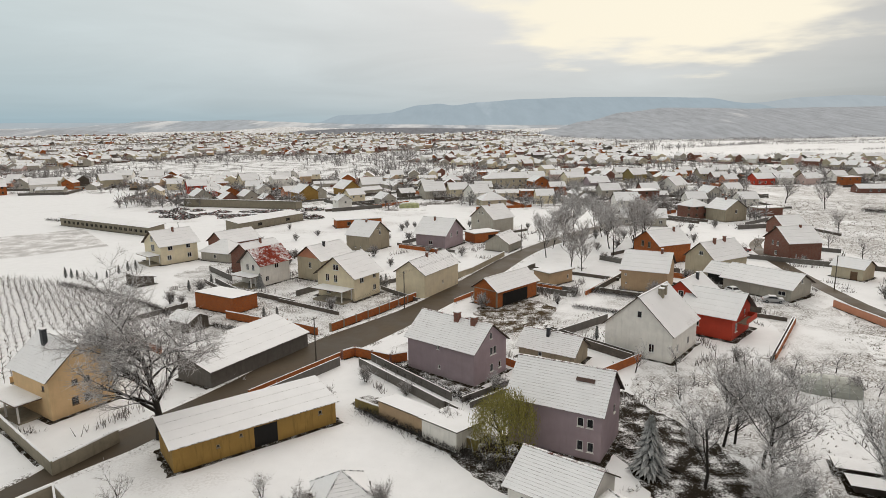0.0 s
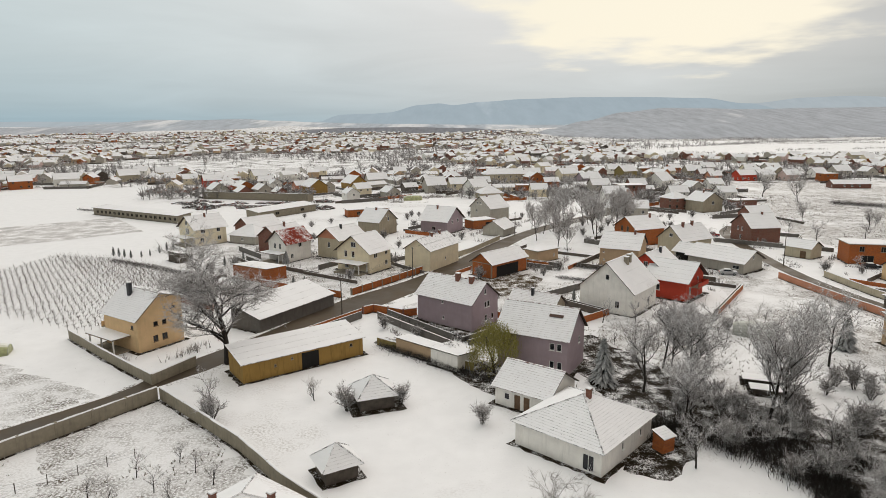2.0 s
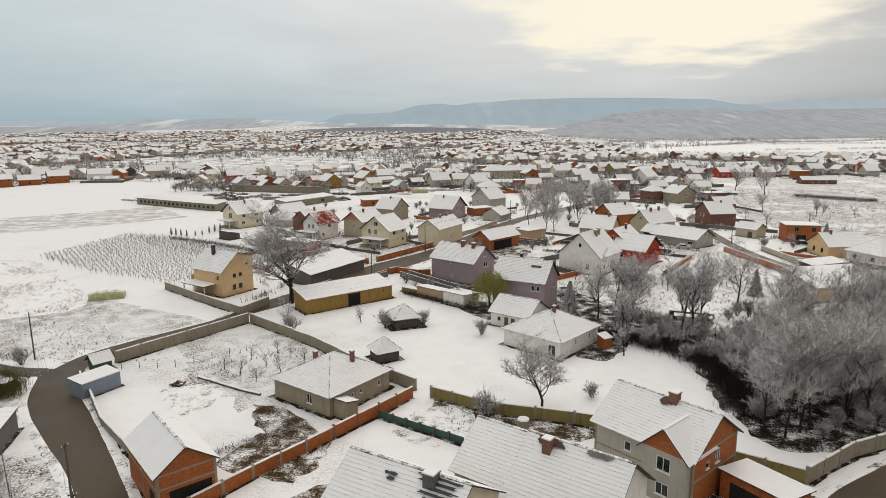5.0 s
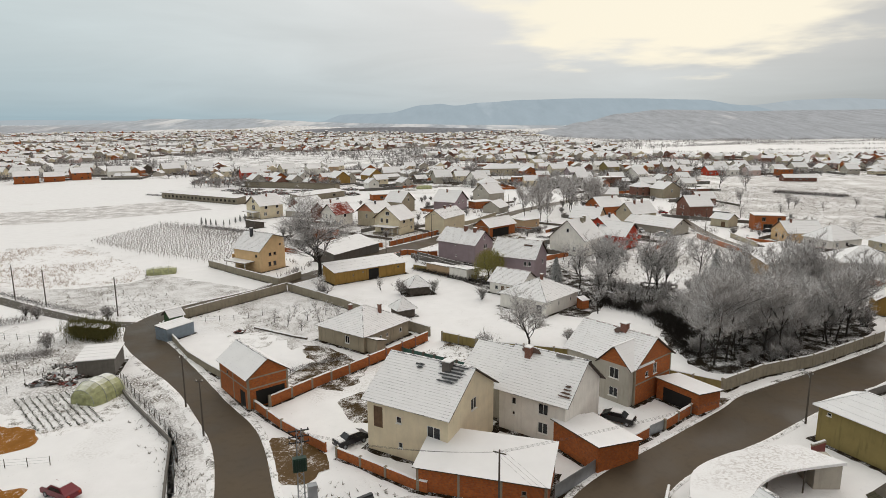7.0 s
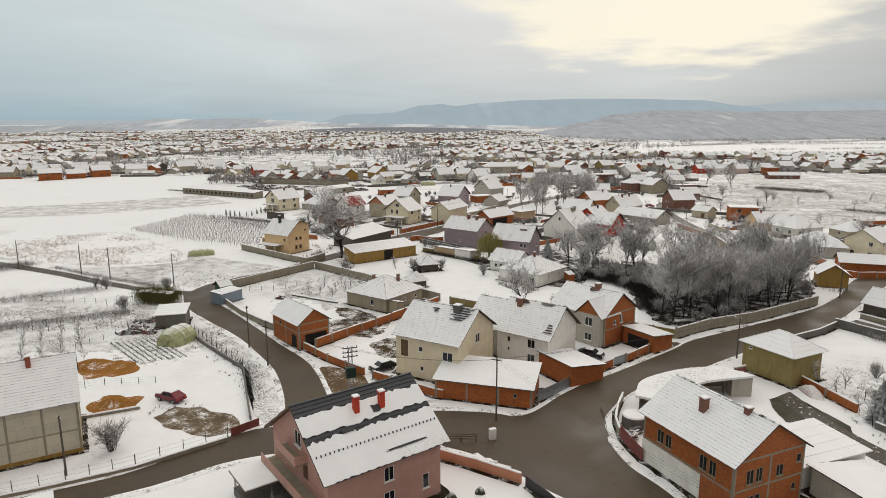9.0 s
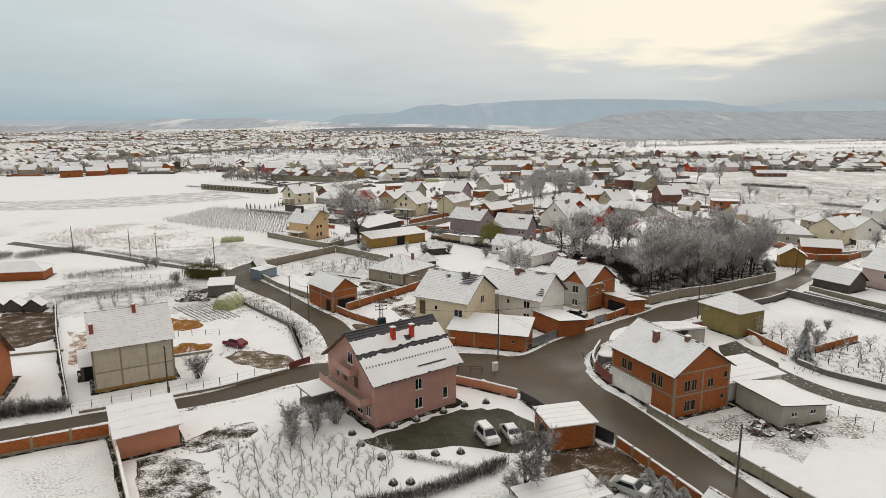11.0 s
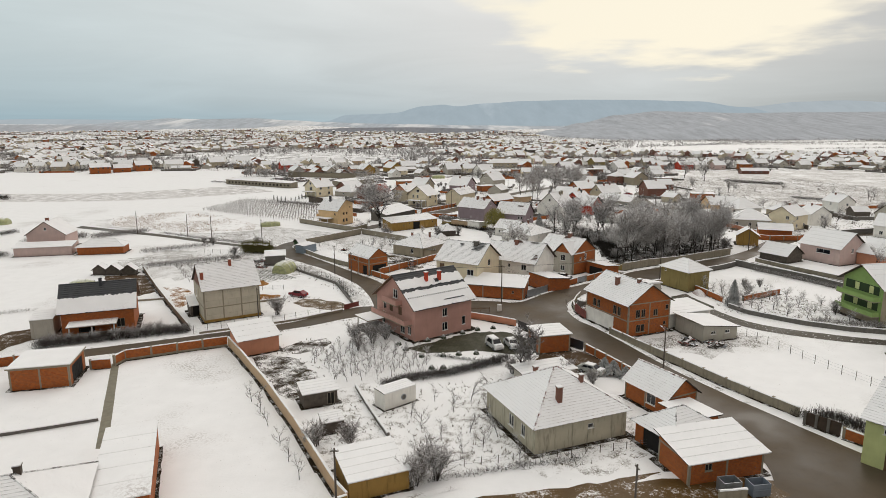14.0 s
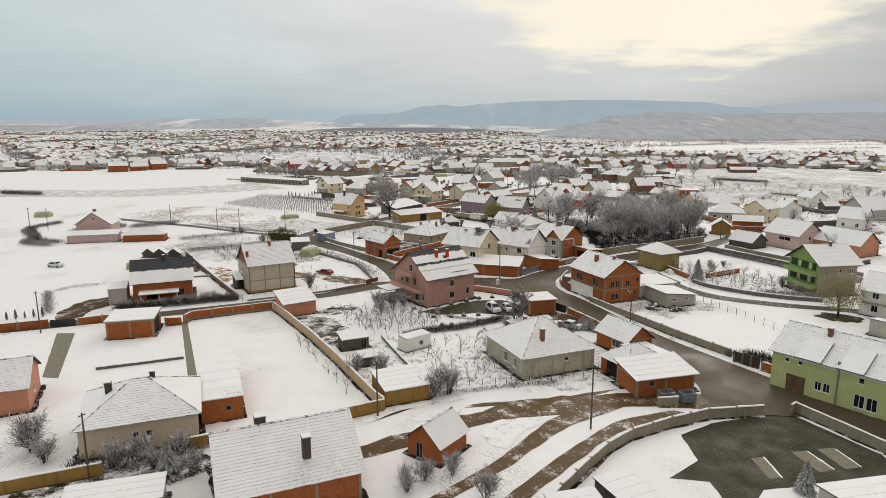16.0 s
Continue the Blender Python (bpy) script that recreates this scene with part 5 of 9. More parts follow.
house("house with an orange boarded gable and snowy roof", (-33.4, 158.8), 57, 11.0, 8.0, 5.6, 8.4, P_BEIGE, "gable", "smooth", gable=P_SALMON, holes={"w": [(0.3, 3.0, 0.9, 1.5)], "s": [(2.5, 3.6, 1.0, 1.2), (-3, 1.0, 1.0, 1.2)]}, over=0.7, chim=[(-1, -0.9, 9.0)], chim_mat=M_TILE_DARK)
house("plain grey-rendered house with a snowy roof", (-26.9, 195.3), 149, 9.0, 10.0, 4.8, 8.5, P_OLDBEIGE, "gable", "smooth", holes={"w": [(0.2, 4.6, 0.8, 1.2), (-1.0, 6.2, 0.5, 0.6), (0.2, 6.2, 0.5, 0.6)], "n": [(1, 0.8, 0.5, 0.5), (-1, 0.8, 0.5, 0.5)]}, chim=[(0, 0.5, 8.9)])
o = house("grey-mauve house with a snowy cross gable", (-4.6, 199.5), 151, 10.5, 11.5, 4.6, 8.6, P_PURPLE, "gable", "smooth", holes={"w": [(2.0, 3.2, 0.9, 1.4), (-2.0, 3.2, 0.9, 1.4)], "n": [(0, 1.0, 1.4, 1.2)]}, over=0.8, chim=[(1, 1.2, 9.0)])
house("long cream house along the lane with a snowy roof", (-6.6, 144.0), 60, 15.0, 7.6, 5.5, 8.0, P_CREAM, "gable", "tile", M_TILE_GREY, holes={"s": [(0.4, 1.8, 0.5, 0.8)], "w": []}, chim=[(-0.8, -0.3, 8.8), (3.4, -0.2, 8.8)])
house("grey-white two-storey house with a snowy roof", (14.0, 227.3), 41, 10.2, 11.2, 5.0, 9.1, P_GREY, "gable", "smooth", holes={"w": [(-1.4, 6.2, 0.7, 0.9), (0.4, 6.2, 0.7, 0.9), (-2, 3.0, 0.8, 1.0)], "s": []}, chim=[(-2, -0.4, 9.4)])
house("flat brick outbuilding under snow", (9.0, 206.0), 30, 9.0, 6.0, 3.0, 3.2, M_BRICK, "flat", holes={"s": [(2, 0, 2.6, 2.2)]}, kind="raw", name="outbuilding", category="shed")
house("low grey house with a snowy roof at the lane", (15.0, 192.0), 60, 9.4, 7.6, 2.6, 5.0, P_GREY, "gable", "smooth", holes={})
house("long low brick shell with snow inside", (-36.5, 240), 20, 17, 7.0, 2.8, 3.0, M_BRICK, "flat", holes={"s": [(-4, 0.8, 1.4, 1.3), (3, 0.8, 1.4, 1.3)]}, kind="raw", name="outbuilding", category="shed")
house("sand-coloured house with a snowy single-slope roof", (44.6, 145.1), 153, 10.0, 10.8, 4.9, 8.2, P_SAND, "gable", "smooth", holes={"n": [(4.0, 3.4, 0.5, 0.4), (-2.4, 1.2, 0.9, 1.0), (3.8, 1.4, 0.4, 0.4)]}, chim=[(-3, 0.4, 9.0)])
house("beige house with two chimneys and a snowy roof", (65.8, 158.3), 30, 12.2, 8.6, 4.6, 8.2, P_BEIGE, "gable", "smooth", holes={"s": [(0.5, 1.2, 0.5, 0.8)], "w": [(0.3, 5.2, 1.2, 1.0)]}, chim=[(-2, -0.7, 9.0, 0.6), (2.0, -0.5, 9.1, 0.6)])
house("orange brick house with a balcony and snowy roof", (57.5, 174.5), 24, 11, 10, 5.2, 8.4, M_BRICK, "gable", "smooth", holes={"w": [(-1.4, 4.0, 1.0, 1.6), (1.2, 4.0, 1.0, 1.6), (0, 0.3, 1.2, 2.0)], "s": []}, kind="raw", chim=[(3, -1, 9.0)])
house("low grey L-shaped house with a broad snowy roof", (69.4, 139.6), 128, 15.0, 9.4, 2.9, 5.2, P_GREY, "gable", "smooth", holes={"n": [(-5.6, 1.0, 1.6, 0.9)], "w": [(0, 3.2, 0.8, 1.0)]}, over=0.7)
house("low open car port wing under snow", (66.0, 146.5), 128, 12.0, 6.5, 2.6, 4.4, P_GREY, "gable", "smooth", holes={"n": [(2.5, 0, 6.0, 2.2)]}, kind="raw", name="carport", category="garage", over=0.6)
house("dark brick two-storey house with a snowy roof", (94.7, 176.5), 8, 9.8, 10.6, 5.0, 8.6, M_BRICKDARK, "gable", "smooth", holes={"w": [(-1.6, 3.4, 0.8, 1.2), (0.6, 3.4, 0.8, 1.2), (0.0, 0.8, 1.0, 1.2)], "s": [(-2.5, 1.0, 0.4, 0.8)]}, chim=[(1.5, -0.5, 9.0)])
house("small beige shed with a snowy roof by the back lane", (96.5, 152.0), 125, 7, 6, 3.0, 4.6, P_BEIGE, "gable", "smooth", holes={"n": [(-1.5, 0, 1.6, 2.0)]}, name="shed", category="shed")
house("olive-rendered house with a snowy gable roof", (106.0, 246.0), 115, 9.5, 11.0, 4.8, 8.0, P_OLDBEIGE, "gable", "smooth", holes={"w": [(0, 3.0, 1.2, 1.4)]}, chim=[(0, 0.6, 8.8)])
house("unfinished brick house with a porch and snowy roof", (95.5, 252.0), 25, 8.5, 8.0, 5.2, 7.6, M_BRICKDARK, "hip", "smooth", kind="raw")
house("flat-roofed brick box on the field edge", (127.0, 257.0), 10, 10.5, 6, 3.2, 3.4, M_BRICKDARK, "flat", holes={}, name="outbuilding", category="shed")
house("flat-roofed brick garage in the villa garden", (-49.0, 130.5), 150, 11.5, 6.5, 3.0, 3.4, M_BRICK, "mono", "smooth", holes={"w": []}, name="garage", category="garage", over=0.25, high=1)
house("low wooden garden hut under snow", (-51.5, 117.0), 150, 5.5, 4.5, 2.0, 3.0, M_OLDWOOD, "gable", "smooth", holes={}, name="hut", category="hut")
house("small open garden shelter with a snow roof", (-77.5, 151.5), 140, 6.0, 4.0, 1.9, 2.7, M_OLDWOOD, "mono", "smooth", holes={}, name="hut", category="hut")
house("flat-roofed brick house with a raw upper floor", (108.5, 144.5), 168, 10.0, 7.5, 5.2, 5.6, M_BRICK, "flat", holes={"n": [(2, 3.3, 1.2, 1.4), (-3, 3.3, 1.2, 1.4), (0.5, 0.5, 3.0, 1.8)], "w": [(0, 3.4, 1.2, 1.2)]}, kind="raw")
house("yellow bungalow with brown windows and a snowy roof", (107.0, 121.5), 5, 12, 9, 3.4, 6.4, P_YELLOW, "gable", "smooth", holes={"w": [(-1.6, 1.2, 1.0, 1.2), (1.8, 1.2, 1.0, 1.2)]}, kind="brown", chim=[(-3, -0.6, 7.2)])
house("white bungalow with a grey snowy roof", (112.0, 111.0), 20, 12, 10, 3.2, 6.6, P_WHITE, "hip", "smooth")
house("long open car shed with a snow roof", (90.5, 100.5), 20, 11.5, 4.2, 2.5, 2.9, M_OLDWOOD, "mono", "smooth", holes={"s": [(0, 0, 7, 2.0)]}, kind="raw", name="carport", category="garage")
house("long barn under a plain snow roof", (80.0, 78.0), 12, 17, 9, 3.4, 5.4, P_SAND, "mono", "smooth", holes={}, name="barn", category="barn")

# ---- the middle block between the two roads ----
house("stained beige bungalow with a snowy tiled hipped roof", (-20.4, 27.4), 144, 11.0, 11.6, 3.0, 5.8, P_OLDBEIGE, "hip", "tile", M_TILE_GREY, holes={"n": [(-1.6, 0.9, 1.0, 1.3)], "w": [(-1.6, 1.3, 0.5, 0.6), (0.0, 1.3, 0.5, 0.6), (3.6, 1.2, 0.6, 0.7)]}, chim=[(2.0, 1.2, 5.9), (-2.4, -1.6, 6.1)])
house("small lean-to beside the bungalow", (-17.4, 20.0), 144, 2.4, 2.0, 2.0, 2.5, P_OLDBEIGE, "mono", "smooth", holes={}, name="lean_to", category="shed", over=0.2)
house("small raw brick house over an open garage", (-32.9, 3.5), 131, 9.7, 5.8, 4.4, 6.5, M_BRICK, "gable", "tile", M_TILE_GREY, holes={"w": [(0.3, 0.2, 4.2, 2.2)], "n": [(-3.0, 0.0, 1.8, 2.2), (2, 3.0, 0.6, 0.6)]}, kind="raw", band=M_CONC, over=0.3)
o = house("tall cream house with a snowy tiled roof bare at the ridge", (-7.2, -9.9), 150, 10.8, 11.2, 6.5, 10.1, P_CREAM, "gable", "tile", M_TILE_DARK,
      holes={"n": [(3.9, 3.0, 1.3, 2.6), (1.0, 4.2, 0.7, 0.8), (-3.6, 3.4, 1.7, 1.5), (-3.6, 0.9, 1.7, 1.5), (0.8, 1.2, 0.6, 0.7)], "w": [(0.4, 5.0, 1.3, 1.4)]}, over=0.5, chim=[(-2.6, 0.7, 10.6, 1.0)], chim_mat=M_CONCDARK)
for k in range(6):  # courses of bare tiles below the ridge
    bare_spot(o, 11.2, 6.5, 10.1, -3.6 + 0.25 * (k % 2), 0.95 - 0.068 * k, 3.8 - 0.35 * k, 0.26, M_TILE_DARK, 1, 4 + k)
bare_spot(o, 11.2, 6.5, 10.1, 0.9, 0.84, 1.1, 0.3, M_TILE_DARK, 1, 9)
bare_spot(o, 11.2, 6.5, 10.1, 0.8, 0.78, 0.8, 0.25, M_TILE_DARK, 1, 19)
o = house("white double house with a snowy tiled roof", (7.6, -5.4), 144, 9.0, 9.8, 5.6, 9.3, P_WHITE, "gable", "tile", M_TILE_GREY,
          holes={"n": [(-1.6, 3.3, 1.3, 1.4), (-1.6, 0.9, 1.3, 1.4), (2.4, 3.6, 0.6, 0.9), (2.4, 2.2, 0.4, 0.5)], "w": []}, over=0.6, chim=[(2.6, 1.0, 9.7, 0.8)])
bare_spot(o, 9.8, 5.6, 9.3, 2.6, 0.93, 2.6, 0.8, M_BARETILE, 1, 14)
for k in range(4):
    bare_spot(o, 9.8, 5.6, 9.3, -4.1, 0.10 + 0.075 * k, 1.5 - 0.25 * k, 0.24, M_BARETILE, 1, 16 + k)
bare_spot(o, 9.8, 5.6, 9.3, -2.0, 0.95, 2.4, 0.5, M_TILE_GREY, 1, 18)
house("grey back wing of the white double house", (2.2, 0.5), 144, 7.0, 9.4, 5.0, 8.2, P_GREY, "gable", "tile", M_TILE_GREY, holes={"n": [(1.6, 1.4, 0.5, 0.6), (1.6, 3.2, 0.5, 0.8)]})
o = house("grey and brick house with a snowy tiled roof", (19.3, 6.5), 131, 11.4, 9.0, 5.5, 8.6, P_GREY, "gable", "tile", M_TILE_RED, holes={"n": [(1.6, 3.4, 0.8, 1.0)], "w": [(0.4, 3.4, 0.9, 1.5), (-1.6, 3.4, 0.7, 0.8)]}, gable=M_BRICK, band=M_CONC, chim=[(-1.0, 0.2, 9.5, 0.9)])
[q for q in o.children if q.name.startswith("wall")][3].data.materials[0] = M_BRICK
bare_spot(o, 9.0, 5.5, 8.6, -0.4, 0.90, 1.3, 0.9, M_BARETILE, 1, 33)
house("front gable wing of the grey and brick house", (19.1, 2.3), 41, 5.0, 4.8, 5.5, 7.9, P_GREY, "gable", "smooth", M_TILE_RED, holes={"w": [(0, 3.4, 1.5, 1.5), (0, 0.8, 1.4, 1.3)]}, gable=M_BRICK, name="wing", over=0.4, strip_w=0)
house("brick workshop with a broad rippled sheet roof", (-1.2, -19.5), 164, 13.5, 6.6, 2.7, 3.8, M_BRICK, "mono", "sheet", holes={"n": [(-4.5, 1.3, 0.5, 0.5)]}, kind="raw", band=M_CONC, name="workshop", category="shed", over=0.35, high=-1)
house("brick lean-to with a white snow roof", (11.7, -13.0), 121, 7.4, 6.2, 2.4, 3.2, M_BRICK, "mono", "smooth", holes={}, name="shed", category="shed", over=0.3)
house("low snowy carport at the brick gate", (27.3, 0.4), 123, 6.6, 4.6, 2.4, 2.9, M_BRICK, "mono", "smooth", holes={"n": [(0, 0, 4.5, 2.0)]}, kind="raw", name="carport", category="garage", over=0.3)

# ---- beside the wide junction ----
o = house("orange clay-block house with raw window holes and snowy roof", (22.1, -41.2), 114, 12.4, 9.5, 6.0, 9.1, M_BRICK, "gable", "tile", M_TILE_GREY,
          holes={"n": [(3.6, 3.3, 1.0, 1.5), (2.4, 3.3, 0.9, 1.5), (-2.4, 3.3, 1.0, 1.6), (-3.6, 3.3, 0.9, 1.6), (3.4, 0.0, 3.0, 2.3)], "w": [(-2.6, 3.3, 1.0, 1.5), (-1.4, 3.3, 0.9, 1.5), (1.4, 3.3, 1.0, 1.2), (4.0, 4.2, 0.7, 0.9), (-2.4, 0.6, 1.0, 1.4), (-1.4, 0.6, 0.8, 1.4), (3.6, 1.3, 0.6, 0.7)]},
          kind="raw", band=M_CONC, over=0.5, chim=[(0.6, 2.0, 9.2, 0.7), (-3.4, 0.3, 9.5, 0.6)])
b = Geo()
b.box(-2.2, 6.3, 4.76, 4.80, 0.0, 2.7)
b.ob("rendered_panel", [P_WHITE], o)
house("low snow-roofed annex behind the block house", (32.0, -39.2), 21, 11.2, 6.4, 2.7, 3.1, P_WHITE, "mono", "smooth", holes={}, name="shed", category="shed")
house("small white-rendered shed with a snow roof", (35.0, -46.6), 108, 7.6, 7.2, 2.2, 3.0, P_GREY, "mono", "smooth", holes={"w": [(-1.5, 1.2, 1.0, 0.6), (1.5, 1.2, 1.0, 0.6)]}, name="shed", category="shed", over=0.4)
house("ochre block house with a snowy hipped roof", (43.6, -12.2), 117, 8.2, 6.6, 4.7, 6.6, P_OLIVE, "hip", "smooth", M_TILE_GREY, holes={"n": [(2.8, 3.6, 0.5, 0.4)]}, over=0.5)
# curved open shelter
sh = thing("shelter", "open curved shelter with a thick snow roof", "shed", pose(0, 0, 0))
out = smooth_line(V2((17.5, -26.5), (19.6, -21.8), (24.1, -18.6), (29, -16.8), (33, -16.6)), 1.0)
inn = smooth_line(V2((22.8, -30.6), (23.6, -26.4), (26.8, -23.4), (30.5, -22.0), (35.6, -20.9)), 1.0)
k = 16
out = [out[round(i * (len(out) - 1) / k)] for i in range(k + 1)]
inn = [inn[round(i * (len(inn) - 1) / k)] for i in range(k + 1)]
g = Geo()
for i in range(k):
    a, b, c, d = out[i], out[i + 1], inn[i + 1], inn[i]
    for z, f in ((2.55, 1), (2.85, 0)):
        g.quad((a.x, a.y, z), (b.x, b.y, z), (c.x, c.y, z + 0.35), (d.x, d.y, z + 0.35), f)
    g.quad((a.x, a.y, 2.55), (b.x, b.y, 2.55), (b.x, b.y, 2.85), (a.x, a.y, 2.85), 0)
    g.quad((d.x, d.y, 2.9), (c.x, c.y, 2.9), (c.x, c.y, 3.2), (d.x, d.y, 3.2), 0)
for a, d in ((out[0], inn[0]), (out[k], inn[k])):
    g.quad((a.x, a.y, 2.55), (d.x, d.y, 2.9), (d.x, d.y, 3.2), (a.x, a.y, 2.85), 0)
g.ob("roof", [M_ROOFSNOW, M_TIMBER], sh)
g = Geo()
for i in range(k):
    a, b = out[i].lerp(inn[i], 0.08), out[i + 1].lerp(inn[i + 1], 0.08)
    g.quad((a.x, a.y, 0), (b.x, b.y, 0), (b.x, b.y, 2.55), (a.x, a.y, 2.55))
g.ob("back_wall", [M_CONC], sh)
for i in range(0, k + 1, 4):
    g = Geo()
    a = inn[i].lerp(out[i], 0.1)
    g.tube([(a.x, a.y, 0), (a.x, a.y, 2.9)], [0.09, 0.09], 6)
    g.ob("post", [M_OLDWOOD], sh)
g = Geo()
g.box(32.6, 35.4, -20.6, -17.6, 0, 2.6)
g.ob("end_room", [P_GREY], sh)

o = house("rose-coloured villa with anthracite tiles sliding free of snow", (-16.4, -42.8), 37, 12.6, 12.8, 6.2, 10.7, P_PINK, "gable", "slide", M_TILE_DARK, slides=((0.0, 0.50), (0.58, 0.83)),
          holes={"s": [(0.2, 3.5, 1.1, 1.5), (0.2, 0.9, 1.2, 1.5), (4.5, 1.2, 0.8, 1.6)], "w": [(-3.6, 3.3, 1.0, 1.6), (-1.4, 3.3, 1.2, 2.0), (1.6, 3.3, 1.2, 2.0), (-4.2, 0.9, 0.9, 1.4), (2.4, 0.6, 1.4, 1.6), (0.2, 6.6, 1.4, 1.6), (4.6, 0.9, 1.0, 1.4)]},
          over=0.7, chim=[(-0.9, -2.1, 10.9, 0.55), (1.9, -2.3, 10.8, 0.55)], chim_mat=P_RED)
for bx, bt, bw, bd, bs in ((-2.6, 0.47, 1.6, 0.5, 8), (2.4, 0.045, 4.6, 0.22, 12), (1.2, 0.64, 1.1, 0.8, 5)):
    bare_spot(o, 12.8, 6.2, 10.7, bx, bt, bw, bd, M_TILE_DARK, -1, bs)
balcony(o, -8.0, -6.3, -5.6, 5.8, 2.8, P_PINK)
balcony(o, -7.6, -6.3, -2.2, 2.6, 5.6, P_PINK)
porch(o, -11.0, -6.5, 1.6, 5.9, 2.6, 0.9, 2, wall=M_CONCDARK)
g = Geo()
for i in range(30):
    x = -6.6 + 13.2 * i / 29
    g.box(x - 0.05, x + 0.05, -5.0, -4.9, 7.4, 7.66)
g.ob("snow_stop", [M_TILE_DARK], o)
house("flat-roofed rose garage with a snow slab", (5.4, -54.2), 15, 5.6, 4.8, 3.0, 3.2, M_BRICK, "mono", "smooth", holes={"w": [(0, 0, 2.6, 2.2)], "s": []}, kind="raw", band=M_CONC, name="garage", category="garage", over=0.3)
house("grey block-walled house with a snowy tiled roof", (-56.6, -34.2), 31, 10.6, 10.4, 6.5, 10.4, M_ASH, "gable", "tile", M_TILE_GREY, holes={"w": [(-2.5, 3.6, 1.0, 1.4)], "s": []}, over=0.35, plinth=P_OCHRE, gable=M_BRICKDARK, band=M_CONC, chim=[(0.8, -0.8, 11.0), (-5.0, -3.0, 9.4, 0.55)], chim_mat=M_TILE_RED)
house("wooden lean-to beside the block house", (-63.0, -34.6), 31, 2.4, 4.4, 2.2, 3.2, M_OLDWOOD, "mono", "smooth", holes={"s": [(0, 0, 1.6, 2.0)]}, kind="raw", name="lean_to", category="shed", over=0.3)
o = house("brick house with a dark tiled roof half under snow", (-77.4, -42.9), 22, 11.8, 9.5, 4.6, 8.4, M_BRICK, "gable", "slide", M_TILE_DARK, slides=((0.0, 0.52),), holes={"s": [(-2, 0.4, 2.6, 2.2), (3.6, 0.8, 1.4, 1.6)], "w": []}, kind="raw", over=0.6, chim=[(0.4, -0.6, 9.3)], chim_mat=M_TILE_DARK)
porch(o, -4.4, 3.0, -8.2, -4.8, 2.4, 0.3, 3)
house("grey rendered side room of the brick house", (-85.3, -47.4), 22, 3.6, 6.4, 3.4, 3.7, P_GREY, "mono", "smooth", holes={}, name="shed", category="shed", over=0.1)
house("small salmon outbuilding with a snowy sloping roof", (-44.6, -55.4), 33, 6.6, 5.6, 2.8, 4.1, P_SALMON, "mono", "sheet", holes={}, name="outbuilding", category="shed", over=0.4)

# ---- the last block by the mud track ----
house("mould-stained white bungalow with a snowy pyramid roof", (1.8, -82.0), 113, 12.4, 12.8, 3.6, 7.4, P_MOULD, "hip", "tile", M_TILE_RED, holes={"n": [(-0.5, 1.0, 1.2, 1.5), (-3.4, 1.0, 0.9, 1.5)], "w": [(1.2, 1.9, 0.8, 0.6)]}, over=0.5, chim=[(-4.1, 2.0, 6.7, 0.6), (2.6, 1.3, 6.7, 0.5), (-2.3, -2.3, 6.9, 0.45)])
house("flat snowy roof of the shed behind the bungalow", (2.4, -69.2), 23, 8.0, 3.6, 2.3, 2.5, P_GREY, "mono", "smooth", holes={}, name="shed", category="shed")
house("small clay-block cottage with a white window", (17.2, -76.1), 118, 7.6, 5.4, 2.7, 4.8, M_BRICK, "gable", "tile", M_TILE_RED, holes={"n": [(-1.0, 0.8, 1.6, 1.4)], "w": []}, band=M_CONC, over=0.4)
house("low snow roof between the brick sheds", (18.6, -83.2), 116, 4.6, 4.6, 2.3, 2.6, M_BRICK, "mono", "smooth", holes={}, name="shed", category="shed")
house("clay-block garage with a snowy roof and small window", (17.4, -92.6), 16, 9.4, 5.4, 2.7, 3.6, M_BRICK, "mono", "smooth", holes={"s": [(-2.3, 1.4, 0.9, 0.8)]}, kind="raw", band=M_CONC, over=0.5, name="garage", category="garage")
house("open-fronted brick shed with a snowy hipped roof", (15.6, -87.6), 27, 7.4, 6.2, 2.8, 4.8, M_BRICK, "hip", "tile", M_TILE_GREY, holes={"w": [(0, 0, 3.6, 2.3)]}, kind="raw", name="shed", category="shed")
o = house("lime-green terraced house with a broken snowy roof", (45.7, -96.6), 128, 21.4, 11.0, 5.6, 8.6, P_LIME, "gable", "tile", M_TILE_GREY,
          holes={"n": [(7.2, 0.0, 2.6, 2.5), (4.2, 1.3, 0.9, 1.3), (3.1, 1.3, 0.9, 1.3), (-1.0, 0.6, 1.3, 1.8), (-2.5, 0.6, 1.3, 1.8), (-7.0, 0.8, 1.6, 1.6), (8.6, 4.2, 0.6, 0.6), (6.8, 4.2, 0.6, 0.6), (-1.0, 4.0, 0.7, 0.8), (-6.4, 4.0, 0.7, 0.8)]}, over=0.5, chim=[(5.0, 1.0, 9.2, 0.6)])
for x, w in ((5.6, 3.4), (0.2, 3.2), (-6.0, 3.6)):
    g = Geo()
    tm = Matrix.Translation((x, 6.0, 5.36)) @ pose(0, 0, 0, -28.6)
    g.box(-w / 2, w / 2, -4.2, 0.25, 0.26, 0.40, 0, tm, 1)
    g.box(-w / 2, w / 2, -4.2, 0.25, 0.40, 0.46, 1, tm)
    for side in (-1, 1):
        g.box(side * w / 2 - 0.05, side * w / 2 + 0.05, -4.25, 0.3, 0.24, 0.47, 0, tm, 1)
    g.ob("roof_step", [M_TILE_GREY, M_ROOFSNOW], o)
g = Geo()
g.box(-9.0, 9.0, 5.51, 5.53, 4.85, 5.45)
g.ob("white_frieze", [P_WHITE], o)
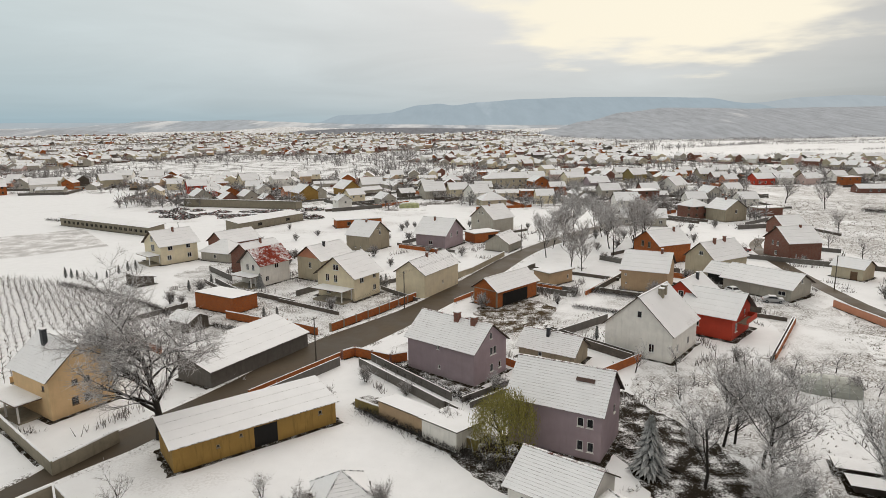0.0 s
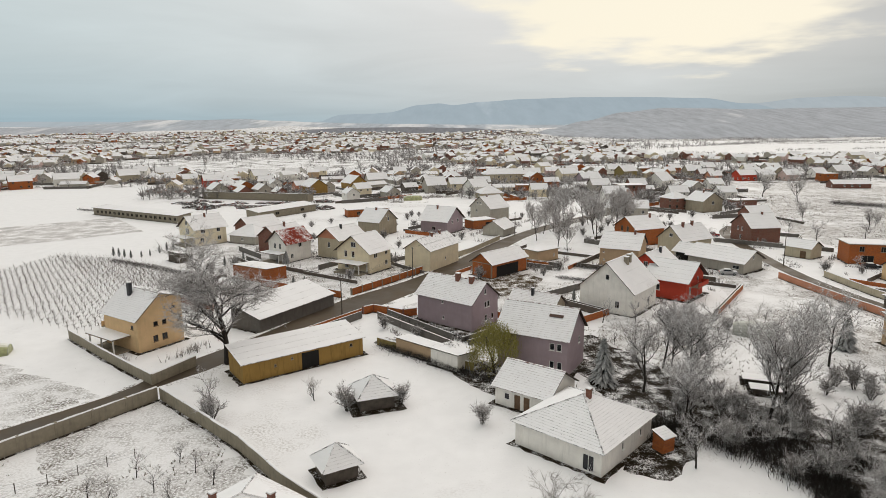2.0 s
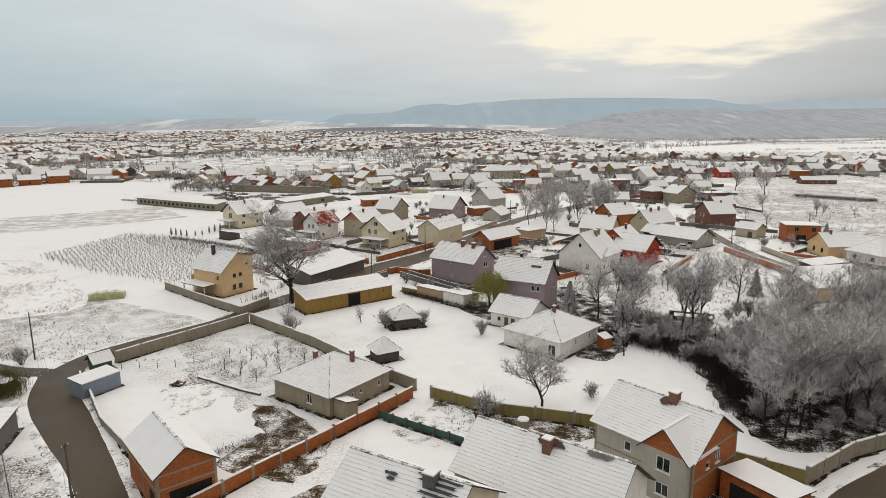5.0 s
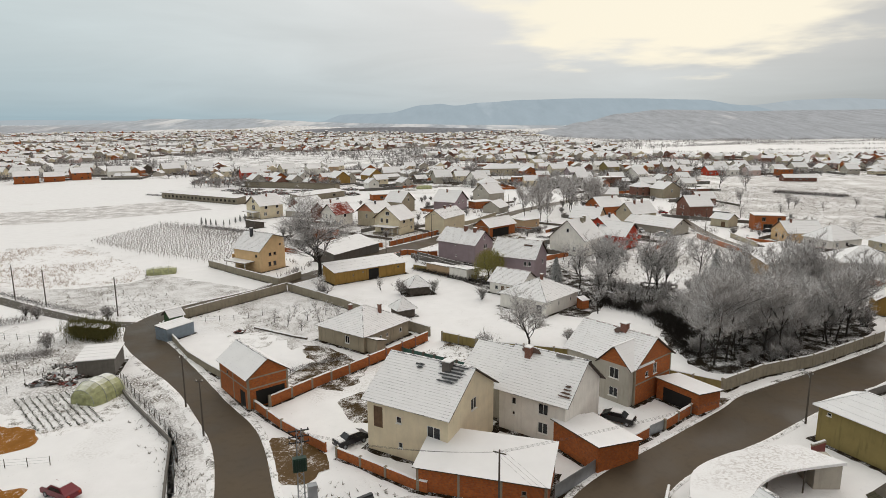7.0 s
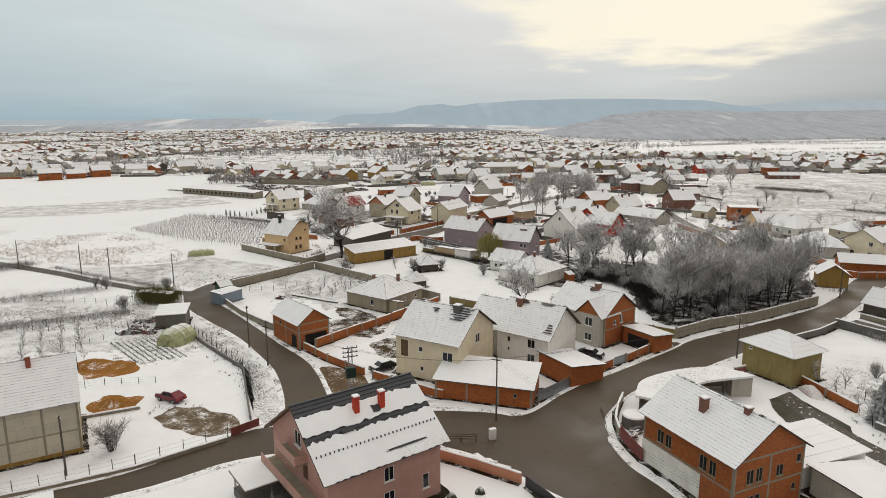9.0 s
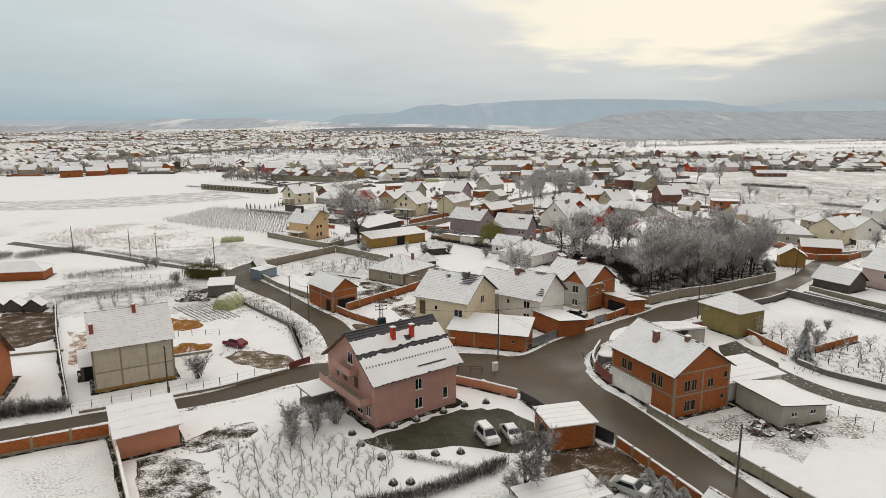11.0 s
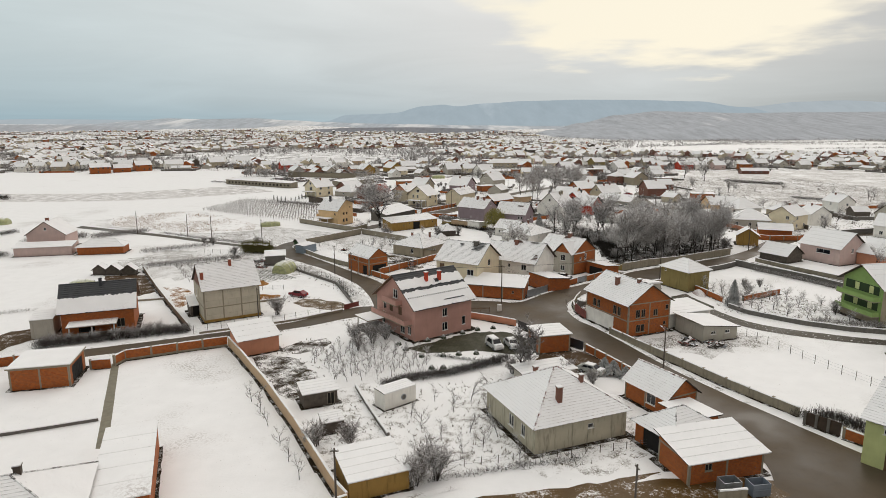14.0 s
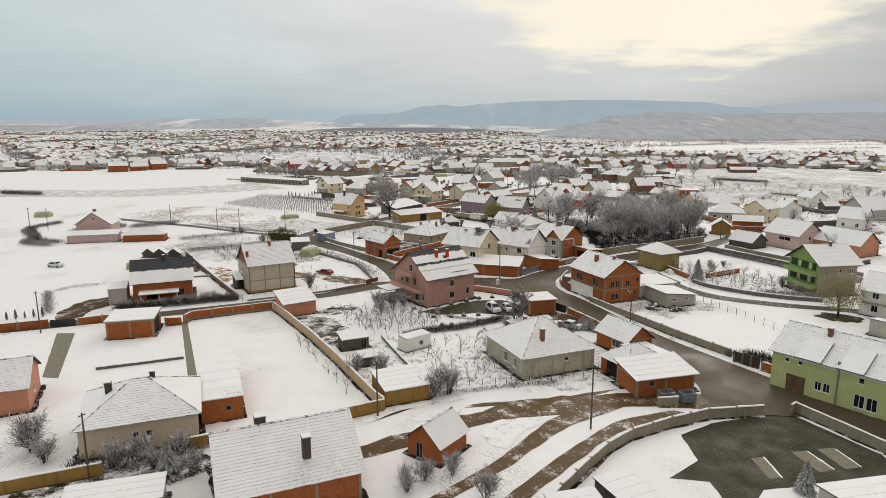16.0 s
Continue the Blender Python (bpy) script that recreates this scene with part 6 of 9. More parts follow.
for x in (1.8, -4.6):
    g = Geo()
    g.box(x - 0.15, x + 0.15, 0.4, 6.0, 5.6, 6.0, m=Matrix.Translation((0, 5.5, 5.75)) @ pose(0, 0, 0, 29) @ Matrix.Translation((0, -5.5, -5.6)))
    g.ob("verge", [M_TILE_GREY], o)
    g = Geo()
    g.box(x - 0.08, x + 0.08, 5.52, 5.66, 0, 5.5)
    g.ob("downpipe", [M_STEEL], o)
house("flat-roofed orange garage with open side", (-71.5, -68.6), 15, 7.8, 7.4, 3.2, 3.4, M_BRICK, "flat", holes={"e": [(0, 0, 5.0, 2.6)], "s": []}, kind="raw", band=M_CONC, over=0.3, name="garage", category="garage")
house("cream bungalow with a snowy hipped roof and two chimneys", (-51.4, -106.9), 22, 12.8, 11.0, 3.9, 6.8, P_TANCREAM, "hip", "tile", M_TILE_GREY, holes={"s": [(-0.4, 1.6, 0.7, 0.8), (1.0, 1.6, 0.7, 0.8)], "w": [(0, 1.4, 1.2, 1.2)]}, over=0.5, chim=[(-3.6, 0.4, 6.7, 0.75), (1.4, 0.7, 7.3, 0.6)], chim_mat=M_SOOT)
house("brown flat-roofed brick annex", (-45.2, -97.2), 22, 5.2, 15.4, 3.1, 3.4, M_BRICK, "mono", "smooth", holes={"s": [(0.8, 1.3, 0.7, 0.7)]}, kind="raw", over=0.15, name="outbuilding", category="shed")
house("clay-block house with lattice brick and a snowy roof", (-30.4, -119.0), 24, 13.6, 11.6, 3.4, 7.2, M_BRICK, "gable", "tile", M_TILE_GREY, holes={}, band=M_CONC, over=0.5, chim=[(1.6, -4.5, 7.3, 0.8), (-2.2, 0.6, 8.0, 1.1)], chim_mat=M_SOOT)
house("small orange brick hut with a snowy roof", (-14.2, -111.5), 54, 5.4, 4.6, 2.2, 4.2, M_BRICK, "gable", "tile", M_TILE_GREY, holes={"w": [(-0.6, 0, 1.0, 1.9)]}, kind="raw", over=0.3, name="hut", category="hut")
house("yellow-walled shed with a rippled snow roof", (-19.9, -95.6), 24, 6.4, 6.4, 2.2, 2.7, P_OCHRE, "mono", "smooth", holes={}, name="shed", category="shed", over=0.2)
house("wooden garden shed under snow", (-29.6, -76.0), 25, 4.6, 3.2, 2.0, 2.4, M_OLDWOOD, "mono", "smooth", holes={"s": [(1.4, 0, 1.0, 1.7)]}, kind="raw", name="shed", category="shed", over=0.25)
house("small dark hen house under snow", (-26.2, -84.2), 25, 2.6, 2.0, 1.5, 1.9, M_OLDWOOD, "mono", "smooth", holes={}, name="hut", category="hut", over=0.15)
house("salmon-rendered cottage with a snowy tiled roof", (-76.6, -100.4), 25, 12, 9, 3.6, 6.2, P_SALMON, "gable", "tile", M_TILE_GREY, holes={"e": [(0, 1.2, 1.1, 1.3)]}, over=0.4)
house("low corrugated shed under snow", (-46.0, -124.2), 18, 9, 3.6, 1.9, 2.4, M_STEEL, "mono", "sheet", holes={}, name="shed", category="shed", over=0.2)
house("bright green house with balconies and a snowy roof", (73.3, -36.6), 10, 9.6, 9.7, 7.6, 10.8, P_OLDBEIGE, "gable", "smooth", M_TILE_GREY, holes={"w": [(-1.2, 5.0, 1.2, 1.9), (1.2, 5.0, 1.0, 1.9), (0.4, 2.4, 1.0, 1.4), (-1.6, 2.4, 1.0, 1.4)], "s": [(0.6, 5.2, 0.7, 0.9), (3.4, 5.0, 0.9, 1.2)]}, gable=P_GREEN, over=0.9, chim=[(1, -0.5, 11.4)])
hg = [q for q in bpy.data.objects if q.get("label", "").startswith("bright green house")][0]
g = Geo()
g.box(-4.86, -4.82, -4.6, 4.6, 2.0, 7.7)
g.box(-4.86, -4.82, -4.85, -4.6, 0.0, 7.6)
g.ob("green_front", [P_GREEN], hg)
# flat dark panels painted as the shade inside recessed balconies
for z in (2.7, 5.65):
    g = Geo()
    g.box(-4.90, -4.87, -4.0, 4.0, z, z + 1.65)
    g.ob("loggia", [plain("recess_shade_green", (0.03, 0.055, 0.02), 0.9)], hg)
    for yy in (-2.2, 1.2):
        g = Geo()
        g.box(-4.94, -4.90, yy - 0.5, yy + 0.5, z + 0.1, z + 1.5)
        g.ob("balcony_door", [P_LIME], hg)
balcony(hg, -6.4, -4.9, -4.6, 4.6, 4.5, P_GREEN)
balcony(hg, -6.4, -4.9, -4.6, 4.6, 1.6, P_GREEN)
house("pale pink house with a glazed porch and snowy roof", (95.2, 17.4), 116, 11.5, 10.5, 4.8, 8.4, P_PALEPINK, "gable", "smooth", holes={"n": [(-1, 2.6, 4.0, 1.2)], "w": [(0, 3, 1, 1.2)]}, over=0.6)
house("dark hut with a broad snowy roof", (81.5, 18.0), 120, 8, 7, 2.2, 4.6, M_OLDWOOD, "gable", "smooth", holes={}, name="hut", category="hut")
house("ochre chapel-like shed with a snowy gable", (83.0, 42.0), 70, 6, 6, 3.2, 5.2, P_OCHRE, "gable", "smooth", holes={}, name="shed", category="shed")
house("brick yard building with a snowy roof", (98.6, 56.0), 160, 10, 6, 2.8, 4.4, M_BRICK, "gable", "smooth", holes={}, name="outbuilding", category="shed")
house("cream two-storey house with a snowy roof", (112.5, 74.0), 35, 10, 9, 5.4, 8.2, P_CREAM, "gable", "smooth", chim=[(1, 0.5, 9)])
house("long salmon house with a snowy roof", (106.5, 8.5), 116, 14, 9, 3.6, 7.0, P_SALMON, "gable", "smooth", holes={})
house("pale pink house alone in the field", (-135, 35.0), 100, 9.5, 10.8, 4.8, 8.6, P_PALEPINK, "gable", "smooth", holes={"w": [(0, 6.0, 0.7, 0.9)]}, chim=[(-2, 0.2, 9.4, 0.8)])
house("low pink annex under snow", (-130.5, 24.0), 15, 15, 5, 2.6, 3.2, P_PALEPINK, "mono", "smooth", holes={}, name="outbuilding", category="shed")
house("brick shed with a snowy hipped roof in the field", (-115.0, 27.0), 12, 12.5, 6, 2.4, 4.0, M_BRICK, "hip", "smooth", holes={}, name="shed", category="shed")

house("low yard building under a thick snow roof", (31.0, -124.6), 12, 12.0, 7.0, 2.3, 3.0, P_GREY, "mono", "smooth", holes={}, name="shed", category="shed", over=0.3, high=-1)
house("low lean-to with a ribbed sheet roof under snow", (5.0, -123.2), 27, 4.0, 5.2, 2.2, 2.6, M_OLDWOOD, "mono", "sheet", holes={}, name="shed", category="shed", over=0.2)
house("low lean-to with a ribbed sheet roof under snow", (-0.4, -126.4), 15, 5.0, 4.4, 2.2, 2.6, M_OLDWOOD, "mono", "sheet", holes={}, name="shed", category="shed", over=0.2)

o = house("white two-storey house with a balcony and snowy roof", (77.4, -56.6), 128, 10.5, 9.0, 5.4, 8.2, P_WHITE, "gable", "smooth", holes={"n": [(2.6, 3.4, 1.2, 1.4), (-1.4, 3.4, 1.2, 1.4), (2.6, 0.9, 1.2, 1.4)], "w": [(0, 3.4, 1.1, 1.3)]}, over=0.6)
balcony(o, -4.6, 4.6, 4.55, 5.9, 2.7, P_WHITE)
house("low shed with a snowy roof at the field edge", (67.4, -69.4), 128, 5.4, 4.2, 2.3, 3.0, P_GREY, "mono", "smooth", holes={}, name="shed", category="shed", over=0.3)

# ---- more houses further back ----
for label, c, yaw, L, W, he, hr, wall, kw in (
        ("red two-storey house with a snowy roof", (-145.3, 360), 30, 10, 9, 5.4, 8.4, P_RED, {}),
        ("low red wing beside a red house", (-132, 352), 30, 10, 7, 3, 5, P_RED, {}),
        ("cream house with a snowy roof", (-127.4, 398), 40, 11, 9, 5.2, 8.6, P_CREAM, {}),
        ("yellowish house with a snowy roof", (-75.8, 325), 125, 12, 10, 4.6, 8.2, P_OCHRE, {}),
        ("yellowish double house with a snowy roof", (-57, 345), 125, 13, 10, 4.6, 8.4, P_OCHRE, {}),
        ("grey house with two attic windows", (-10.2, 330), 20, 11, 10, 4.4, 8.4, P_GREY, {}),
        ("white house with a steep snowy roof", (12.4, 314), 35, 10, 9, 4.8, 8.4, P_WHITE, {}),
        ("long beige two-storey public building with a snowy hipped roof", (34, 380), 8, 30, 11, 6.2, 9.0, P_BEIGE, {"roof": "hip"}),
        ("long low white building under snow", (28, 328), 5, 22, 7, 2.8, 4.2, P_CREAM, {}),
        ("cream house with a snowy roof", (75.1, 395), 20, 12, 9, 5, 8, P_CREAM, {}),
        ("mauve house with a snowy roof", (82.7, 364), 15, 12, 9, 4.6, 7.6, P_PURPLE, {}),
        ("flat-roofed brick house shell", (91.8, 307), 10, 13, 9, 5.4, 5.8, M_BRICKDARK, {"roof": "flat", "kind": "raw"}),
        ("olive house with a snowy roof", (118.4, 412), 30, 12, 9, 5, 8.4, P_OLIVE, {}),
        ("white house with a snowy roof", (119.9, 345), 40, 12, 10, 4.6, 8.6, P_WHITE, {}),
        ("red and white house at the field", (186.6, 385), 10, 12, 9, 4, 6.8, P_RED, {}),
        ("white extension of the red house", (199, 386), 10, 11, 9, 4, 6.6, P_WHITE, {}),
        ("pink house at the field", (214, 383), 10, 10, 8, 4, 6.8, P_PALEPINK, {}),
        ("long dark brick barn under snow", (222, 335), 175, 20, 8, 2.6, 4.4, M_BRICKDARK, {}),
        ("orange brick house with a snowy roof at the field end", (-286, 338), 34, 14, 10, 5.2, 8.0, M_BRICK, {"kind": "raw"}),
        ("low orange brick house with a snowy roof at the field end", (-276, 352), 34, 12, 9, 3.8, 6.4, M_BRICK, {"kind": "raw"}),
        ("orange brick house with a steep snowy roof at the field end", (-266, 366), 40, 12, 10, 5.2, 8.4, M_BRICK, {"kind": "raw"}),
        ("white house at the end of the field", (-248, 384), 35, 14, 10, 5, 8.2, P_WHITE, {}),
        ("beige house at the end of the field", (-222, 412), 40, 13, 10, 5, 8.6, P_BEIGE, {}),
        ("beige double house at the end of the field", (-208, 442), 20, 15, 10, 4.6, 8.2, P_BEIGE, {}),
        ("grey house with a snowy roof", (-46.7, 368), 20, 12, 9, 4.6, 8.0, P_GREY, {}),
        ("small grey barn with a snowy roof", (-32.8, 308), 120, 10, 7, 3, 5.4, P_GREY, {}),
        ("white-roofed long house behind the trees", (70.6, 236), 170, 16, 8, 3.4, 6.0, P_GREY, {}),
        ("hipped-roof grey house with a snowy roof", (100, 78), 160, 13, 12, 3.4, 6.6, P_GREY, {"roof": "hip"}),
        ("big grey house with a steep snowy roof", (157, 78), 15, 14, 11, 4.6, 9.0, P_GREY, {}),
        ("white house between bare trees", (138, 55), 130, 9, 9, 4.2, 7.6, P_WHITE, {})):
    house(label, c, yaw, L, W, he, hr, wall, kw.get("roof", "gable"), "smooth", kind=kw.get("kind", "white"), skip=0.3)

# the depot: long sheds round a scrap yard
house("long grey open-fronted depot shed under snow", (-129.7, 236.6), 150, 56, 6, 3.0, 3.6, M_CONC, "mono", "smooth", holes={"n": [(x, 0.9, 1.6, 1.2) for x in range(-26, 27, 3)]}, kind="raw", name="shed", category="shed", high=-1)
house("long grey depot shed under snow", (-72.5, 243.5), 57, 32, 7, 3.0, 3.8, M_CONC, "mono", "smooth", holes={"s": [(8, 0.9, 2.0, 1.2), (-6, 0.9, 2.0, 1.2)]}, kind="raw", name="shed", category="shed")
house("long depot back shed under snow", (-100, 300), 165, 60, 6, 3.0, 3.6, M_CONC, "mono", "smooth", holes={}, name="shed", category="shed")

# ---- garden walls and fences ----
wall_run("grey concrete wall round the yellow house's yard", [(-70, 85.5), (-58, 75), (-45.5, 64.6), (-42, 72)], 1.7, M_CONC, pillar=4)
wall_run("long pale concrete garden wall with a snow cap", [(-57.3, 38.8), (-50, 49), (-42.5, 59.7)], 1.9, M_CONC, pillar=4, post_mat=M_CONC)
wall_run("pale concrete garden wall across the orchard", [(-42.2, 59.9), (-34, 52.5), (-26.6, 45.7), (-19.4, 37.6), (-12.7, 31.5), (-8.6, 27.8)], 1.8, M_CONC, pillar=4)
wall_run("ochre-stained concrete garden wall", [(-6.4, 25.6), (-0.6, 22), (2.4, 20.4), (11.9, 17.6), (20, 14.6), (27, 8.4), (33.4, 4.0)], 1.6, P_OLIVE, pillar=4, post_mat=M_CONC)
wall_run("pale concrete wall round the wood", [(33.5, 3.9), (41.8, 9.4), (51.5, 13.4), (64.4, 21.4), (70.5, 25.2)], 1.9, M_CONC, pillar=3, post_mat=M_CONC)
wall_run("low curved concrete wall beside the road", [(-59.3, 32.3), (-57.4, 29.5), (-54.2, 25.8), (-48, 17.3), (-43, 12.2), (-37.5, 7)], 1.2, M_CONC, pillar=3)
wall_run("low orange brick yard wall with concrete pillars", [(-31.2, -1.7), (-26.1, -7.3), (-22.7, -10.4), (-19.5, -13.1)], 1.2, M_BRICK, post_mat=M_CONC)
wall_run("low orange brick front wall with concrete pillars", [(-18, -14.2), (-12, -18.4), (-8.4, -20.9), (-7.4, -21.3)], 1.2, M_BRICK, post_mat=M_CONC)
wall_run("brick garden wall with a snow cap", [(-17.9, 14), (-13.1, 20.1), (-9, 25.6)], 1.6, M_BRICK, post_mat=M_BRICKDARK)
wall_run("brick garden wall with a snow cap", [(-29.4, -1), (-25, 5), (-20.5, 10.6), (-17.9, 14)], 1.5, M_BRICK, post_mat=M_CONC)
wall_run("dark green sheet fence", [(-12.9, 19.3), (-2.2, 12.2)], 1.0, plain("dark_green_sheet", (0.03, 0.09, 0.07), 0.6), thick=0.05, pillar=2.2, cap=False, post_mat=M_POLE, name="fence", category="fence")
wall_run("low brick wall along the broad road", [(11.5, -15.8), (19, -9.4)], 1.3, M_BRICK, post_mat=M_CONC)
wall_run("low brick wall along the broad road", [(21.6, -7.5), (31.1, 1.2)], 1.3, M_BRICK, post_mat=M_CONC)
wall_run("pale corrugated metal gate", [(5.5, -22.5), (8.8, -19.4), (11.2, -17)], 1.6, M_STEEL, thick=0.06, pillar=2, cap=False, name="gate", category="gate")
wall_run("pale metal gate in a brick wall", [(19.2, -9.2), (21.4, -7.6)], 1.4, M_STEEL, thick=0.06, pillar=1.2, cap=False, name="gate", category="gate")
wall_run("long pale concrete wall along the road", [(17.6, -47.4), (20.4, -53.6), (25, -63), (28.6, -70.6), (34, -80.2)], 1.3, M_CONC, pillar=4, post_mat=M_CONC)
wall_run("salmon-painted wall with a snow cap", [(-9.8, -36.3), (-4, -39.4), (1, -42.5)], 1.2, P_SALMON, pillar=6)
wall_run("black metal sliding gate", [(1.4, -43), (3.4, -46.2), (5.2, -49.5)], 1.3, M_BLACK, thick=0.08, pillar=2, cap=False, name="gate", category="gate")
wall_run("dark metal yard gate", [(8.4, -52.2), (11, -55.6)], 1.5, M_TILE_DARK, thick=0.08, pillar=2, cap=False, name="gate", category="gate")
wall_run("brick garden wall with posts", [(11.3, -56.1), (13.6, -61), (16.8, -68.4)], 1.3, M_BRICK, post_mat=M_CONC)
wall_run("orange brick yard wall with a snow cap", [(-64.4, -63.4), (-64, -61), (-57, -57.4), (-49.8, -54)], 1.7, M_BRICK, pillar=3.2, post_mat=M_CONC, base=M_CONC)
wall_run("sand-coloured long yard wall with a snow cap", [(-49.6, -54), (-46, -59.4), (-38, -72), (-30.7, -84.6), (-23, -98.8), (-21.6, -100.8)], 1.7, P_SAND, pillar=5)
wall_run("ochre yard wall along the mud track", [(-21.6, -101), (-27.2, -104.1), (-32.2, -106.6), (-38, -109.4), (-44, -112.2)], 1.6, P_OCHRE, pillar=4)
wall_run("ochre garden wall with a snow cap", [(-51, -117.4), (-59.5, -121.3), (-72, -127)], 1.5, P_OCHRE, pillar=4)
wall_run("orange brick front wall with pillars", [(-100, -70.5), (-94, -67.8), (-89.4, -65.9)], 1.5, M_BRICK, post_mat=M_CONC)
wall_run("orange brick front wall with pillars", [(-84.2, -65), (-80.6, -63), (-76, -62.4)], 1.5, M_BRICK, post_mat=M_CONC)
wall_run("orange brick wall with pillars", [(-67.4, -64.8), (-64.6, -64.2)], 1.5, M_BRICK, post_mat=M_CONC)
wall_run("dark arched yard gate", [(-89, -66), (-84.6, -65.2)], 1.4, M_BLACK, thick=0.08, pillar=2.2, cap=False, name="gate", category="gate")
wall_run("pale concrete yard wall in stepped bays", [(-3.4, -124.5), (-1.2, -121.0), (2.9, -115.6), (5.7, -112.1), (9.6, -108.6), (15.5, -105.4), (21.2, -102.9), (28.9, -101.8)], 1.4, M_CONC, pillar=4, post_mat=M_CONC)
wall_run("pale concrete yard wall along the square", [(32.6, -101.6), (33.6, -100.8), (38.6, -111.6), (43, -121.5)], 1.4, M_CONC, pillar=4)
wall_run("orange brick garden wall along the lane", [(-46.3, 122.4), (-35.2, 116.6), (-30.4, 114.4), (-25.8, 111.6)], 1.5, M_BRICK)
wall_run("orange brick garden wall along the lane", [(-23.8, 113.6), (-16, 125), (-9, 135.5)], 1.5, M_BRICK, post_mat=M_CONC)
wall_run("beige garden wall along the lane", [(-1.1, 152.1), (4.4, 160), (14.2, 180)], 1.5, P_BEIGE)
wall_run("brick wall with a small gate tower", [(-19.3, 99.3), (-17.4, 101), (-11.2, 97.4), (-8.6, 98.6)], 1.5, M_BRICK, post_mat=M_BRICKDARK)
wall_run("low ochre wall below the garden", [(-14.5, 81.5), (-6, 75), (1.5, 69.5)], 1.3, P_OLIVE, pillar=4)
wall_run("salmon brick wall along the back lane", [(77.1, 127), (78, 118.9), (79.8, 105), (82, 92)], 1.5, P_SALMON, pillar=4)
wall_run("beige wall along the back lane", [(88.6, 128), (89, 112), (90, 102)], 1.5, P_BEIGE, pillar=4)
wall_run("salmon brick wall along the back lane", [(88, 93), (92.5, 72), (94.4, 60)], 1.5, P_SALMON, pillar=4)
wall_run("orange brick garden wall behind the ochre house", [(44.6, -15.5), (45.8, -20.5), (46.9, -25.6)], 1.2, M_BRICK, post_mat=M_CONC)
wall_run("rubble stone wall round the orchard", [(46.4, -30), (48.4, -34.7), (52.1, -38.4), (55.6, -41.6), (62, -45.2), (68, -47)], 0.9, M_CONCDARK, pillar=1.6)
wall_run("orange brick garden wall", [(51.7, -24.8), (57, -22), (62.5, -19)], 1.2, M_BRICK, post_mat=M_CONC)
wall_run("grey concrete wall along the broad road", [(52, 1.5), (60, 5.8), (65.2, 9.8)], 1.2, M_CONCDARK, pillar=4)
wall_run("long grey concrete wall along the side lane", [(65.4, 10.4), (71, 0.6), (75.7, -7.9), (79, -15), (83.6, -26.4)], 1.6, M_CONCDARK, pillar=4)
wall_run("low grey wall on the far side of the lane", [(73.4, 15.6), (78.4, 4.4), (83.2, -4.2), (87.2, -11.6), (92, -23)], 1.0, M_CONC, pillar=4)
wall_run("low grey garden wall beside the curve", [(-55, 7.5), (-49.5, 0.8), (-44.2, -5), (-38.6, -11), (-35.4, -19.6), (-32.2, -28)], 0.6, M_CONCDARK, pillar=4, cap=False)
wall_run("rust-red gate beside the lane", [(-33.2, -32.4), (-30.6, -29.6)], 1.1, M_RUST, thick=0.08, pillar=1.4, cap=False, name="gate", category="gate")
wall_run("low concrete footing wall beside the lane", [(-33.4, -33.4), (-41.4, -40), (-47.4, -43.3), (-57, -48)], 0.5, M_CONC, thick=0.25, pillar=4)
fence_run("thin wire fence on posts beside the lane", [(-33.4, -33), (-41.4, -39.6), (-47.2, -42.9), (-58, -48)], 1.7)
fence_run("wire fence on posts across the snowy field", [(41, -46), (45, -57), (50.5, -72.4)], 1.5, gap=2.4)
fence_run("thin wire garden fence", [(-55, 36), (-47, 37), (-38, 44)], 1.2)
fence_run("thin wire garden fence", [(-95, 28), (-82, 26), (-72, 24)], 1.2)
fence_run("thin wire garden fence", [(-92, 7), (-78, 8), (-62, 11.5)], 1.2)
fence_run("low wire fence along the garden", [(-15.6, -94), (-6, -92), (6, -89.6), (12.6, -88)], 1.0, gap=1.8)
fence_run("thin wire fence across the meadow", [(41, 98), (50, 92), (62, 84)], 1.1)
wall_run("brown board fence behind the block house", [(-91.9, 3.6), (-85.4, -6.8), (-78.9, -17.1), (-73, -26), (-67.7, -34), (-59.6, -46)], 1.1, M_TIMBER, thick=0.08, pillar=3.2, name="fence", category="fence")
wall_run("low concrete kerb across the snowy back yard", [(-82.6, -27.6), (-78, -26), (-73.2, -24.6)], 0.4, M_CONC, pillar=2.4)
fence_run("thin wire fence above the garden rows", [(-93.4, 6), (-83, 10.6), (-72.2, 15.4)], 1.2)
wall_run("low concrete kerb wall across the snowy yard", [(-68.5, -87.3), (-62.6, -84.8), (-56.7, -82.2)], 0.45, M_CONCDARK, pillar=3)
wall_run("low concrete ledge beside the sand heap", [(-55.8, -28.5), (-52, -26.6), (-48.1, -24.7)], 0.4, M_CONC, pillar=2.4)
wall_run("dark yard gate between brick pillars", [(33.6, -82.2), (36.2, -85.4)], 1.7, M_DARKTIMBER, thick=0.08, pillar=1.6, cap=False, post_mat=M_CONCDARK, name="gate", category="gate")
wall_run("short orange brick wall with a snow cap", [(36.4, -85.8), (38.0, -88.0)], 1.3, M_BRICK, post_mat=M_CONC)
wall_run("grey concrete bay for waste beside the skips", [(15.6, -99.4), (18.6, -99.0)], 1.3, M_CONC, pillar=1.6)
fence_run("wire fence round the garden rows", [(-70, -2), (-66, 8), (-63, 16)], 1.2)
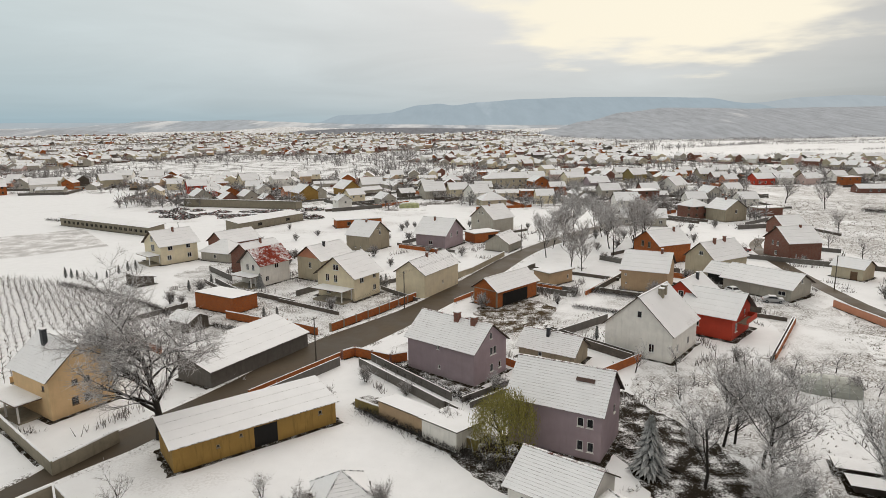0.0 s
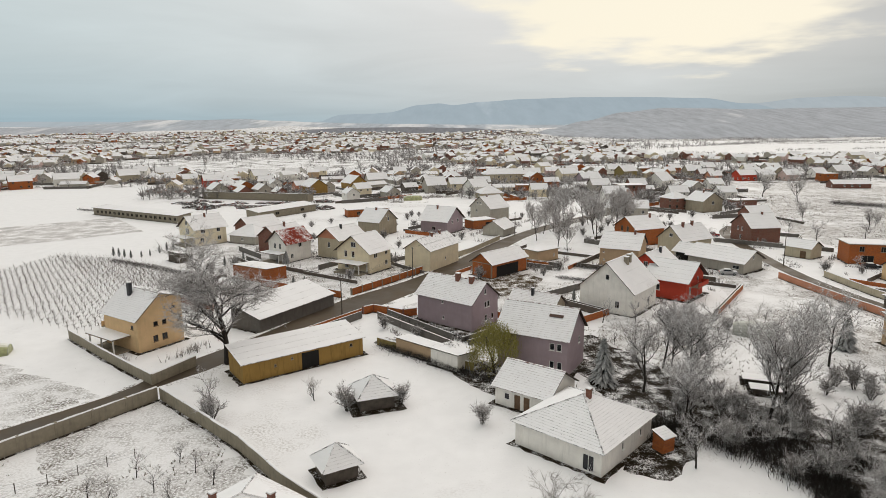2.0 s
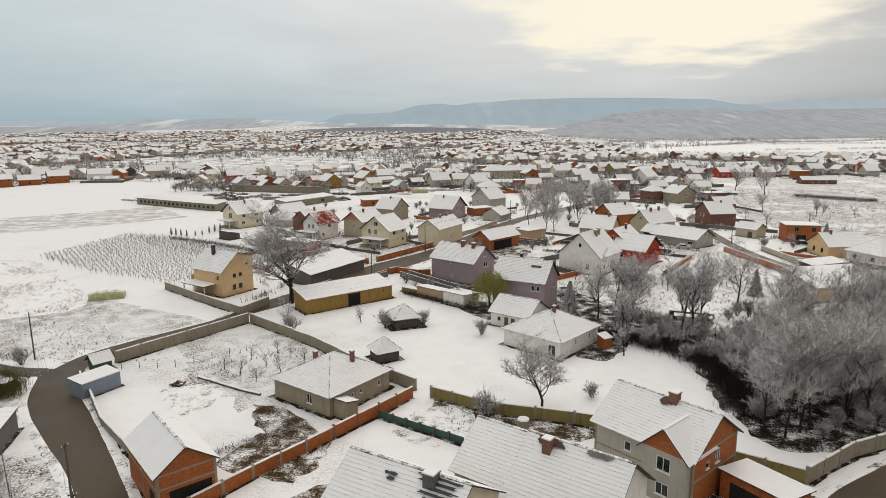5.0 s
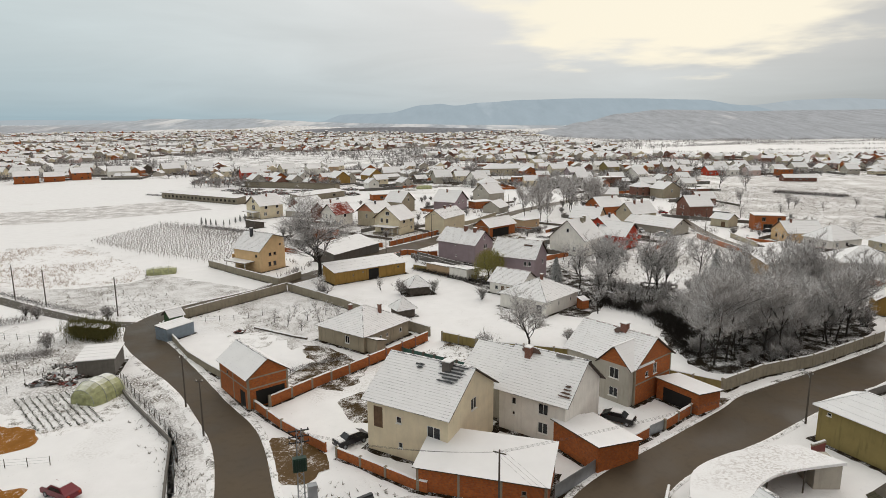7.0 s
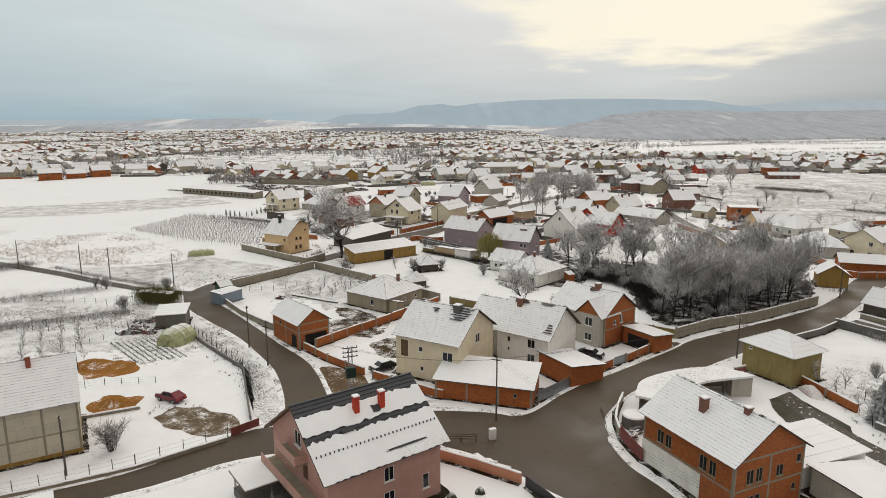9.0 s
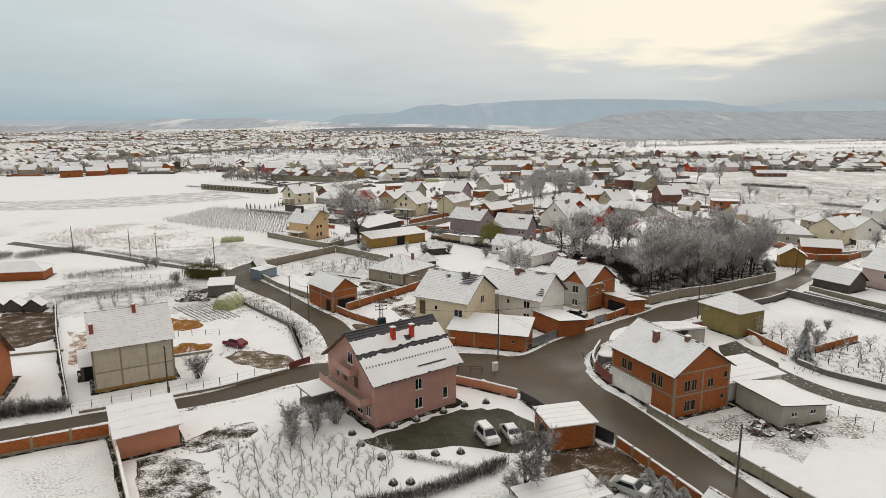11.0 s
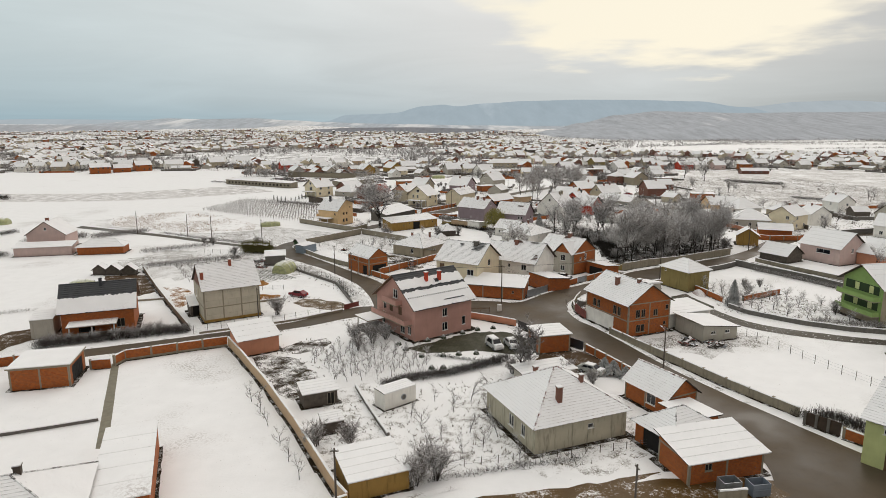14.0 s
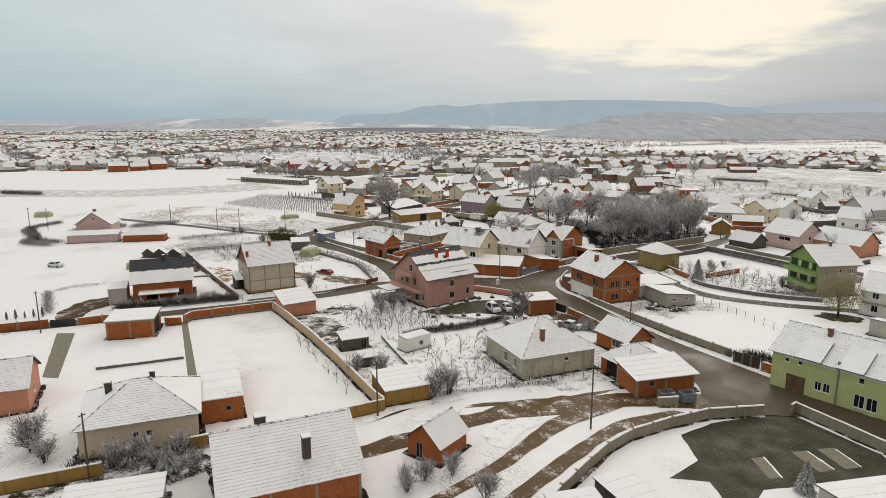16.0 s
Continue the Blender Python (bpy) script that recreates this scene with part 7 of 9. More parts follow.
fence_run("wire fence on thin posts by the dug verge", [(-54.6, 8.6), (-49.0, 1.6), (-43.4, -4.6), (-37.8, -11), (-34.6, -19.6)], 1.5, gap=2.2)
fence_run("wire fence across the yard rows", [(-64, -20), (-57, -17), (-50, -16)], 1.1)


def rail_fence(label, a, b, h=1.1, bays=3):
    o = thing("rail_fence", label, "fence", pose(a[0], a[1], 0, 0, 0, math.degrees(math.atan2(b[1] - a[1], b[0] - a[0]))))
    d = math.hypot(b[0] - a[0], b[1] - a[1])
    for i in range(bays + 1):
        g = Geo()
        g.box(d * i / bays - 0.06, d * i / bays + 0.06, -0.06, 0.06, 0, h)
        g.ob("post", [M_TIMBER], o)
    for z in (0.45, 0.75, h - 0.05):
        g = Geo()
        g.box(0, d, -0.1, -0.06, z - 0.05, z + 0.05)
        g.ob("rail", [M_TIMBER], o)


wall_run("low weathered kerb across the snowy garden", [(-41.7, 32.6), (-37.8, 30.3), (-34.0, 28.0), (-30.4, 26.2)], 0.3, M_OLDWOOD, thick=0.3, pillar=2.5)
wall_run("low dark concrete edge between the gardens", [(-25.1, -71.3), (-22.7, -77.4), (-20.5, -82.6), (-18.9, -86.3)], 0.55, M_CONCDARK, thick=0.3, pillar=2.6)
rail_fence("brown wooden rail fence at the junction", (-8.8, -33.4), (-3.4, -33.6))


# ---- trees and shrubs ----
def grow(g, tw, r, p, d, length, rad, level, top, twigs, droop, tlen, fan=(5, 5, 4, 3)):
    """A limb with its side limbs; the last ones end in fine twigs."""
    n = 4 if level == 0 else 3
    pts, rr = [p], [rad]
    for i in range(n):
        d = (d + Vector((r.gauss(0, 0.16), r.gauss(0, 0.16), r.gauss(0.05, 0.10) - droop * (level > 0))) * (0.7 if level == 0 else 1.15)).normalized()
        p = p + d * length / n
        pts.append(p)
        rr.append(rad * (1 - 0.62 * (i + 1) / n))
    g.tube(pts, rr, 6 if level == 0 else 4 if level == 1 else 3)
    if level < top:
        kids = fan[level] + (r.random() < 0.5)
        for k in range(kids):
            t = (0.24 + 0.76 * (k + r.random()) / kids) * n
            i = min(n - 1, int(t))
            q = pts[i].lerp(pts[i + 1], t - i)
            a = r.uniform(0, 2 * math.pi)
            side = Vector((math.cos(a), math.sin(a), 0))
            dd = (d * 0.65 + side * r.uniform(0.6, 1.1) + Vector((0, 0, 0.20))).normalized()
            grow(g, tw, r, q, dd, length * r.uniform(0.48, 0.68), rr[i] * 0.55, level + 1, top, twigs, droop, tlen, fan)
    if level >= top - 1:
        for k in range(twigs if level == top else twigs // 2):
            t = r.uniform(0.2, 1.0) * n
            i = min(n - 1, int(t))
            q = pts[i].lerp(pts[i + 1], t - i)
            dd = (d * 0.6 + Vector((r.gauss(0, 0.6), r.gauss(0, 0.6), r.gauss(0.15, 0.45) - droop * 2))).normalized()
            ln = tlen * r.uniform(0.5, 1.3)
            end = q + dd * ln + Vector((r.gauss(0, 0.1), r.gauss(0, 0.1), r.gauss(0, 0.1))) * ln
            w = dd.orthogonal().normalized() * 0.018
            v = dd.cross(w).normalized() * 0.018
            tw.add((q + w, q - w * 0.5 + v, q - w * 0.5 - v, end), ((0, 1, 3), (1, 2, 3), (2, 0, 3)))


def tree_mesh(seed, H, rad, top=3, twigs=5, droop=0.0, tlen=0.9, trunk=0.42, stems=1, twig_mat=None, bark=None, fan=(5, 5, 4, 3)):
    r = random.Random(seed)
    g, tw = Geo(), Geo()
    for s in range(stems):
        a = r.uniform(0, 6.28)
        lean = 0.10 if stems == 1 else 0.38
        d = Vector((math.cos(a) * lean * r.random(), math.sin(a) * lean * r.random(), 1)).normalized()
        p = Vector((math.cos(a), math.sin(a), 0)) * (0.0 if stems == 1 else 0.25 * r.random())
        grow(g, tw, r, p - Vector((0, 0, 0.2)), d, H * (0.62 if top > 1 else 0.8) * r.uniform(0.9, 1.05), rad, 0, top, twigs, droop, tlen, fan)
    return g.mesh("trunk", [bark or M_BARK], True), tw.mesh("crown", [twig_mat or M_TWIG])


def tree(name, label, meshes, x, y, yaw=0.0, s=1.0, category="tree", group="", crown="crown", tilt=0.0):
    o = thing(name, label, category, pose(x, y, 0, tilt, 0, yaw) @ Matrix.Diagonal((s, s, s, 1)), group)
    part("trunk", meshes[0], o)
    part(crown, meshes[1], o)
    return o


M_TWIGB = frosted("shrub_twigs", (0.17, 0.148, 0.135), 0.75, -0.2, 0.8, speck=1.5)
BIG = [tree_mesh(s, 12.0, 0.20, 3, 12, -0.05, 0.95, fan=(8, 5, 4, 3)) for s in (11, 12, 13)]
ASH = [tree_mesh(s, 11.5, 0.14, 3, 20, -0.10, 1.15, fan=(7, 5, 3, 3)) for s in (21, 22, 23, 24)]
MIDT = [tree_mesh(s, 6.5, 0.13, 2, 10, 0.0, 0.8) for s in (31, 32, 33)]
SMALL = [tree_mesh(s, 3.6, 0.07, 2, 7, 0.0, 0.5) for s in (41, 42, 43)]
SAPL = [tree_mesh(s, 2.7, 0.045, 1, 14, -0.05, 0.6, twig_mat=M_TWIGB) for s in (51, 52, 53)]
BUSH = [tree_mesh(s, 2.5, 0.035, 1, 16, 0.0, 0.65, stems=10, twig_mat=M_TWIGB) for s in (61, 62, 63)]

tree("tree", "great bare walnut tree with frosted drooping branches", tree_mesh(14, 15.0, 0.40, 3, 18, 0.06, 1.2, fan=(12, 6, 5, 3)), -37.4, 72.8, 20, 1.32)
tree("tree", "bare round-crowned tree alone in the snowy garden", tree_mesh(15, 10.4, 0.20, 3, 18, 0.0, 0.8, fan=(10, 6, 4, 3)), 8.4, 21.8, 70, 1.0)
tree("tree", "dark bare fruit tree with spreading boughs", tree_mesh(16, 6.8, 0.2, 3, 14, 0.0, 0.8, twig_mat=M_TWIGD), -0.5, -67.2, 10, 1.2)
r5 = random.Random(5)
for i, (x, y, k, s) in enumerate(((24.9, 61.5, 0, 0.82), (32.1, 70.8, 1, 0.75), (37.1, 51.1, 2, 1.05), (40.3, 52.5, 0, 1.15), (30.5, 70.2, 2, 0.8), (32.7, 65.2, 1, 0.95), (44.6, 60, 0, 0.85), (28, 52, 1, 0.7), (56, 70.5, 2, 0.85), (31.7, 61.4, 1, 0.95), (26.3, 50.4, 1, 0.7), (65, 68, 1, 0.8))):
    tree("tree", "tall bare tree with frosted grey twigs in the scrub", BIG[k], x, y, r5.uniform(0, 360), s * 1.15, group="bare trees behind the houses")
for x, y, s in ((26.7, 92.8, 0.8), (33, 93, 0.7), (24.6, 41.5, 0.95), (-34.2, 56.7, 0.85), (36, 46, 1.0), (33, 44, 0.9), (40, 43, 1.0), (26, 46, 0.8)):
    tree("tree", "small bare tree with frosted branches", MIDT[int(abs(x)) % 3], x, y, r5.uniform(0, 360), s, group="small bare trees")
for i, (x, y) in enumerate(((30, 191.3), (30, 162.2), (32.6, 160.8), (34, 195), (49.4, 209.9), (45, 178), (56.7, 199.3), (58.8, 194.4), (47, 190), (53, 186), (62, 205), (26, 178), (36, 205), (41, 214), (64, 214), (50, 222), (154.1, 293.8), (160.4, 273.4))):
    tree("tree", "tall bare roadside tree with dark twigs", ASH[i % 4] if i < 16 else BIG[i % 3], x, y, r5.uniform(0, 360), r5.uniform(1.0, 1.3), group="roadside trees")
# the walled wood
WOOD = [(34.5, 15), (38.5, 12), (47, 16), (56, 20.5), (66, 27.5), (72, 33), (74, 42), (66, 47), (54, 44), (44, 38), (37, 30)]
r6, count, spots = random.Random(6), 0, []
while count < 72:
    x, y = r6.uniform(33, 78), r6.uniform(10, 58)
    if inside(x, y, WOOD) and all((x - a) ** 2 + (y - b) ** 2 > 3.6 for a, b in spots):
        spots.append((x, y))
        tree("tree", "slender bare ash with frosted twigs in the walled wood", ASH[count % 4], x, y, r6.uniform(0, 360), r6.uniform(0.62, 1.0) + (0.35 if r6.random() < 0.25 else 0.0), group="trees of the walled wood")
        count += 1
count = 0
while count < 60:
    x, y = r6.uniform(22, 76), r6.uniform(12, 66)
    if inside(x, y, [(28, 46), (36, 36), (47, 46), (70, 56), (66, 66), (46, 62), (34, 60), (24, 62)]) or inside(x, y, [(33.5, 13.5), (38, 10.5), (56, 18), (72, 31), (74, 36), (54, 24), (38, 17), (35, 20)]):
        tree("shrub", "tangled frosted scrub at the edge of the wood", BUSH[count % 3], x, y, r6.uniform(0, 360), r6.uniform(0.8, 1.5), "shrub", "scrub by the wood")
        count += 1
for x, y in ((-38.9, 35.8), (-35.7, 33.5), (-35.9, 39.9), (-32.7, 37.1), (-32.5, 31), (-32.5, 43), (-29.9, 40.9), (-27.1, 38.5), (-29.7, 34.7), (-20.7, 59.1), (-21.1, 60.3)):
    tree("fruit_tree", "small bare fruit tree in the snow", SMALL[int(abs(x * 10)) % 3], x, y, r6.uniform(0, 360), r6.uniform(0.8, 1.1), group="orchard trees")
for x, y, s in ((-15.6, 55.9, 1.3), (-8.8, 58, 1.3), (1.9, 52.2, 1.2), (-32.7, 53.2, 1.2), (0.9, 19.2, 1.3), (-18.5, 81, 1.2), (-14.2, 90, 1), (-7.8, 85.1, 0.9), (-2, 74, 1.2), (5, 86, 1.0), (-46.1, -35.8, 1.4), (-28.1, -52.4, 1.4), (-24.9, -52.4, 1.5), (-22.8, -50.5, 1.2), (-27, -56, 1.2),
                (-15.1, -96.7, 1.5), (-13, -95.6, 1.4), (-14, -94, 1.2), (-9, -121.2, 1.3), (-15.5, -118.1, 1.1), (-17.2, -120.2, 1.2), (-12.5, -117, 1), (-61.8, -112.6, 1.7), (-59, -115, 1.3), (-64, -110, 1.2), (-27.3, -88.5, 1.1), (-23.2, -88.4, 1.2), (9.5, -70, 0.9), (3, -66.5, 1.0), (-2, -66, 1.1), (6, -68, 1.1),
                (-90.2, 40.4, 1), (-86.5, 38.3, 1), (-72, 38, 1.2), (-74, 22, 1), (55, -20, 0.9), (57, -14, 0.8), (61, -13, 0.8), (51, -23, 0.8), (75, -29, 1.2), (70, -31, 1.3), (66, -34, 1.1), (80, -48, 1), (15.8, 25.3, 0.9), (37.9, 20.6, 1.0), (44, 97, 0.9), (48, 88, 0.9), (54.5, 84, 1.2), (-50.5, -116, 1.3), (-48, -114.3, 1.4), (-46, -116, 1.2), (-44, -113, 1.2), (-41, -117, 1.1)):
    tree("shrub", "bare frosted garden shrub", BUSH[int(abs(x * 7)) % 3], x, y, r6.uniform(0, 360), s * r6.uniform(0.85, 1.1), "shrub", "garden shrubs")
# nursery saplings, yard saplings and garden rows
k = 0
for i in range(11):
    for j in range(11):
        x, y = -37 + i * 2.1 + j * 0.30 + r6.uniform(-0.3, 0.3), -73 + j * 1.75 + i * 0.72 + r6.uniform(-0.3, 0.3)
        if inside(x, y, [(-34.5, -60), (-30.5, -54.5), (-22, -55.5), (-10, -61), (-10, -64.5), (-20, -69.5), (-28.5, -70.5)]):
            tree("sapling", "thin bare nursery sapling in the snow", SAPL[k % 3], x, y, r6.uniform(0, 360), r6.uniform(0.7, 1.0), "sapling", "nursery saplings")
            k += 1
for x, y in ((-38.7, -76.4), (-36.6, -79.5), (-34.4, -83.5), (-31.6, -88.5), (-29.6, -92.1), (-27.6, -95.7), (-15, -84), (-12.5, -87), (-9, -85), (-7.5, -88.5), (-11, -79), (-8.6, -76), (-6.5, -80.5), (-13.5, -76), (-5.6, -86), (-10, -90), (-3.5, -92), (-6, -73), (-16.5, -81), (-14, -90)):
    tree("sapling", "thin bare sapling with a dug ring", SAPL[k % 3], x, y, r6.uniform(0, 360), r6.uniform(0.9, 1.3), "sapling", "garden saplings")
    k += 1
for i in range(26):
    x, y = 47 + (i % 6) * 3.6 + r6.uniform(-0.8, 0.8), -34 + (i // 6) * 4.4 - (i % 6) * 1.1 + r6.uniform(-0.8, 0.8)
    tree("fruit_tree", "small bare fruit tree in the snow", SMALL[i % 3], x, y, r6.uniform(0, 360), r6.uniform(0.8, 1.15), group="orchard trees beyond the track")
for i in range(30):
    x, y = 24 + r6.uniform(0, 38), 72 + r6.uniform(0, 26)
    if inside(x, y, [(22, 80), (32, 68), (52, 66), (64, 78), (56, 96), (40, 96)]):
        tree("fruit_tree", "small bare fruit tree in the snow", SMALL[i % 3], x, y, r6.uniform(0, 360), r6.uniform(0.7, 1.2), group="orchard trees in the meadow")
for a in range(4):
    for b in range(9):
        x, y = -74.5 + a * 2.8 - b * 1.25 + r6.uniform(-0.2, 0.2), -9.5 + a * 0.9 + b * 2.0
        tree("sapling", "thin row plant standing in the snow", SAPL[(a + b) % 3], x, y, r6.uniform(0, 360), r6.uniform(0.55, 0.85), "sapling", "garden rows")


def fir_mesh(seed, H, R):
    r = random.Random(seed)
    g, n = Geo(), Geo()
    g.tube([(0, 0, -0.1), (0, 0, H * 0.95)], [0.16, 0.02], 6)
    for k in range(int(H * 4.5)):
        t = (k + 0.5) / (H * 4.5)
        z = 0.4 + (H - 0.5) * t
        for j in range(16):
            a = r.uniform(0, 6.28)
            ln = R * (1 - t) ** 0.8 * r.uniform(0.6, 1.1) + 0.12
            d = Vector((math.cos(a), math.sin(a), 0))
            w = Vector((-d.y, d.x, 0)) * (0.07 + 0.09 * ln)
            p = Vector((0, 0, z))
            m, e = p + d * ln * 0.6 + Vector((0, 0, -0.05 * ln)), p + d * ln + Vector((0, 0, -0.28 * ln))
            n.add((p, m + w, e, m - w, m + Vector((0, 0, 0.10))), ((0, 4, 1), (1, 4, 2), (2, 4, 3), (3, 4, 0)))
    return g.mesh("trunk", [M_BARK]), n.mesh("crown", [M_FIR])


FIR = fir_mesh(71, 6.2, 2.2)
CYP = fir_mesh(72, 2.6, 0.42)
for x, y, s in ((63, 77.8, 1.0), (68.6, 73.5, 0.85), (20, 64.6, 1.15), (48, -28.4, 0.95), (-43.4, -118, 0.75), (24.6, -119.8, 0.6), (115, 141, 1.0), (-46.5, 146.5, 0.6)):
    tree("fir_tree", "dark fir tree dusted with snow", FIR, x, y, 0, s, crown="crown")
for x, y in ((-100.1, 158.4), (-98.2, 157.8), (-95.9, 156.5), (-93.4, 155.2), (-90.9, 156.3), (-89.2, 158), (-88.4, 162.4), (-87.6, 165.6), (-86.1, 166.9), (-62.6, 144.3), (-59.2, 149.5), (-62.3, 134.7), (-38.9, 122.9), (-36.4, 123.5), (-48.7, 145.4), (-18, 148), (-17, 150)):
    tree("cypress", "small dark clipped cypress in the snow", CYP, x, y, 0, r6.uniform(0.8, 1.15), group="garden cypresses", crown="crown")
tree("cypress", "dark clipped cypress beside the white house", CYP, 24.2, 107.8, 0, 1.1, crown="crown")
SQUAT = fir_mesh(73, 2.6, 1.9)
for x, y, s in ((13.4, -66.4, 1.0), (12.6, -64.0, 0.8), (14.9, -67.6, 0.8)):
    tree("evergreen_bush", "low dark evergreen bush dusted with snow", SQUAT, x, y, 0, s, "shrub", crown="crown")


def leafy(seed, H, R, mat, weep):
    """A crown of small leaves on thin hanging or spreading shoots."""
    r = random.Random(seed)
    g, n = Geo(), Geo()
    tw = Geo()
    grow(g, tw, r, Vector((0, 0, -0.1)), Vector((0, 0, 1)), H * 0.6, 0.25, 0, 2, 0, 0.0, 0.5)
    for k in range(900 if weep else 1100):
        a, q = r.uniform(0, 6.28), r.random() ** 0.6
        z = H * (0.5 + 0.5 * math.sqrt(max(0, 1 - q * q)) * r.uniform(0.6, 1.0))
        if not weep:
            b = Vector((r.gauss(0, 1), r.gauss(0, 1), r.gauss(0, 1))).normalized() * r.random() ** 0.4
            q, z = 0.0, 0.0
        p = (Vector((math.cos(a) * R * q, math.sin(a) * R * q, z)) if weep else Vector((b.x * R, b.y * R, H * 0.58 + b.z * H * 0.42))) + Vector((r.gauss(0, 0.25), r.gauss(0, 0.25), r.gauss(0, 0.25)))
        ln = r.uniform(0.5, 1.4) * (H * 0.44 if weep else H * 0.10)
        for j in range(12 if weep else 6):
            b = p + Vector((r.gauss(0, 0.10), r.gauss(0, 0.10), -ln * j / 12)) if weep else p + Vector((r.gauss(0, 0.3), r.gauss(0, 0.3), r.gauss(0, 0.3)))
            u, v = Vector((r.gauss(0, 1), r.gauss(0, 1), r.gauss(0, 0.6))).normalized() * (0.09 if weep else 0.17), Vector((r.gauss(0, 0.3), r.gauss(0, 0.3), -1)).normalized() * (0.30 if weep else 0.17)
            n.add((b - u * 0.5, b + v * 0.5, b + u * 0.5, b - v * 0.5), ((0, 1, 2, 3),))
    return g.mesh("trunk", [M_BARK], True), n.mesh("crown", [mat])


tree("willow_tree", "yellow-green weeping willow behind the garden wall", leafy(81, 8.2, 3.7, M_WILLOW, True), 4.6, 68.6, 0, 1.0, crown="crown")
tree("tree", "tree still in thin olive-green leaf", leafy(82, 8.2, 4.2, frosted("olive_leaves", (0.25, 0.225, 0.11), 0.25, 0.5, 1.0), False), 65.1, -57.5, 0, 1.0, crown="crown")


def hedge(label, pts, h, w, mat, n=26, name="hedge"):
    """A hedge of many crooked shoots along a line."""
    g, r = Geo(), random.Random(int(pts[0][0] * 10))
    for (x0, y0), (x1, y1) in zip(pts, pts[1:]):
        d = math.hypot(x1 - x0, y1 - y0)
        for i in range(int(d * n * 3.6)):
            t = r.random()
            q = Vector((x0 + (x1 - x0) * t + r.gauss(0, w * 0.35), y0 + (y1 - y0) * t + r.gauss(0, w * 0.35), r.uniform(0, h * 0.5)))
            e = q + Vector((r.gauss(0, 0.28), r.gauss(0, 0.28), r.uniform(0.25, 1.0) * h * 0.65))
            u = Vector((r.gauss(0, 1), r.gauss(0, 1), 0.3)).normalized() * r.uniform(0.012, 0.036)
            v = Vector((u.y, -u.x, 0))
            g.add((q + u, q - u, e - u * 0.4, e + u * 0.4, q + v, q - v, e + v * 0.3), ((0, 1, 2, 3), (4, 5, 6)))
    return tagged(g.ob(name, [mat]), label, "hedge")


hedge("low clipped dark hedge along the nursery", [(-21, -71), (-16.9, -68.3), (-11.8, -66.6), (-7, -63.8), (-2.2, -60)], 1.3, 1.2, M_HEDGE, 60)
hedge("thick frosted hedge along the lane", [(-82, -55.5), (-73.2, -51.8), (-65.3, -48.4), (-59.7, -46.6)], 1.6, 1.5, M_HEDGE, 60)
for i in range(15):
    tree("shrub", "thick frosted bush in the lane hedge", BUSH[i % 3], -81 + i * 1.5 + r6.uniform(-0.4, 0.4), -54.6 + i * 0.58 + r6.uniform(-0.4, 0.4), r6.uniform(0, 360), r6.uniform(0.6, 0.95), "shrub", "lane hedge bushes")
hedge("frosted shrub bed before the cream bungalow", [(-55, -117), (-48, -114.4), (-42.5, -112.6)], 1.8, 1.8, M_HEDGE)
hedge("dark bramble hedge behind the mauve house", [(-11, 96), (-5, 88.5), (1.5, 82), (6, 80)], 1.2, 1.6, M_BRAMBLE)
hedge("dark tangle along the ochre wall", [(-14, 80), (-6, 73.4), (0, 68), (6, 63.5), (10, 61)], 1.1, 1.6, M_BRAMBLE)
hedge("dark bramble edge of the wood", [(27, 52), (33, 47), (39, 43.5), (44, 40)], 1.8, 2.2, M_BRAMBLE, 40)
hedge("black tangle of brambles along the edge of the wood", [(23.5, 50.5), (29, 47), (34, 42.5), (36.5, 35), (36.2, 27), (35, 19)], 2.0, 3.6, M_BRAMBLE, 90)
hedge("dark bramble edge of the wood", [(34.5, 20), (36, 30), (38.5, 40)], 1.4, 2.0, M_BRAMBLE, 40)
hedge("frosted hedge along the villa gardens", [(-96, 150), (-80, 141), (-66, 131), (-53, 119)], 1.3, 1.2, M_HEDGE)
hedge("dark hedge beside the brick garage", [(-47, 117), (-38, 111.5), (-33, 109)], 1.3, 1.0, M_HEDGE)
hedge("frosted garden hedge behind the red house", [(24, 128), (36, 121), (41, 118)], 1.0, 0.9, M_HEDGE)
hedge("frosted hedge in the plot by the lane", [(30, 140), (41, 133)], 1.0, 0.9, M_HEDGE)
hedge("weedy verge beside the curve", [(-56, 9), (-45.5, -2.5), (-38, -10.2), (-33, -22)], 0.7, 2.2, M_HEDGE, 10)
hedge("low hedge along the field path", [(-165, 62), (-168, 48), (-150, 24), (-140, 20)], 1.6, 2.6, M_HEDGE)
hedge("scrub on the track edge", [(-75, 40), (-92, 48), (-112, 60)], 0.9, 1.4, M_HEDGE, 10)
hedge("dark thicket in the far field", [(-262, 166), (-246, 162), (-236, 160)], 3.0, 3.5, M_HEDGE, 30)
hedge("hedge across the far snowy field", [(170, 262), (180, 252), (196, 240)], 2.4, 2.5, M_HEDGE, 30)
hedge("low hedge in the garden", [(-33, 8), (-27, 13.5), (-22, 17)], 0.7, 1.2, M_HEDGE, 14)
hedge("low bushes along the drive", [(-14, -58.5), (-8.5, -60.5), (-3.5, -62.5)], 0.6, 0.6, M_FIR, 16)
hedge("dead weeds along the mud track", [(-16, -96.5), (-6, -93.6), (4, -91)], 0.7, 0.7, M_HEDGE, 12)
hedge("frosted bushes along the square", [(33.5, -79.5), (36.5, -83)], 1.4, 1.0, M_HEDGE)
hedge("snowy dark bushes behind the yard gate", [(36.0, -80.5), (38.5, -82.5), (40.0, -85.0)], 1.8, 1.6, M_HEDGE, 60)

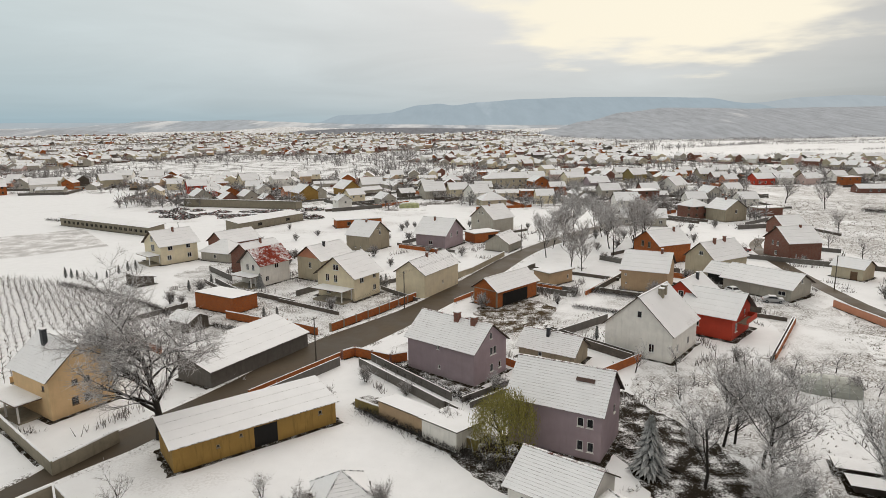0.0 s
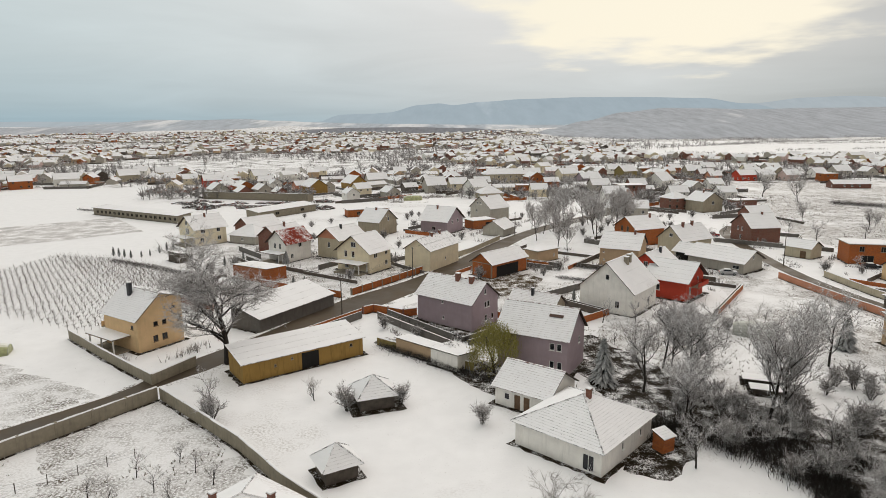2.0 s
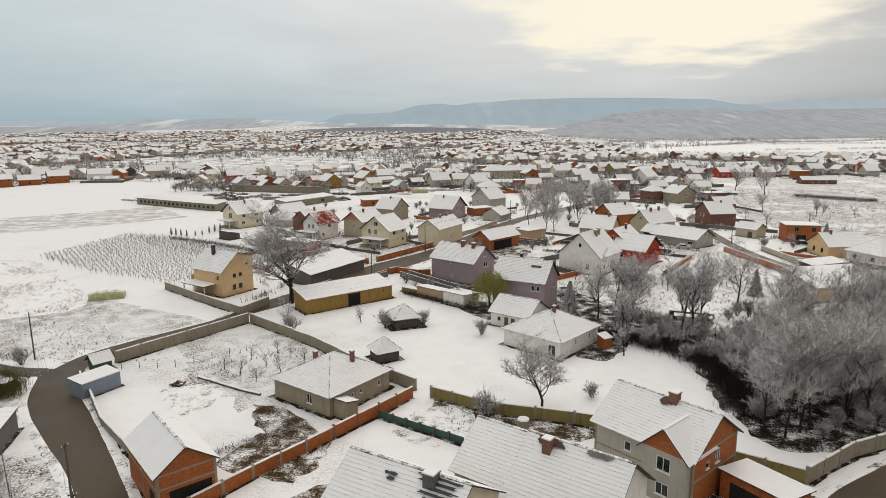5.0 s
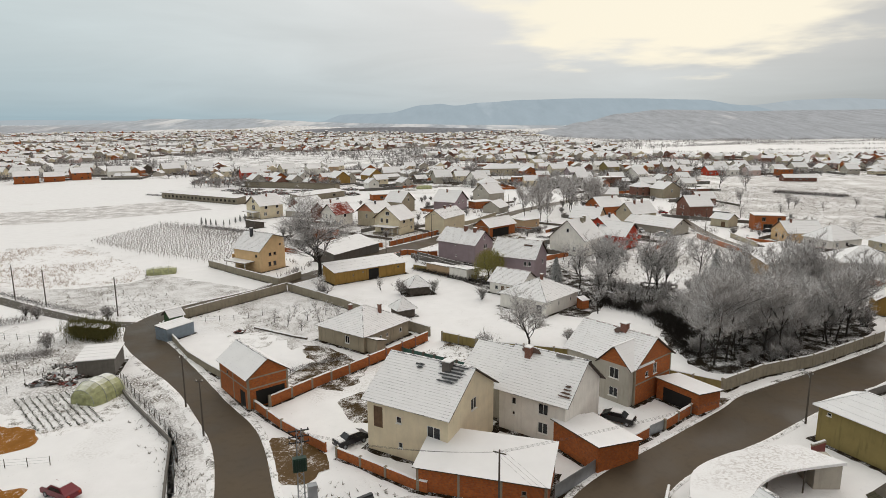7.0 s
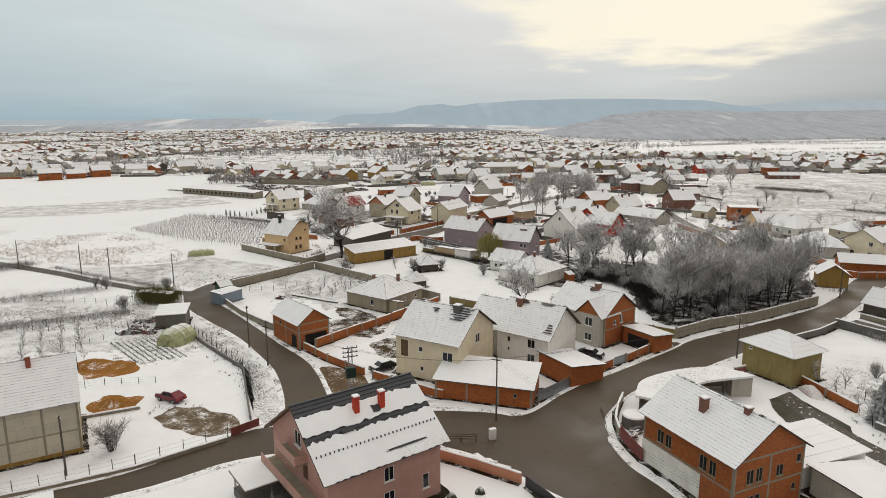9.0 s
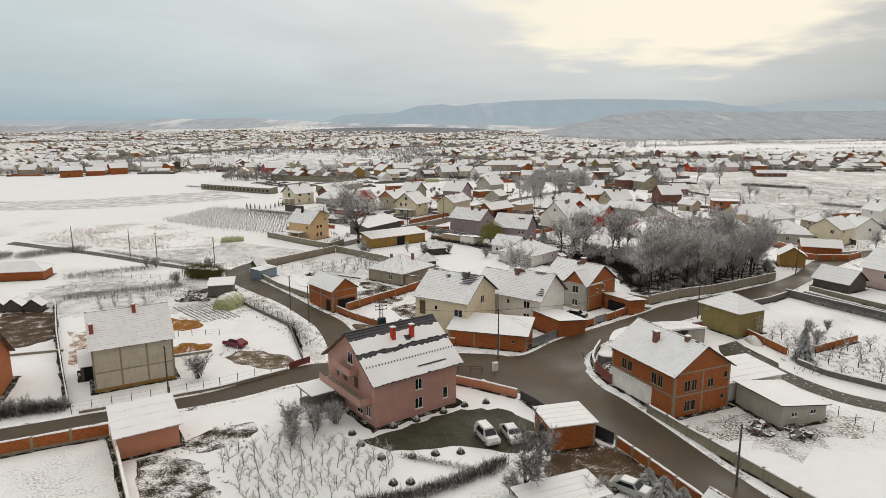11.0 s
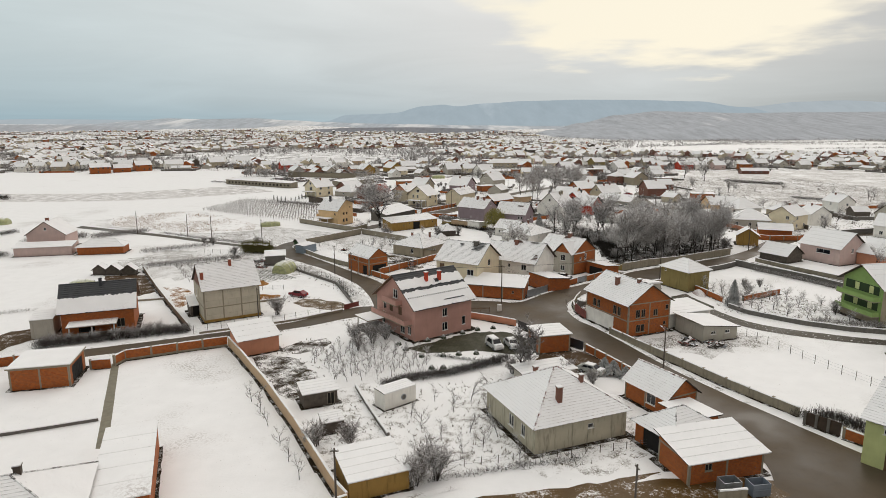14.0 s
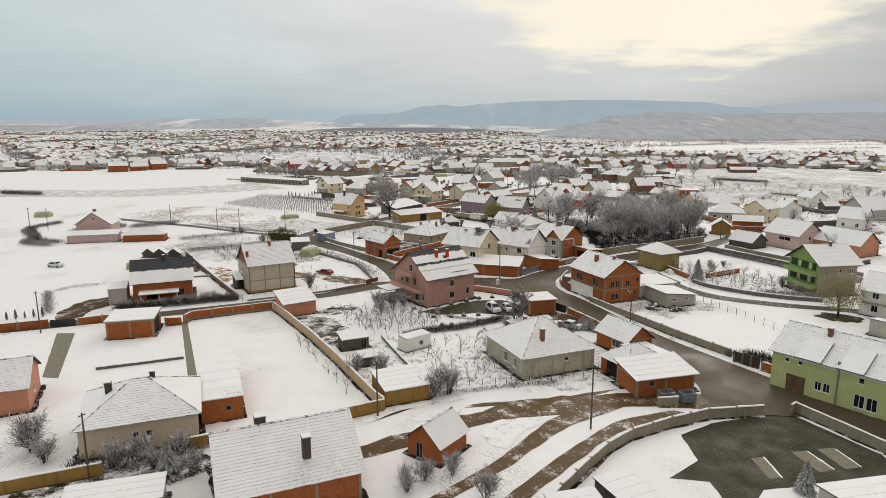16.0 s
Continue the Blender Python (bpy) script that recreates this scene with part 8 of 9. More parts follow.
# vines, dry stalks and garden rows: too many to count
VINE = [(-70, 88), (-96, 101), (-122, 120), (-115, 156), (-98, 151), (-80, 141), (-66, 130), (-53, 117), (-56, 104)]
g, r8 = Geo(), random.Random(8)
for i in range(-44, 60):
    for j in range(-20, 26):
        x = -88 + i * 1.2 * 0.80 - j * 2.6 * 0.6 + r8.uniform(-0.2, 0.2)
        y = 118 + i * 1.2 * 0.6 + j * 2.6 * 0.80 + r8.uniform(-0.2, 0.2)
        if inside(x, y, VINE):
            g.tube([(x, y, 0), (x + r8.gauss(0, 0.06), y + r8.gauss(0, 0.06), 0.9)], [0.05, 0.035], 3)
            for q in (-1, 1):
                g.tube([(x, y, 0.85), (x + q * 0.42, y + q * 0.30, 1.15 + r8.uniform(-0.1, 0.2))], [0.03, 0.02], 3)
            for q in range(11):
                e = Vector((x + r8.gauss(0, 0.45), y + r8.gauss(0, 0.45), r8.uniform(0.7, 1.8)))
                s = Vector((x, y, r8.uniform(0.5, 0.9)))
                if inside(x, y, [(-104, 164), (-118, 156), (-86, 126), (-58, 107), (-52, 117), (-65, 132)]):
                    e = s + (e - s) * 1.9
                u = Vector((r8.gauss(0, 1), r8.gauss(0, 1), 0)).normalized() * 0.05
                g.add((s + u, s - u, e), ((0, 1, 2),))
tagged(g.ob("vineyard", [M_TWIGB]), "rows of bare frosted vines in the snow", "vines", kind="stuff")
g = Geo()
for i in range(9000):
    x, y = r8.uniform(-152, -80), r8.uniform(60, 118)
    if inside(x, y, [(-150, 99), (-138, 110), (-126, 115), (-104, 98), (-86, 81), (-82, 68), (-100, 61), (-120, 67), (-140, 78)]) and noise.noise(Vector((x * 0.07, y * 0.07, 6))) + 0.4 * r8.random() > 0.12:
        b = Vector((x, y, 0))
        for q in range(3):
            e = b + Vector((r8.gauss(0, 0.3), r8.gauss(0, 0.3), r8.uniform(0.2, 0.7)))
            u = Vector((r8.gauss(0, 1), r8.gauss(0, 1), 0)).normalized() * 0.04
            g.add((b + u, b - u, e), ((0, 1, 2),))
tagged(g.ob("dry_stalks", [frosted("dry_stalk", (0.40, 0.30, 0.23), 0.5, 0.2, 0.8)]), "dry brown stalks standing in a snowy field", "weeds", kind="stuff")
g = Geo()
AREAS = ([(-16, -92), (-4, -95), (10, -92), (12, -76), (9, -70), (-6, -68), (-18, -72)], [(-44, -55), (-35, -49), (-31, -58), (-30, -72), (-38, -72)], [(-27, -72), (-20, -70), (-17, -86), (-20, -95), (-29, -86)], [(22, 90), (20, 72), (34, 60), (62, 70), (60, 96)],
         [(-12, 18), (-4, 23), (10, 16), (-2, 11)], [(-46, -23), (-37, -24), (-33.5, -31), (-47, -27)], [(-58, 8), (-34, -22), (-30, -20), (-50, 10)], [(-75, 62), (-48, 40), (-68, 38), (-100, 52)], [(-40, 30), (-24, 44), (-30, 48), (-44, 36)], [(44, -34), (66, -40), (66, -20), (52, -14)],
         [(-100, 20), (-70, 26), (-66, 10), (-100, 6)], [(-50, 128), (-20, 150), (-14, 138), (-30, 116)], [(-22, -24), (-18, -16), (-10, -22), (-14, -26)], [(16, 118), (30, 126), (36, 112), (20, 104)], [(60, 96), (76, 120), (80, 90), (64, 84)], [(108, 128), (122, 245), (140, 300), (230, 300), (250, 200), (180, 118)], [(95, 20), (110, 110), (190, 120), (150, 30)])
for A in AREAS:
    xs, ys = [p[0] for p in A], [p[1] for p in A]
    for i in range(int((max(xs) - min(xs)) * (max(ys) - min(ys)) * 0.9)):
        x, y = r8.uniform(min(xs), max(xs)), r8.uniform(min(ys), max(ys))
        if inside(x, y, A) and noise.noise(Vector((x * 0.25, y * 0.25, 3))) > -0.15:
            b = Vector((x, y, 0))
            for q in range(3):
                e = b + Vector((r8.gauss(0, 0.22), r8.gauss(0, 0.22), r8.uniform(0.08, 0.45)))
                u = Vector((r8.gauss(0, 1), r8.gauss(0, 1), 0)).normalized() * 0.06
                g.add((b + u, b - u, e), ((0, 1, 2),))
tagged(g.ob("weeds", [frosted("weed_tuft", (0.12, 0.095, 0.06), 0.4, 0.1, 0.9)]), "tufts of dead grass and weeds through the snow", "weeds", kind="stuff")


# ---- the village further back ----
TAKEN = [(q.matrix_basis.translation.x, q.matrix_basis.translation.y) for q in scene.objects if q.get("category") in ("house", "shed", "barn", "garage", "hut")]
LANE = [(62, 244), (95, 288), (120, 330)]
r9 = random.Random(19)
PROTO = [("cream house with a snowy roof", 10.5, 9.0, 5.0, 8.2, P_CREAM, "gable"), ("unfinished brick house with a snowy roof", 11, 9, 5.2, 8.0, M_BRICK, "gable"), ("white house with a snowy roof", 10, 8.5, 4.8, 7.8, P_WHITE, "gable"), ("grey house with a snowy roof", 11, 9, 4.4, 7.6, P_GREY, "gable"),
         ("dark brick house with a snowy roof", 10, 8, 3.6, 6.4, M_BRICKDARK, "gable"), ("beige house with a snowy hipped roof", 11.5, 9.5, 3.2, 6.2, P_BEIGE, "hip"), ("long low shed with a snowy roof", 17, 6.5, 2.6, 4.2, P_GREY, "gable"), ("sand-coloured house with a snowy roof", 11, 9, 4.8, 8.2, P_OLDBEIGE, "gable"),
         ("red-brown house with a snowy roof", 10, 8, 4.6, 7.4, P_SALMON, "gable"), ("small barn with a snowy roof", 8, 6, 2.8, 4.8, M_OLDWOOD, "gable"), ("pale beige house with a snowy roof", 10.5, 9, 4.8, 7.8, P_BEIGE, "gable"), ("flat-roofed raw brick house shell", 11, 8, 5.4, 5.6, M_BRICK, "flat")]
made, spots, fences = {}, [], Geo()


def free(x, y, gap):
    return not any(inside(x, y, p) for p in OPEN) and all((x - a) ** 2 + (y - b) ** 2 > gap * gap for a, b in TAKEN) and all((x - a) ** 2 + (y - b) ** 2 > 64 for a, b in LANE)


tries = 0
while len(spots) < 178 and tries < 20000:
    tries += 1
    y = 60 + 400 * r9.random() ** 0.8
    x = r9.uniform(-0.74, 0.78) * (y + 190)
    near = (y < 262 and -135 < x < 112) or (x < -60 and y < 215)
    if near or not free(x, y, 12.5 if y > 300 else 15) or noise.noise(Vector((x / 110, y / 110, 2.2))) < -0.30:
        continue
    k = r9.choice((0, 0, 0, 1, 2, 2, 2, 3, 3, 3, 4, 4, 5, 5, 6, 6, 7, 8, 9, 9, 11))
    yaw = (35 if noise.noise(Vector((x / 170, y / 170, 8))) > 0 else 8) + r9.choice((0, 0, 90)) + r9.uniform(-7, 7)
    if k not in made:
        label, L, W, he, hr, wall, roof = PROTO[k]
        made[k] = house(label, (x, y), yaw, L, W, he, hr, wall, roof, "smooth", seed=k * 5, kind="raw" if "brick" in label else "white", chim=[(1.5, 0.6, hr + 0.6)] if k in (0, 2, 5, 7) else (), holes={"s": [(-2.5, he - 1.9, 1.1, 1.2), (2.5, he - 1.9, 1.1, 1.2)], "w": [(0.3, he - 1.9, 1.1, 1.2)], "n": [(0, he - 1.9, 1.1, 1.2)]} if k not in (6, 9) else {}, group="village houses", strip_w=0)
    else:
        s = r9.uniform(0.74, 1.0)
        q = copy_thing(made[k], pose(x, y, 0, 0, 0, yaw))
        q.scale = (s, s, s)
    spots.append((x, y))
    TAKEN.append((x, y))
    # garden fence lines round the plot
    m = pose(x, y, 0, 0, 0, yaw)
    for a in range(4):
        if r9.random() < 0.62:
            u0, u1 = r9.uniform(-15, -9), r9.uniform(9, 16)
            c = r9.choice((-11, 11)) + r9.uniform(-2, 2)
            h = r9.uniform(0.9, 1.7)
            col = r9.choice((0, 1, 1, 2, 2))
            if a % 2:
                fences.box(u0, u1, c - 0.12, c + 0.12, 0, h, col, m, 3)
            else:
                fences.box(c - 0.12, c + 0.12, u0, u1, 0, h, col, m, 3)
for x, y in list(TAKEN):
    if not 88 < y < 330 or len([1 for a, b in spots if (a - x) ** 2 + (b - y) ** 2 < 1]):
        continue
    m = pose(x, y, 0, 0, 0, r9.choice((40, 55, 130, 145)))
    for k in range(5):
        c, u0, u1 = r9.uniform(7.5, 14) * r9.choice((-1, 1)), r9.uniform(-13, -6), r9.uniform(6, 13)
        ends = [m @ (Vector((u, c, 0)) if k % 2 else Vector((c, u, 0))) for u in (u0, u0 * 0.5, 0, u1 * 0.5, u1)]
        if any((p.x - a) ** 2 + (p.y - b) ** 2 < 46 for p in ends for a, b in TAKEN) or any(inside(p.x, p.y, q) for p in ends for q in ROADS + OPEN):
            continue
        h, col = r9.uniform(0.8, 1.5), r9.choice((0, 1, 1, 2, 2))
        if k % 2:
            fences.box(u0, u1, c - 0.1, c + 0.1, 0, h, col, m, 3)
        else:
            fences.box(c - 0.1, c + 0.1, u0, u1, 0, h, col, m, 3)
tagged(fences.ob("garden_fences", [M_BRICK, M_CONCDARK, M_OLDWOOD, M_SNOWCAP]), "garden walls and board fences of the far plots", "fences", kind="stuff")

# far roofs and gardens, too many to count
far, fog = Geo(), Geo()
walls = [P_CREAM, M_BRICKDARK, P_GREY, P_WHITE, P_BEIGE, P_SAND, M_ROOFSNOW, M_OLDWOOD, P_PALEPINK, M_BRICK]
n = 0
while n < 2500:
    y = 400 + 1900 * r9.random() ** 1.15
    x = r9.uniform(-0.76, 0.72) * (y + 100)
    dens = noise.noise(Vector((x / 230, y / 260, 5.5)))
    if any(inside(x, y, p) for p in OPEN) or dens < -0.22 or (x > 0.42 * y and y > 1000) or (x > 250 and y > 1150):
        n += 0.08
        continue
    if y < 720 and not free(x, y, 13):
        n += 0.05
        continue
    n += 1
    L, W, he = r9.uniform(7, 11.5), r9.uniform(6, 8.5), r9.choice((2.8, 3.2, 4.6, 5.2))
    hr = he + r9.uniform(1.6, 2.8)
    m = Matrix.Translation((0, 0, lift(x, y))) @ pose(x, y, 0, 0, 0, r9.choice((10, 35, 100, 125)) + r9.uniform(-10, 10))
    c = r9.choice((0, 0, 1, 1, 2, 2, 3, 4, 4, 5, 7, 8, 9))
    far.box(-L / 2, L / 2, -W / 2, W / 2, 0, he, c, m)
    a, b = L / 2 + 0.5, W / 2 + 0.5
    P = [tuple(m @ Vector(p)) for p in ((-a, -b, he - 0.2), (a, -b, he - 0.2), (a, b, he - 0.2), (-a, b, he - 0.2), (-a, 0, hr), (a, 0, hr))]
    far.add(P, ((0, 1, 5, 4), (2, 3, 4, 5)), 6)
    far.add(P, ((0, 4, 3), (1, 2, 5)), c)
    for f in range(r9.choice((2, 2, 3, 4))):
        m2 = m @ pose(r9.uniform(-16, 16), r9.uniform(-16, 16), 0, 0, 0, r9.choice((0, 90)))
        far.box(-8, 8, -0.15, 0.15, 0, 1.4, r9.choice((1, 2, 7)), m2)
tagged(far.ob("far_village", walls), "far village houses and sheds under snowy roofs", "village", kind="stuff")


def far_tree(g, x, y, z, h, w, k, rr):
    """A far bare tree: a trunk and a round spray of thin limbs."""
    g.tube([(x, y, z), (x, y, z + h * 0.5)], [h * 0.025, h * 0.012], 3)
    for i in range(k):
        a, q = rr.uniform(0, 6.28), rr.random() ** 0.5
        s = Vector((x + rr.gauss(0, 0.05) * h, y, z + h * rr.uniform(0.12, 0.5)))
        e = Vector((x + math.cos(a) * w * q * 1.3, y + math.sin(a) * w * q * 1.3, z + h * (0.35 + 0.65 * rr.random() * math.sqrt(max(0.05, 1 - q * q)))))
        u = Vector((-math.sin(a), math.cos(a), 0)) * h * 0.014 + Vector((0, 0, h * 0.009))
        g.add((s - u * 0.6, s + u * 0.6, e + u, e - u), ((0, 1, 2, 3),))


n = 0
while n < 21000:
    y = 240 + 1960 * r9.random() ** 1.25
    x = r9.uniform(-0.78, 0.78) * (y + 120)
    dens = noise.noise(Vector((x / 90, y / 120, 9.5))) + 0.4 * noise.noise(Vector((x / 25, y / 25, 3)))
    n += 0.2
    if any(inside(x, y, p) for p in OPEN) or dens < -0.12 or (y < 262 and -130 < x < 112):
        continue
    if y < 700 and any((x - a) ** 2 + (y - b) ** 2 < 60 for a, b in TAKEN):
        continue
    n += 0.8
    h = r9.uniform(3.0, 7.5)
    far_tree(fog, x, y, lift(x, y), h, h * (0.38 if y < 700 else 0.5), 30 if y < 480 else 18 if y < 900 else 10, r9)
# tree belts far off, broken by gaps
for x0, y0, x1, y1, h, k, wide in ((-90, 830, 330, 860, 13, 150, 8), (-60, 1000, 420, 1010, 11, 150, 8), (-900, 1500, 200, 1650, 6, 900, 40), (-1100, 1250, -250, 1400, 6, 700, 40), (300, 900, 640, 1130, 5, 500, 6), (450, 1060, 1000, 1260, 5, 700, 8), (230, 640, 560, 700, 4, 320, 4), (250, 1200, 1300, 1300, 7, 1200, 22), (-700, 1900, 500, 2000, 8, 900, 30), (420, 800, 800, 880, 4, 420, 4),
                                   (620, 620, 900, 1200, 5, 500, 8), (-30, 470, 150, 455, 6, 90, 5), (160, 440, 330, 430, 4, 110, 4), (-2000, 1900, -700, 1950, 8, 1000, 50), (250, 760, 420, 690, 4, 200, 3), (330, 1000, 900, 1040, 5, 450, 5)):
    for i in range(k):
        t = r9.random()
        if noise.noise(Vector((t * 9, x0 * 0.1, 4.4))) < -0.18:
            continue
        x, y = x0 + (x1 - x0) * t + r9.gauss(0, 5), y0 + (y1 - y0) * t + r9.gauss(0, wide)
        hh = h * r9.uniform(0.45, 1.15)
        far_tree(fog, x, y, lift(x, y), hh, hh * 0.45, 10, r9)
# frosted woods on the near hills
tagged(fog.ob("far_trees", [M_FARTWIG]), "bare far trees and thickets between the houses", "trees", kind="stuff")
# single trees between the houses
n = 0
while n < 110:
    y = 70 + 520 * r9.random() ** 0.9
    x = r9.uniform(-0.72, 0.78) * (y + 185)
    if (y < 262 and -130 < x < 78) or any(inside(x, y, p) for p in OPEN) or any((x - a) ** 2 + (y - b) ** 2 < 49 for a, b in TAKEN):
        continue
    n += 1
    tree("tree", "bare garden tree with frosted twigs", MIDT[n % 3] if n % 3 else ASH[n % 4], x, y, r9.uniform(0, 360), r9.uniform(0.6, 1.05) * (1.0 if n % 3 else 0.75), group="village trees")
n = 0
while n < 36:
    y, x = r9.uniform(-25, 215), r9.uniform(80, 210)
    if any((x - a) ** 2 + (y - b) ** 2 < 49 for a, b in TAKEN) or x > 100 + y * 0.6 + 60 or (70 < x < 92 and y > 60):
        continue
    n += 1
    tree("tree", "bare garden tree with frosted twigs", MIDT[n % 3] if n % 2 else BIG[n % 3], x, y, r9.uniform(0, 360), r9.uniform(0.7, 1.1) * (1.0 if n % 2 else 0.65), group="village trees")
n = 0
while n < 60:
    y = 125 + 110 * r9.random()
    x = r9.uniform(-75, 100)
    if any((x - a) ** 2 + (y - b) ** 2 < 52 for a, b in TAKEN) or abs((x + 8.4) * 0.905 - (y - 128) * 0.43) < 11 or inside(x, y, OPEN[0]) or inside(x, y, OPEN[1]):
        continue
    n += 1
    tree("shrub", "bare frosted garden shrub", BUSH[n % 3], x, y, r9.uniform(0, 360), r9.uniform(0.7, 1.3), "shrub", "garden shrubs")


# low scrub and dead plants about the yards
g = Geo()
for hx, hy in TAKEN:
    if hy < 40 or hy > 520:
        continue
    for k in range(7):
        a, q = r9.uniform(0, 6.28), r9.uniform(6.5, 17)
        x, y = hx + math.cos(a) * q, hy + math.sin(a) * q
        if any((x - c) ** 2 + (y - d) ** 2 < 42 for c, d in TAKEN) or any(inside(x, y, p) for p in OPEN + ROADS) or inside(x, y, [(-45, 60), (-15, 90), (8, 62), (30, 40), (30, 16), (-10, 26)]):
            continue
        s, dx, dy = r9.uniform(0.5, 1.5), math.cos(a + 1.57), math.sin(a + 1.57)
        for j in range(int(34 * s)):
            t = r9.gauss(0, 1.3 * s)
            b = Vector((x + dx * t + r9.gauss(0, 0.3 * s), y + dy * t + r9.gauss(0, 0.3 * s), 0))
            e = b + Vector((r9.gauss(0, 0.35), r9.gauss(0, 0.35), r9.uniform(0.4, 1.3) * s))
            u = Vector((r9.gauss(0, 1), r9.gauss(0, 1), 0)).normalized() * 0.07
            g.add((b + u, b - u, e), ((0, 1, 2),))
tagged(g.ob("yard_scrub", [M_TWIGB]), "low bare scrub and dead plants about the yards", "scrub", kind="stuff")


# ---- poles and wires ----
def pole(label, x, y, h=8.0, arm=0.8, mat=None, lamp=False, yaw=0.0):
    o = thing("utility_pole", label, "pole", pose(x, y, 0, 0, 0, yaw))
    g = Geo()
    g.tube([(0, 0, -0.2), (0, 0, h)], [0.13, 0.085], 8)
    g.ob("shaft", [mat or M_POLE], o)
    for k in range(1):
        g = Geo()
        g.box(-arm / 2, arm / 2, -0.04, 0.04, h - 0.35 - 0.5 * k, h - 0.25 - 0.5 * k)
        q = g.ob("crossarm", [M_POLE], o)
        for s in (-1, 0, 1):
            g = Geo()
            g.tube([(s * arm * 0.42, 0, h - 0.25 - 0.5 * k), (s * arm * 0.42, 0, h - 0.08 - 0.5 * k)], [0.05, 0.04], 6)
            g.ob("insulator", [M_WHITE], q)
    if lamp:
        g = Geo()
        g.tube([(0, 0, h - 1.0), (0.5, 0, h - 0.5), (1.3, 0, h - 0.4)], [0.04, 0.035, 0.03], 5)
        g.box(1.2, 1.7, -0.1, 0.1, h - 0.46, h - 0.36)
        g.ob("street_lamp_arm", [M_STEEL], o)
    return o


WP = "slim wooden utility pole with insulators"
for x, y, h, kw in ((-40.7, -1.3, 7.5, {}), (-35.2, -9.4, 7.5, {}), (-0.6, -28, 8.5, {"arm": 1.3}), (-71.4, 40.3, 8, {}), (5.1, -106.1, 8, {}), (-22.3, -102.8, 7.6, {}), (-52.2, -118, 7.6, {}), (42.4, -92.5, 8, {}), (21.6, -64.3, 7, {"lamp": True}), (39.9, -5.9, 7, {"lamp": True}), (-48.2, -41.2, 7, {}), (-23.4, 98.5, 7.5, {}),
                    (-88.6, -69.6, 8, {}), (-11.0, 128, 8, {}), (28, 205, 8, {}), (20, 188, 8, {}), (-90, 47, 8, {}), (78, 30, 7.5, {"lamp": True}), (-100, 52, 8, {}), (-168, 48, 8, {}), (-160, 46, 8, {}), (85, 140, 8, {}), (-88, 200, 8, {}), (-120, 58, 8, {})):
    pole(WP, x, y, h, yaw=r9.uniform(0, 180), **kw)
tp = thing("transformer_pole", "lattice transformer pole with a green tank", "pole", pose(-19.7, -24.3, 0, 0, 0, 20))
g = Geo()
for a, b in ((-0.35, -0.35), (0.35, -0.35), (0.35, 0.35), (-0.35, 0.35)):
    g.tube([(a, b, 0), (a * 0.6, b * 0.6, 8.6)], [0.05, 0.04], 4)
for k in range(12):
    z, s = k * 0.7, 0.35 * (1 - 0.035 * k)
    g.tube([(-s, -s, z), (s, -s, z + 0.7)], [0.025, 0.025], 3)
    g.tube([(s, s, z), (-s, s, z + 0.7)], [0.025, 0.025], 3)
    g.tube([(-s, s, z), (-s, -s, z + 0.7)], [0.025, 0.025], 3)
g.ob("lattice", [M_STEEL], tp)
g = Geo()
g.box(-0.75, 0.55, -0.9, -0.3, 4.6, 6.0)
for k in range(6):
    g.box(-0.7 + k * 0.22, -0.62 + k * 0.22, -1.05, -0.9, 4.7, 5.9)
g.ob("tank", [plain("dark_green_metal", (0.02, 0.055, 0.04), 0.5)], tp)
g = Geo()
g.box(0.6, 1.5, -0.5, 0.3, 1.0, 2.6)
g.ob("switch_box", [M_STEEL], tp)
for k in range(3):
    g = Geo()
    g.box(-1.0, 1.0, -0.05, 0.05, 7.2 + 0.6 * k, 7.3 + 0.6 * k)
    for s in (-0.9, -0.3, 0.3, 0.9):
        g.tube([(s, 0, 7.3 + 0.6 * k), (s, 0, 7.5 + 0.6 * k)], [0.05, 0.04], 5)
    g.ob("crossarm", [M_BLACK], tp)


def wire(a, b, sag=0.7, label="thin overhead power lines"):
    c = bpy.data.curves.new("power_line", "CURVE")
    c.dimensions, c.bevel_depth, c.bevel_resolution = "3D", 0.010, 0
    for k in (-0.5, 0, 0.5):
        s = c.splines.new("POLY")
        s.points.add(10)
        for i in range(11):
            t = i / 10
            s.points[i].co = (a[0] + (b[0] - a[0]) * t + k, a[1] + (b[1] - a[1]) * t, a[2] + (b[2] - a[2]) * t - sag * 4 * t * (1 - t), 1)
    c.materials.append(M_BLACK)
    tagged(new("power_line", c), label, "cable", kind="structure")


for a, b in (((-40.7, -1.3, 7.3), (-35.2, -9.4, 7.3)), ((-35.2, -9.4, 7.3), (-19.7, -24.3, 8.3)), ((-19.7, -24.3, 8.3), (-0.6, -28, 8.3)), ((-0.6, -28, 8.3), (21.6, -64.3, 6.8)), ((-0.6, -28, 8.3), (39.9, -5.9, 6.8)), ((-71.4, 40.3, 7.8), (-40.7, -1.3, 7.3)), ((-23.4, 98.5, 7.3), (-11, 128, 7.8)), ((-11, 128, 7.8), (20, 188, 7.8))):
    wire(a, b)


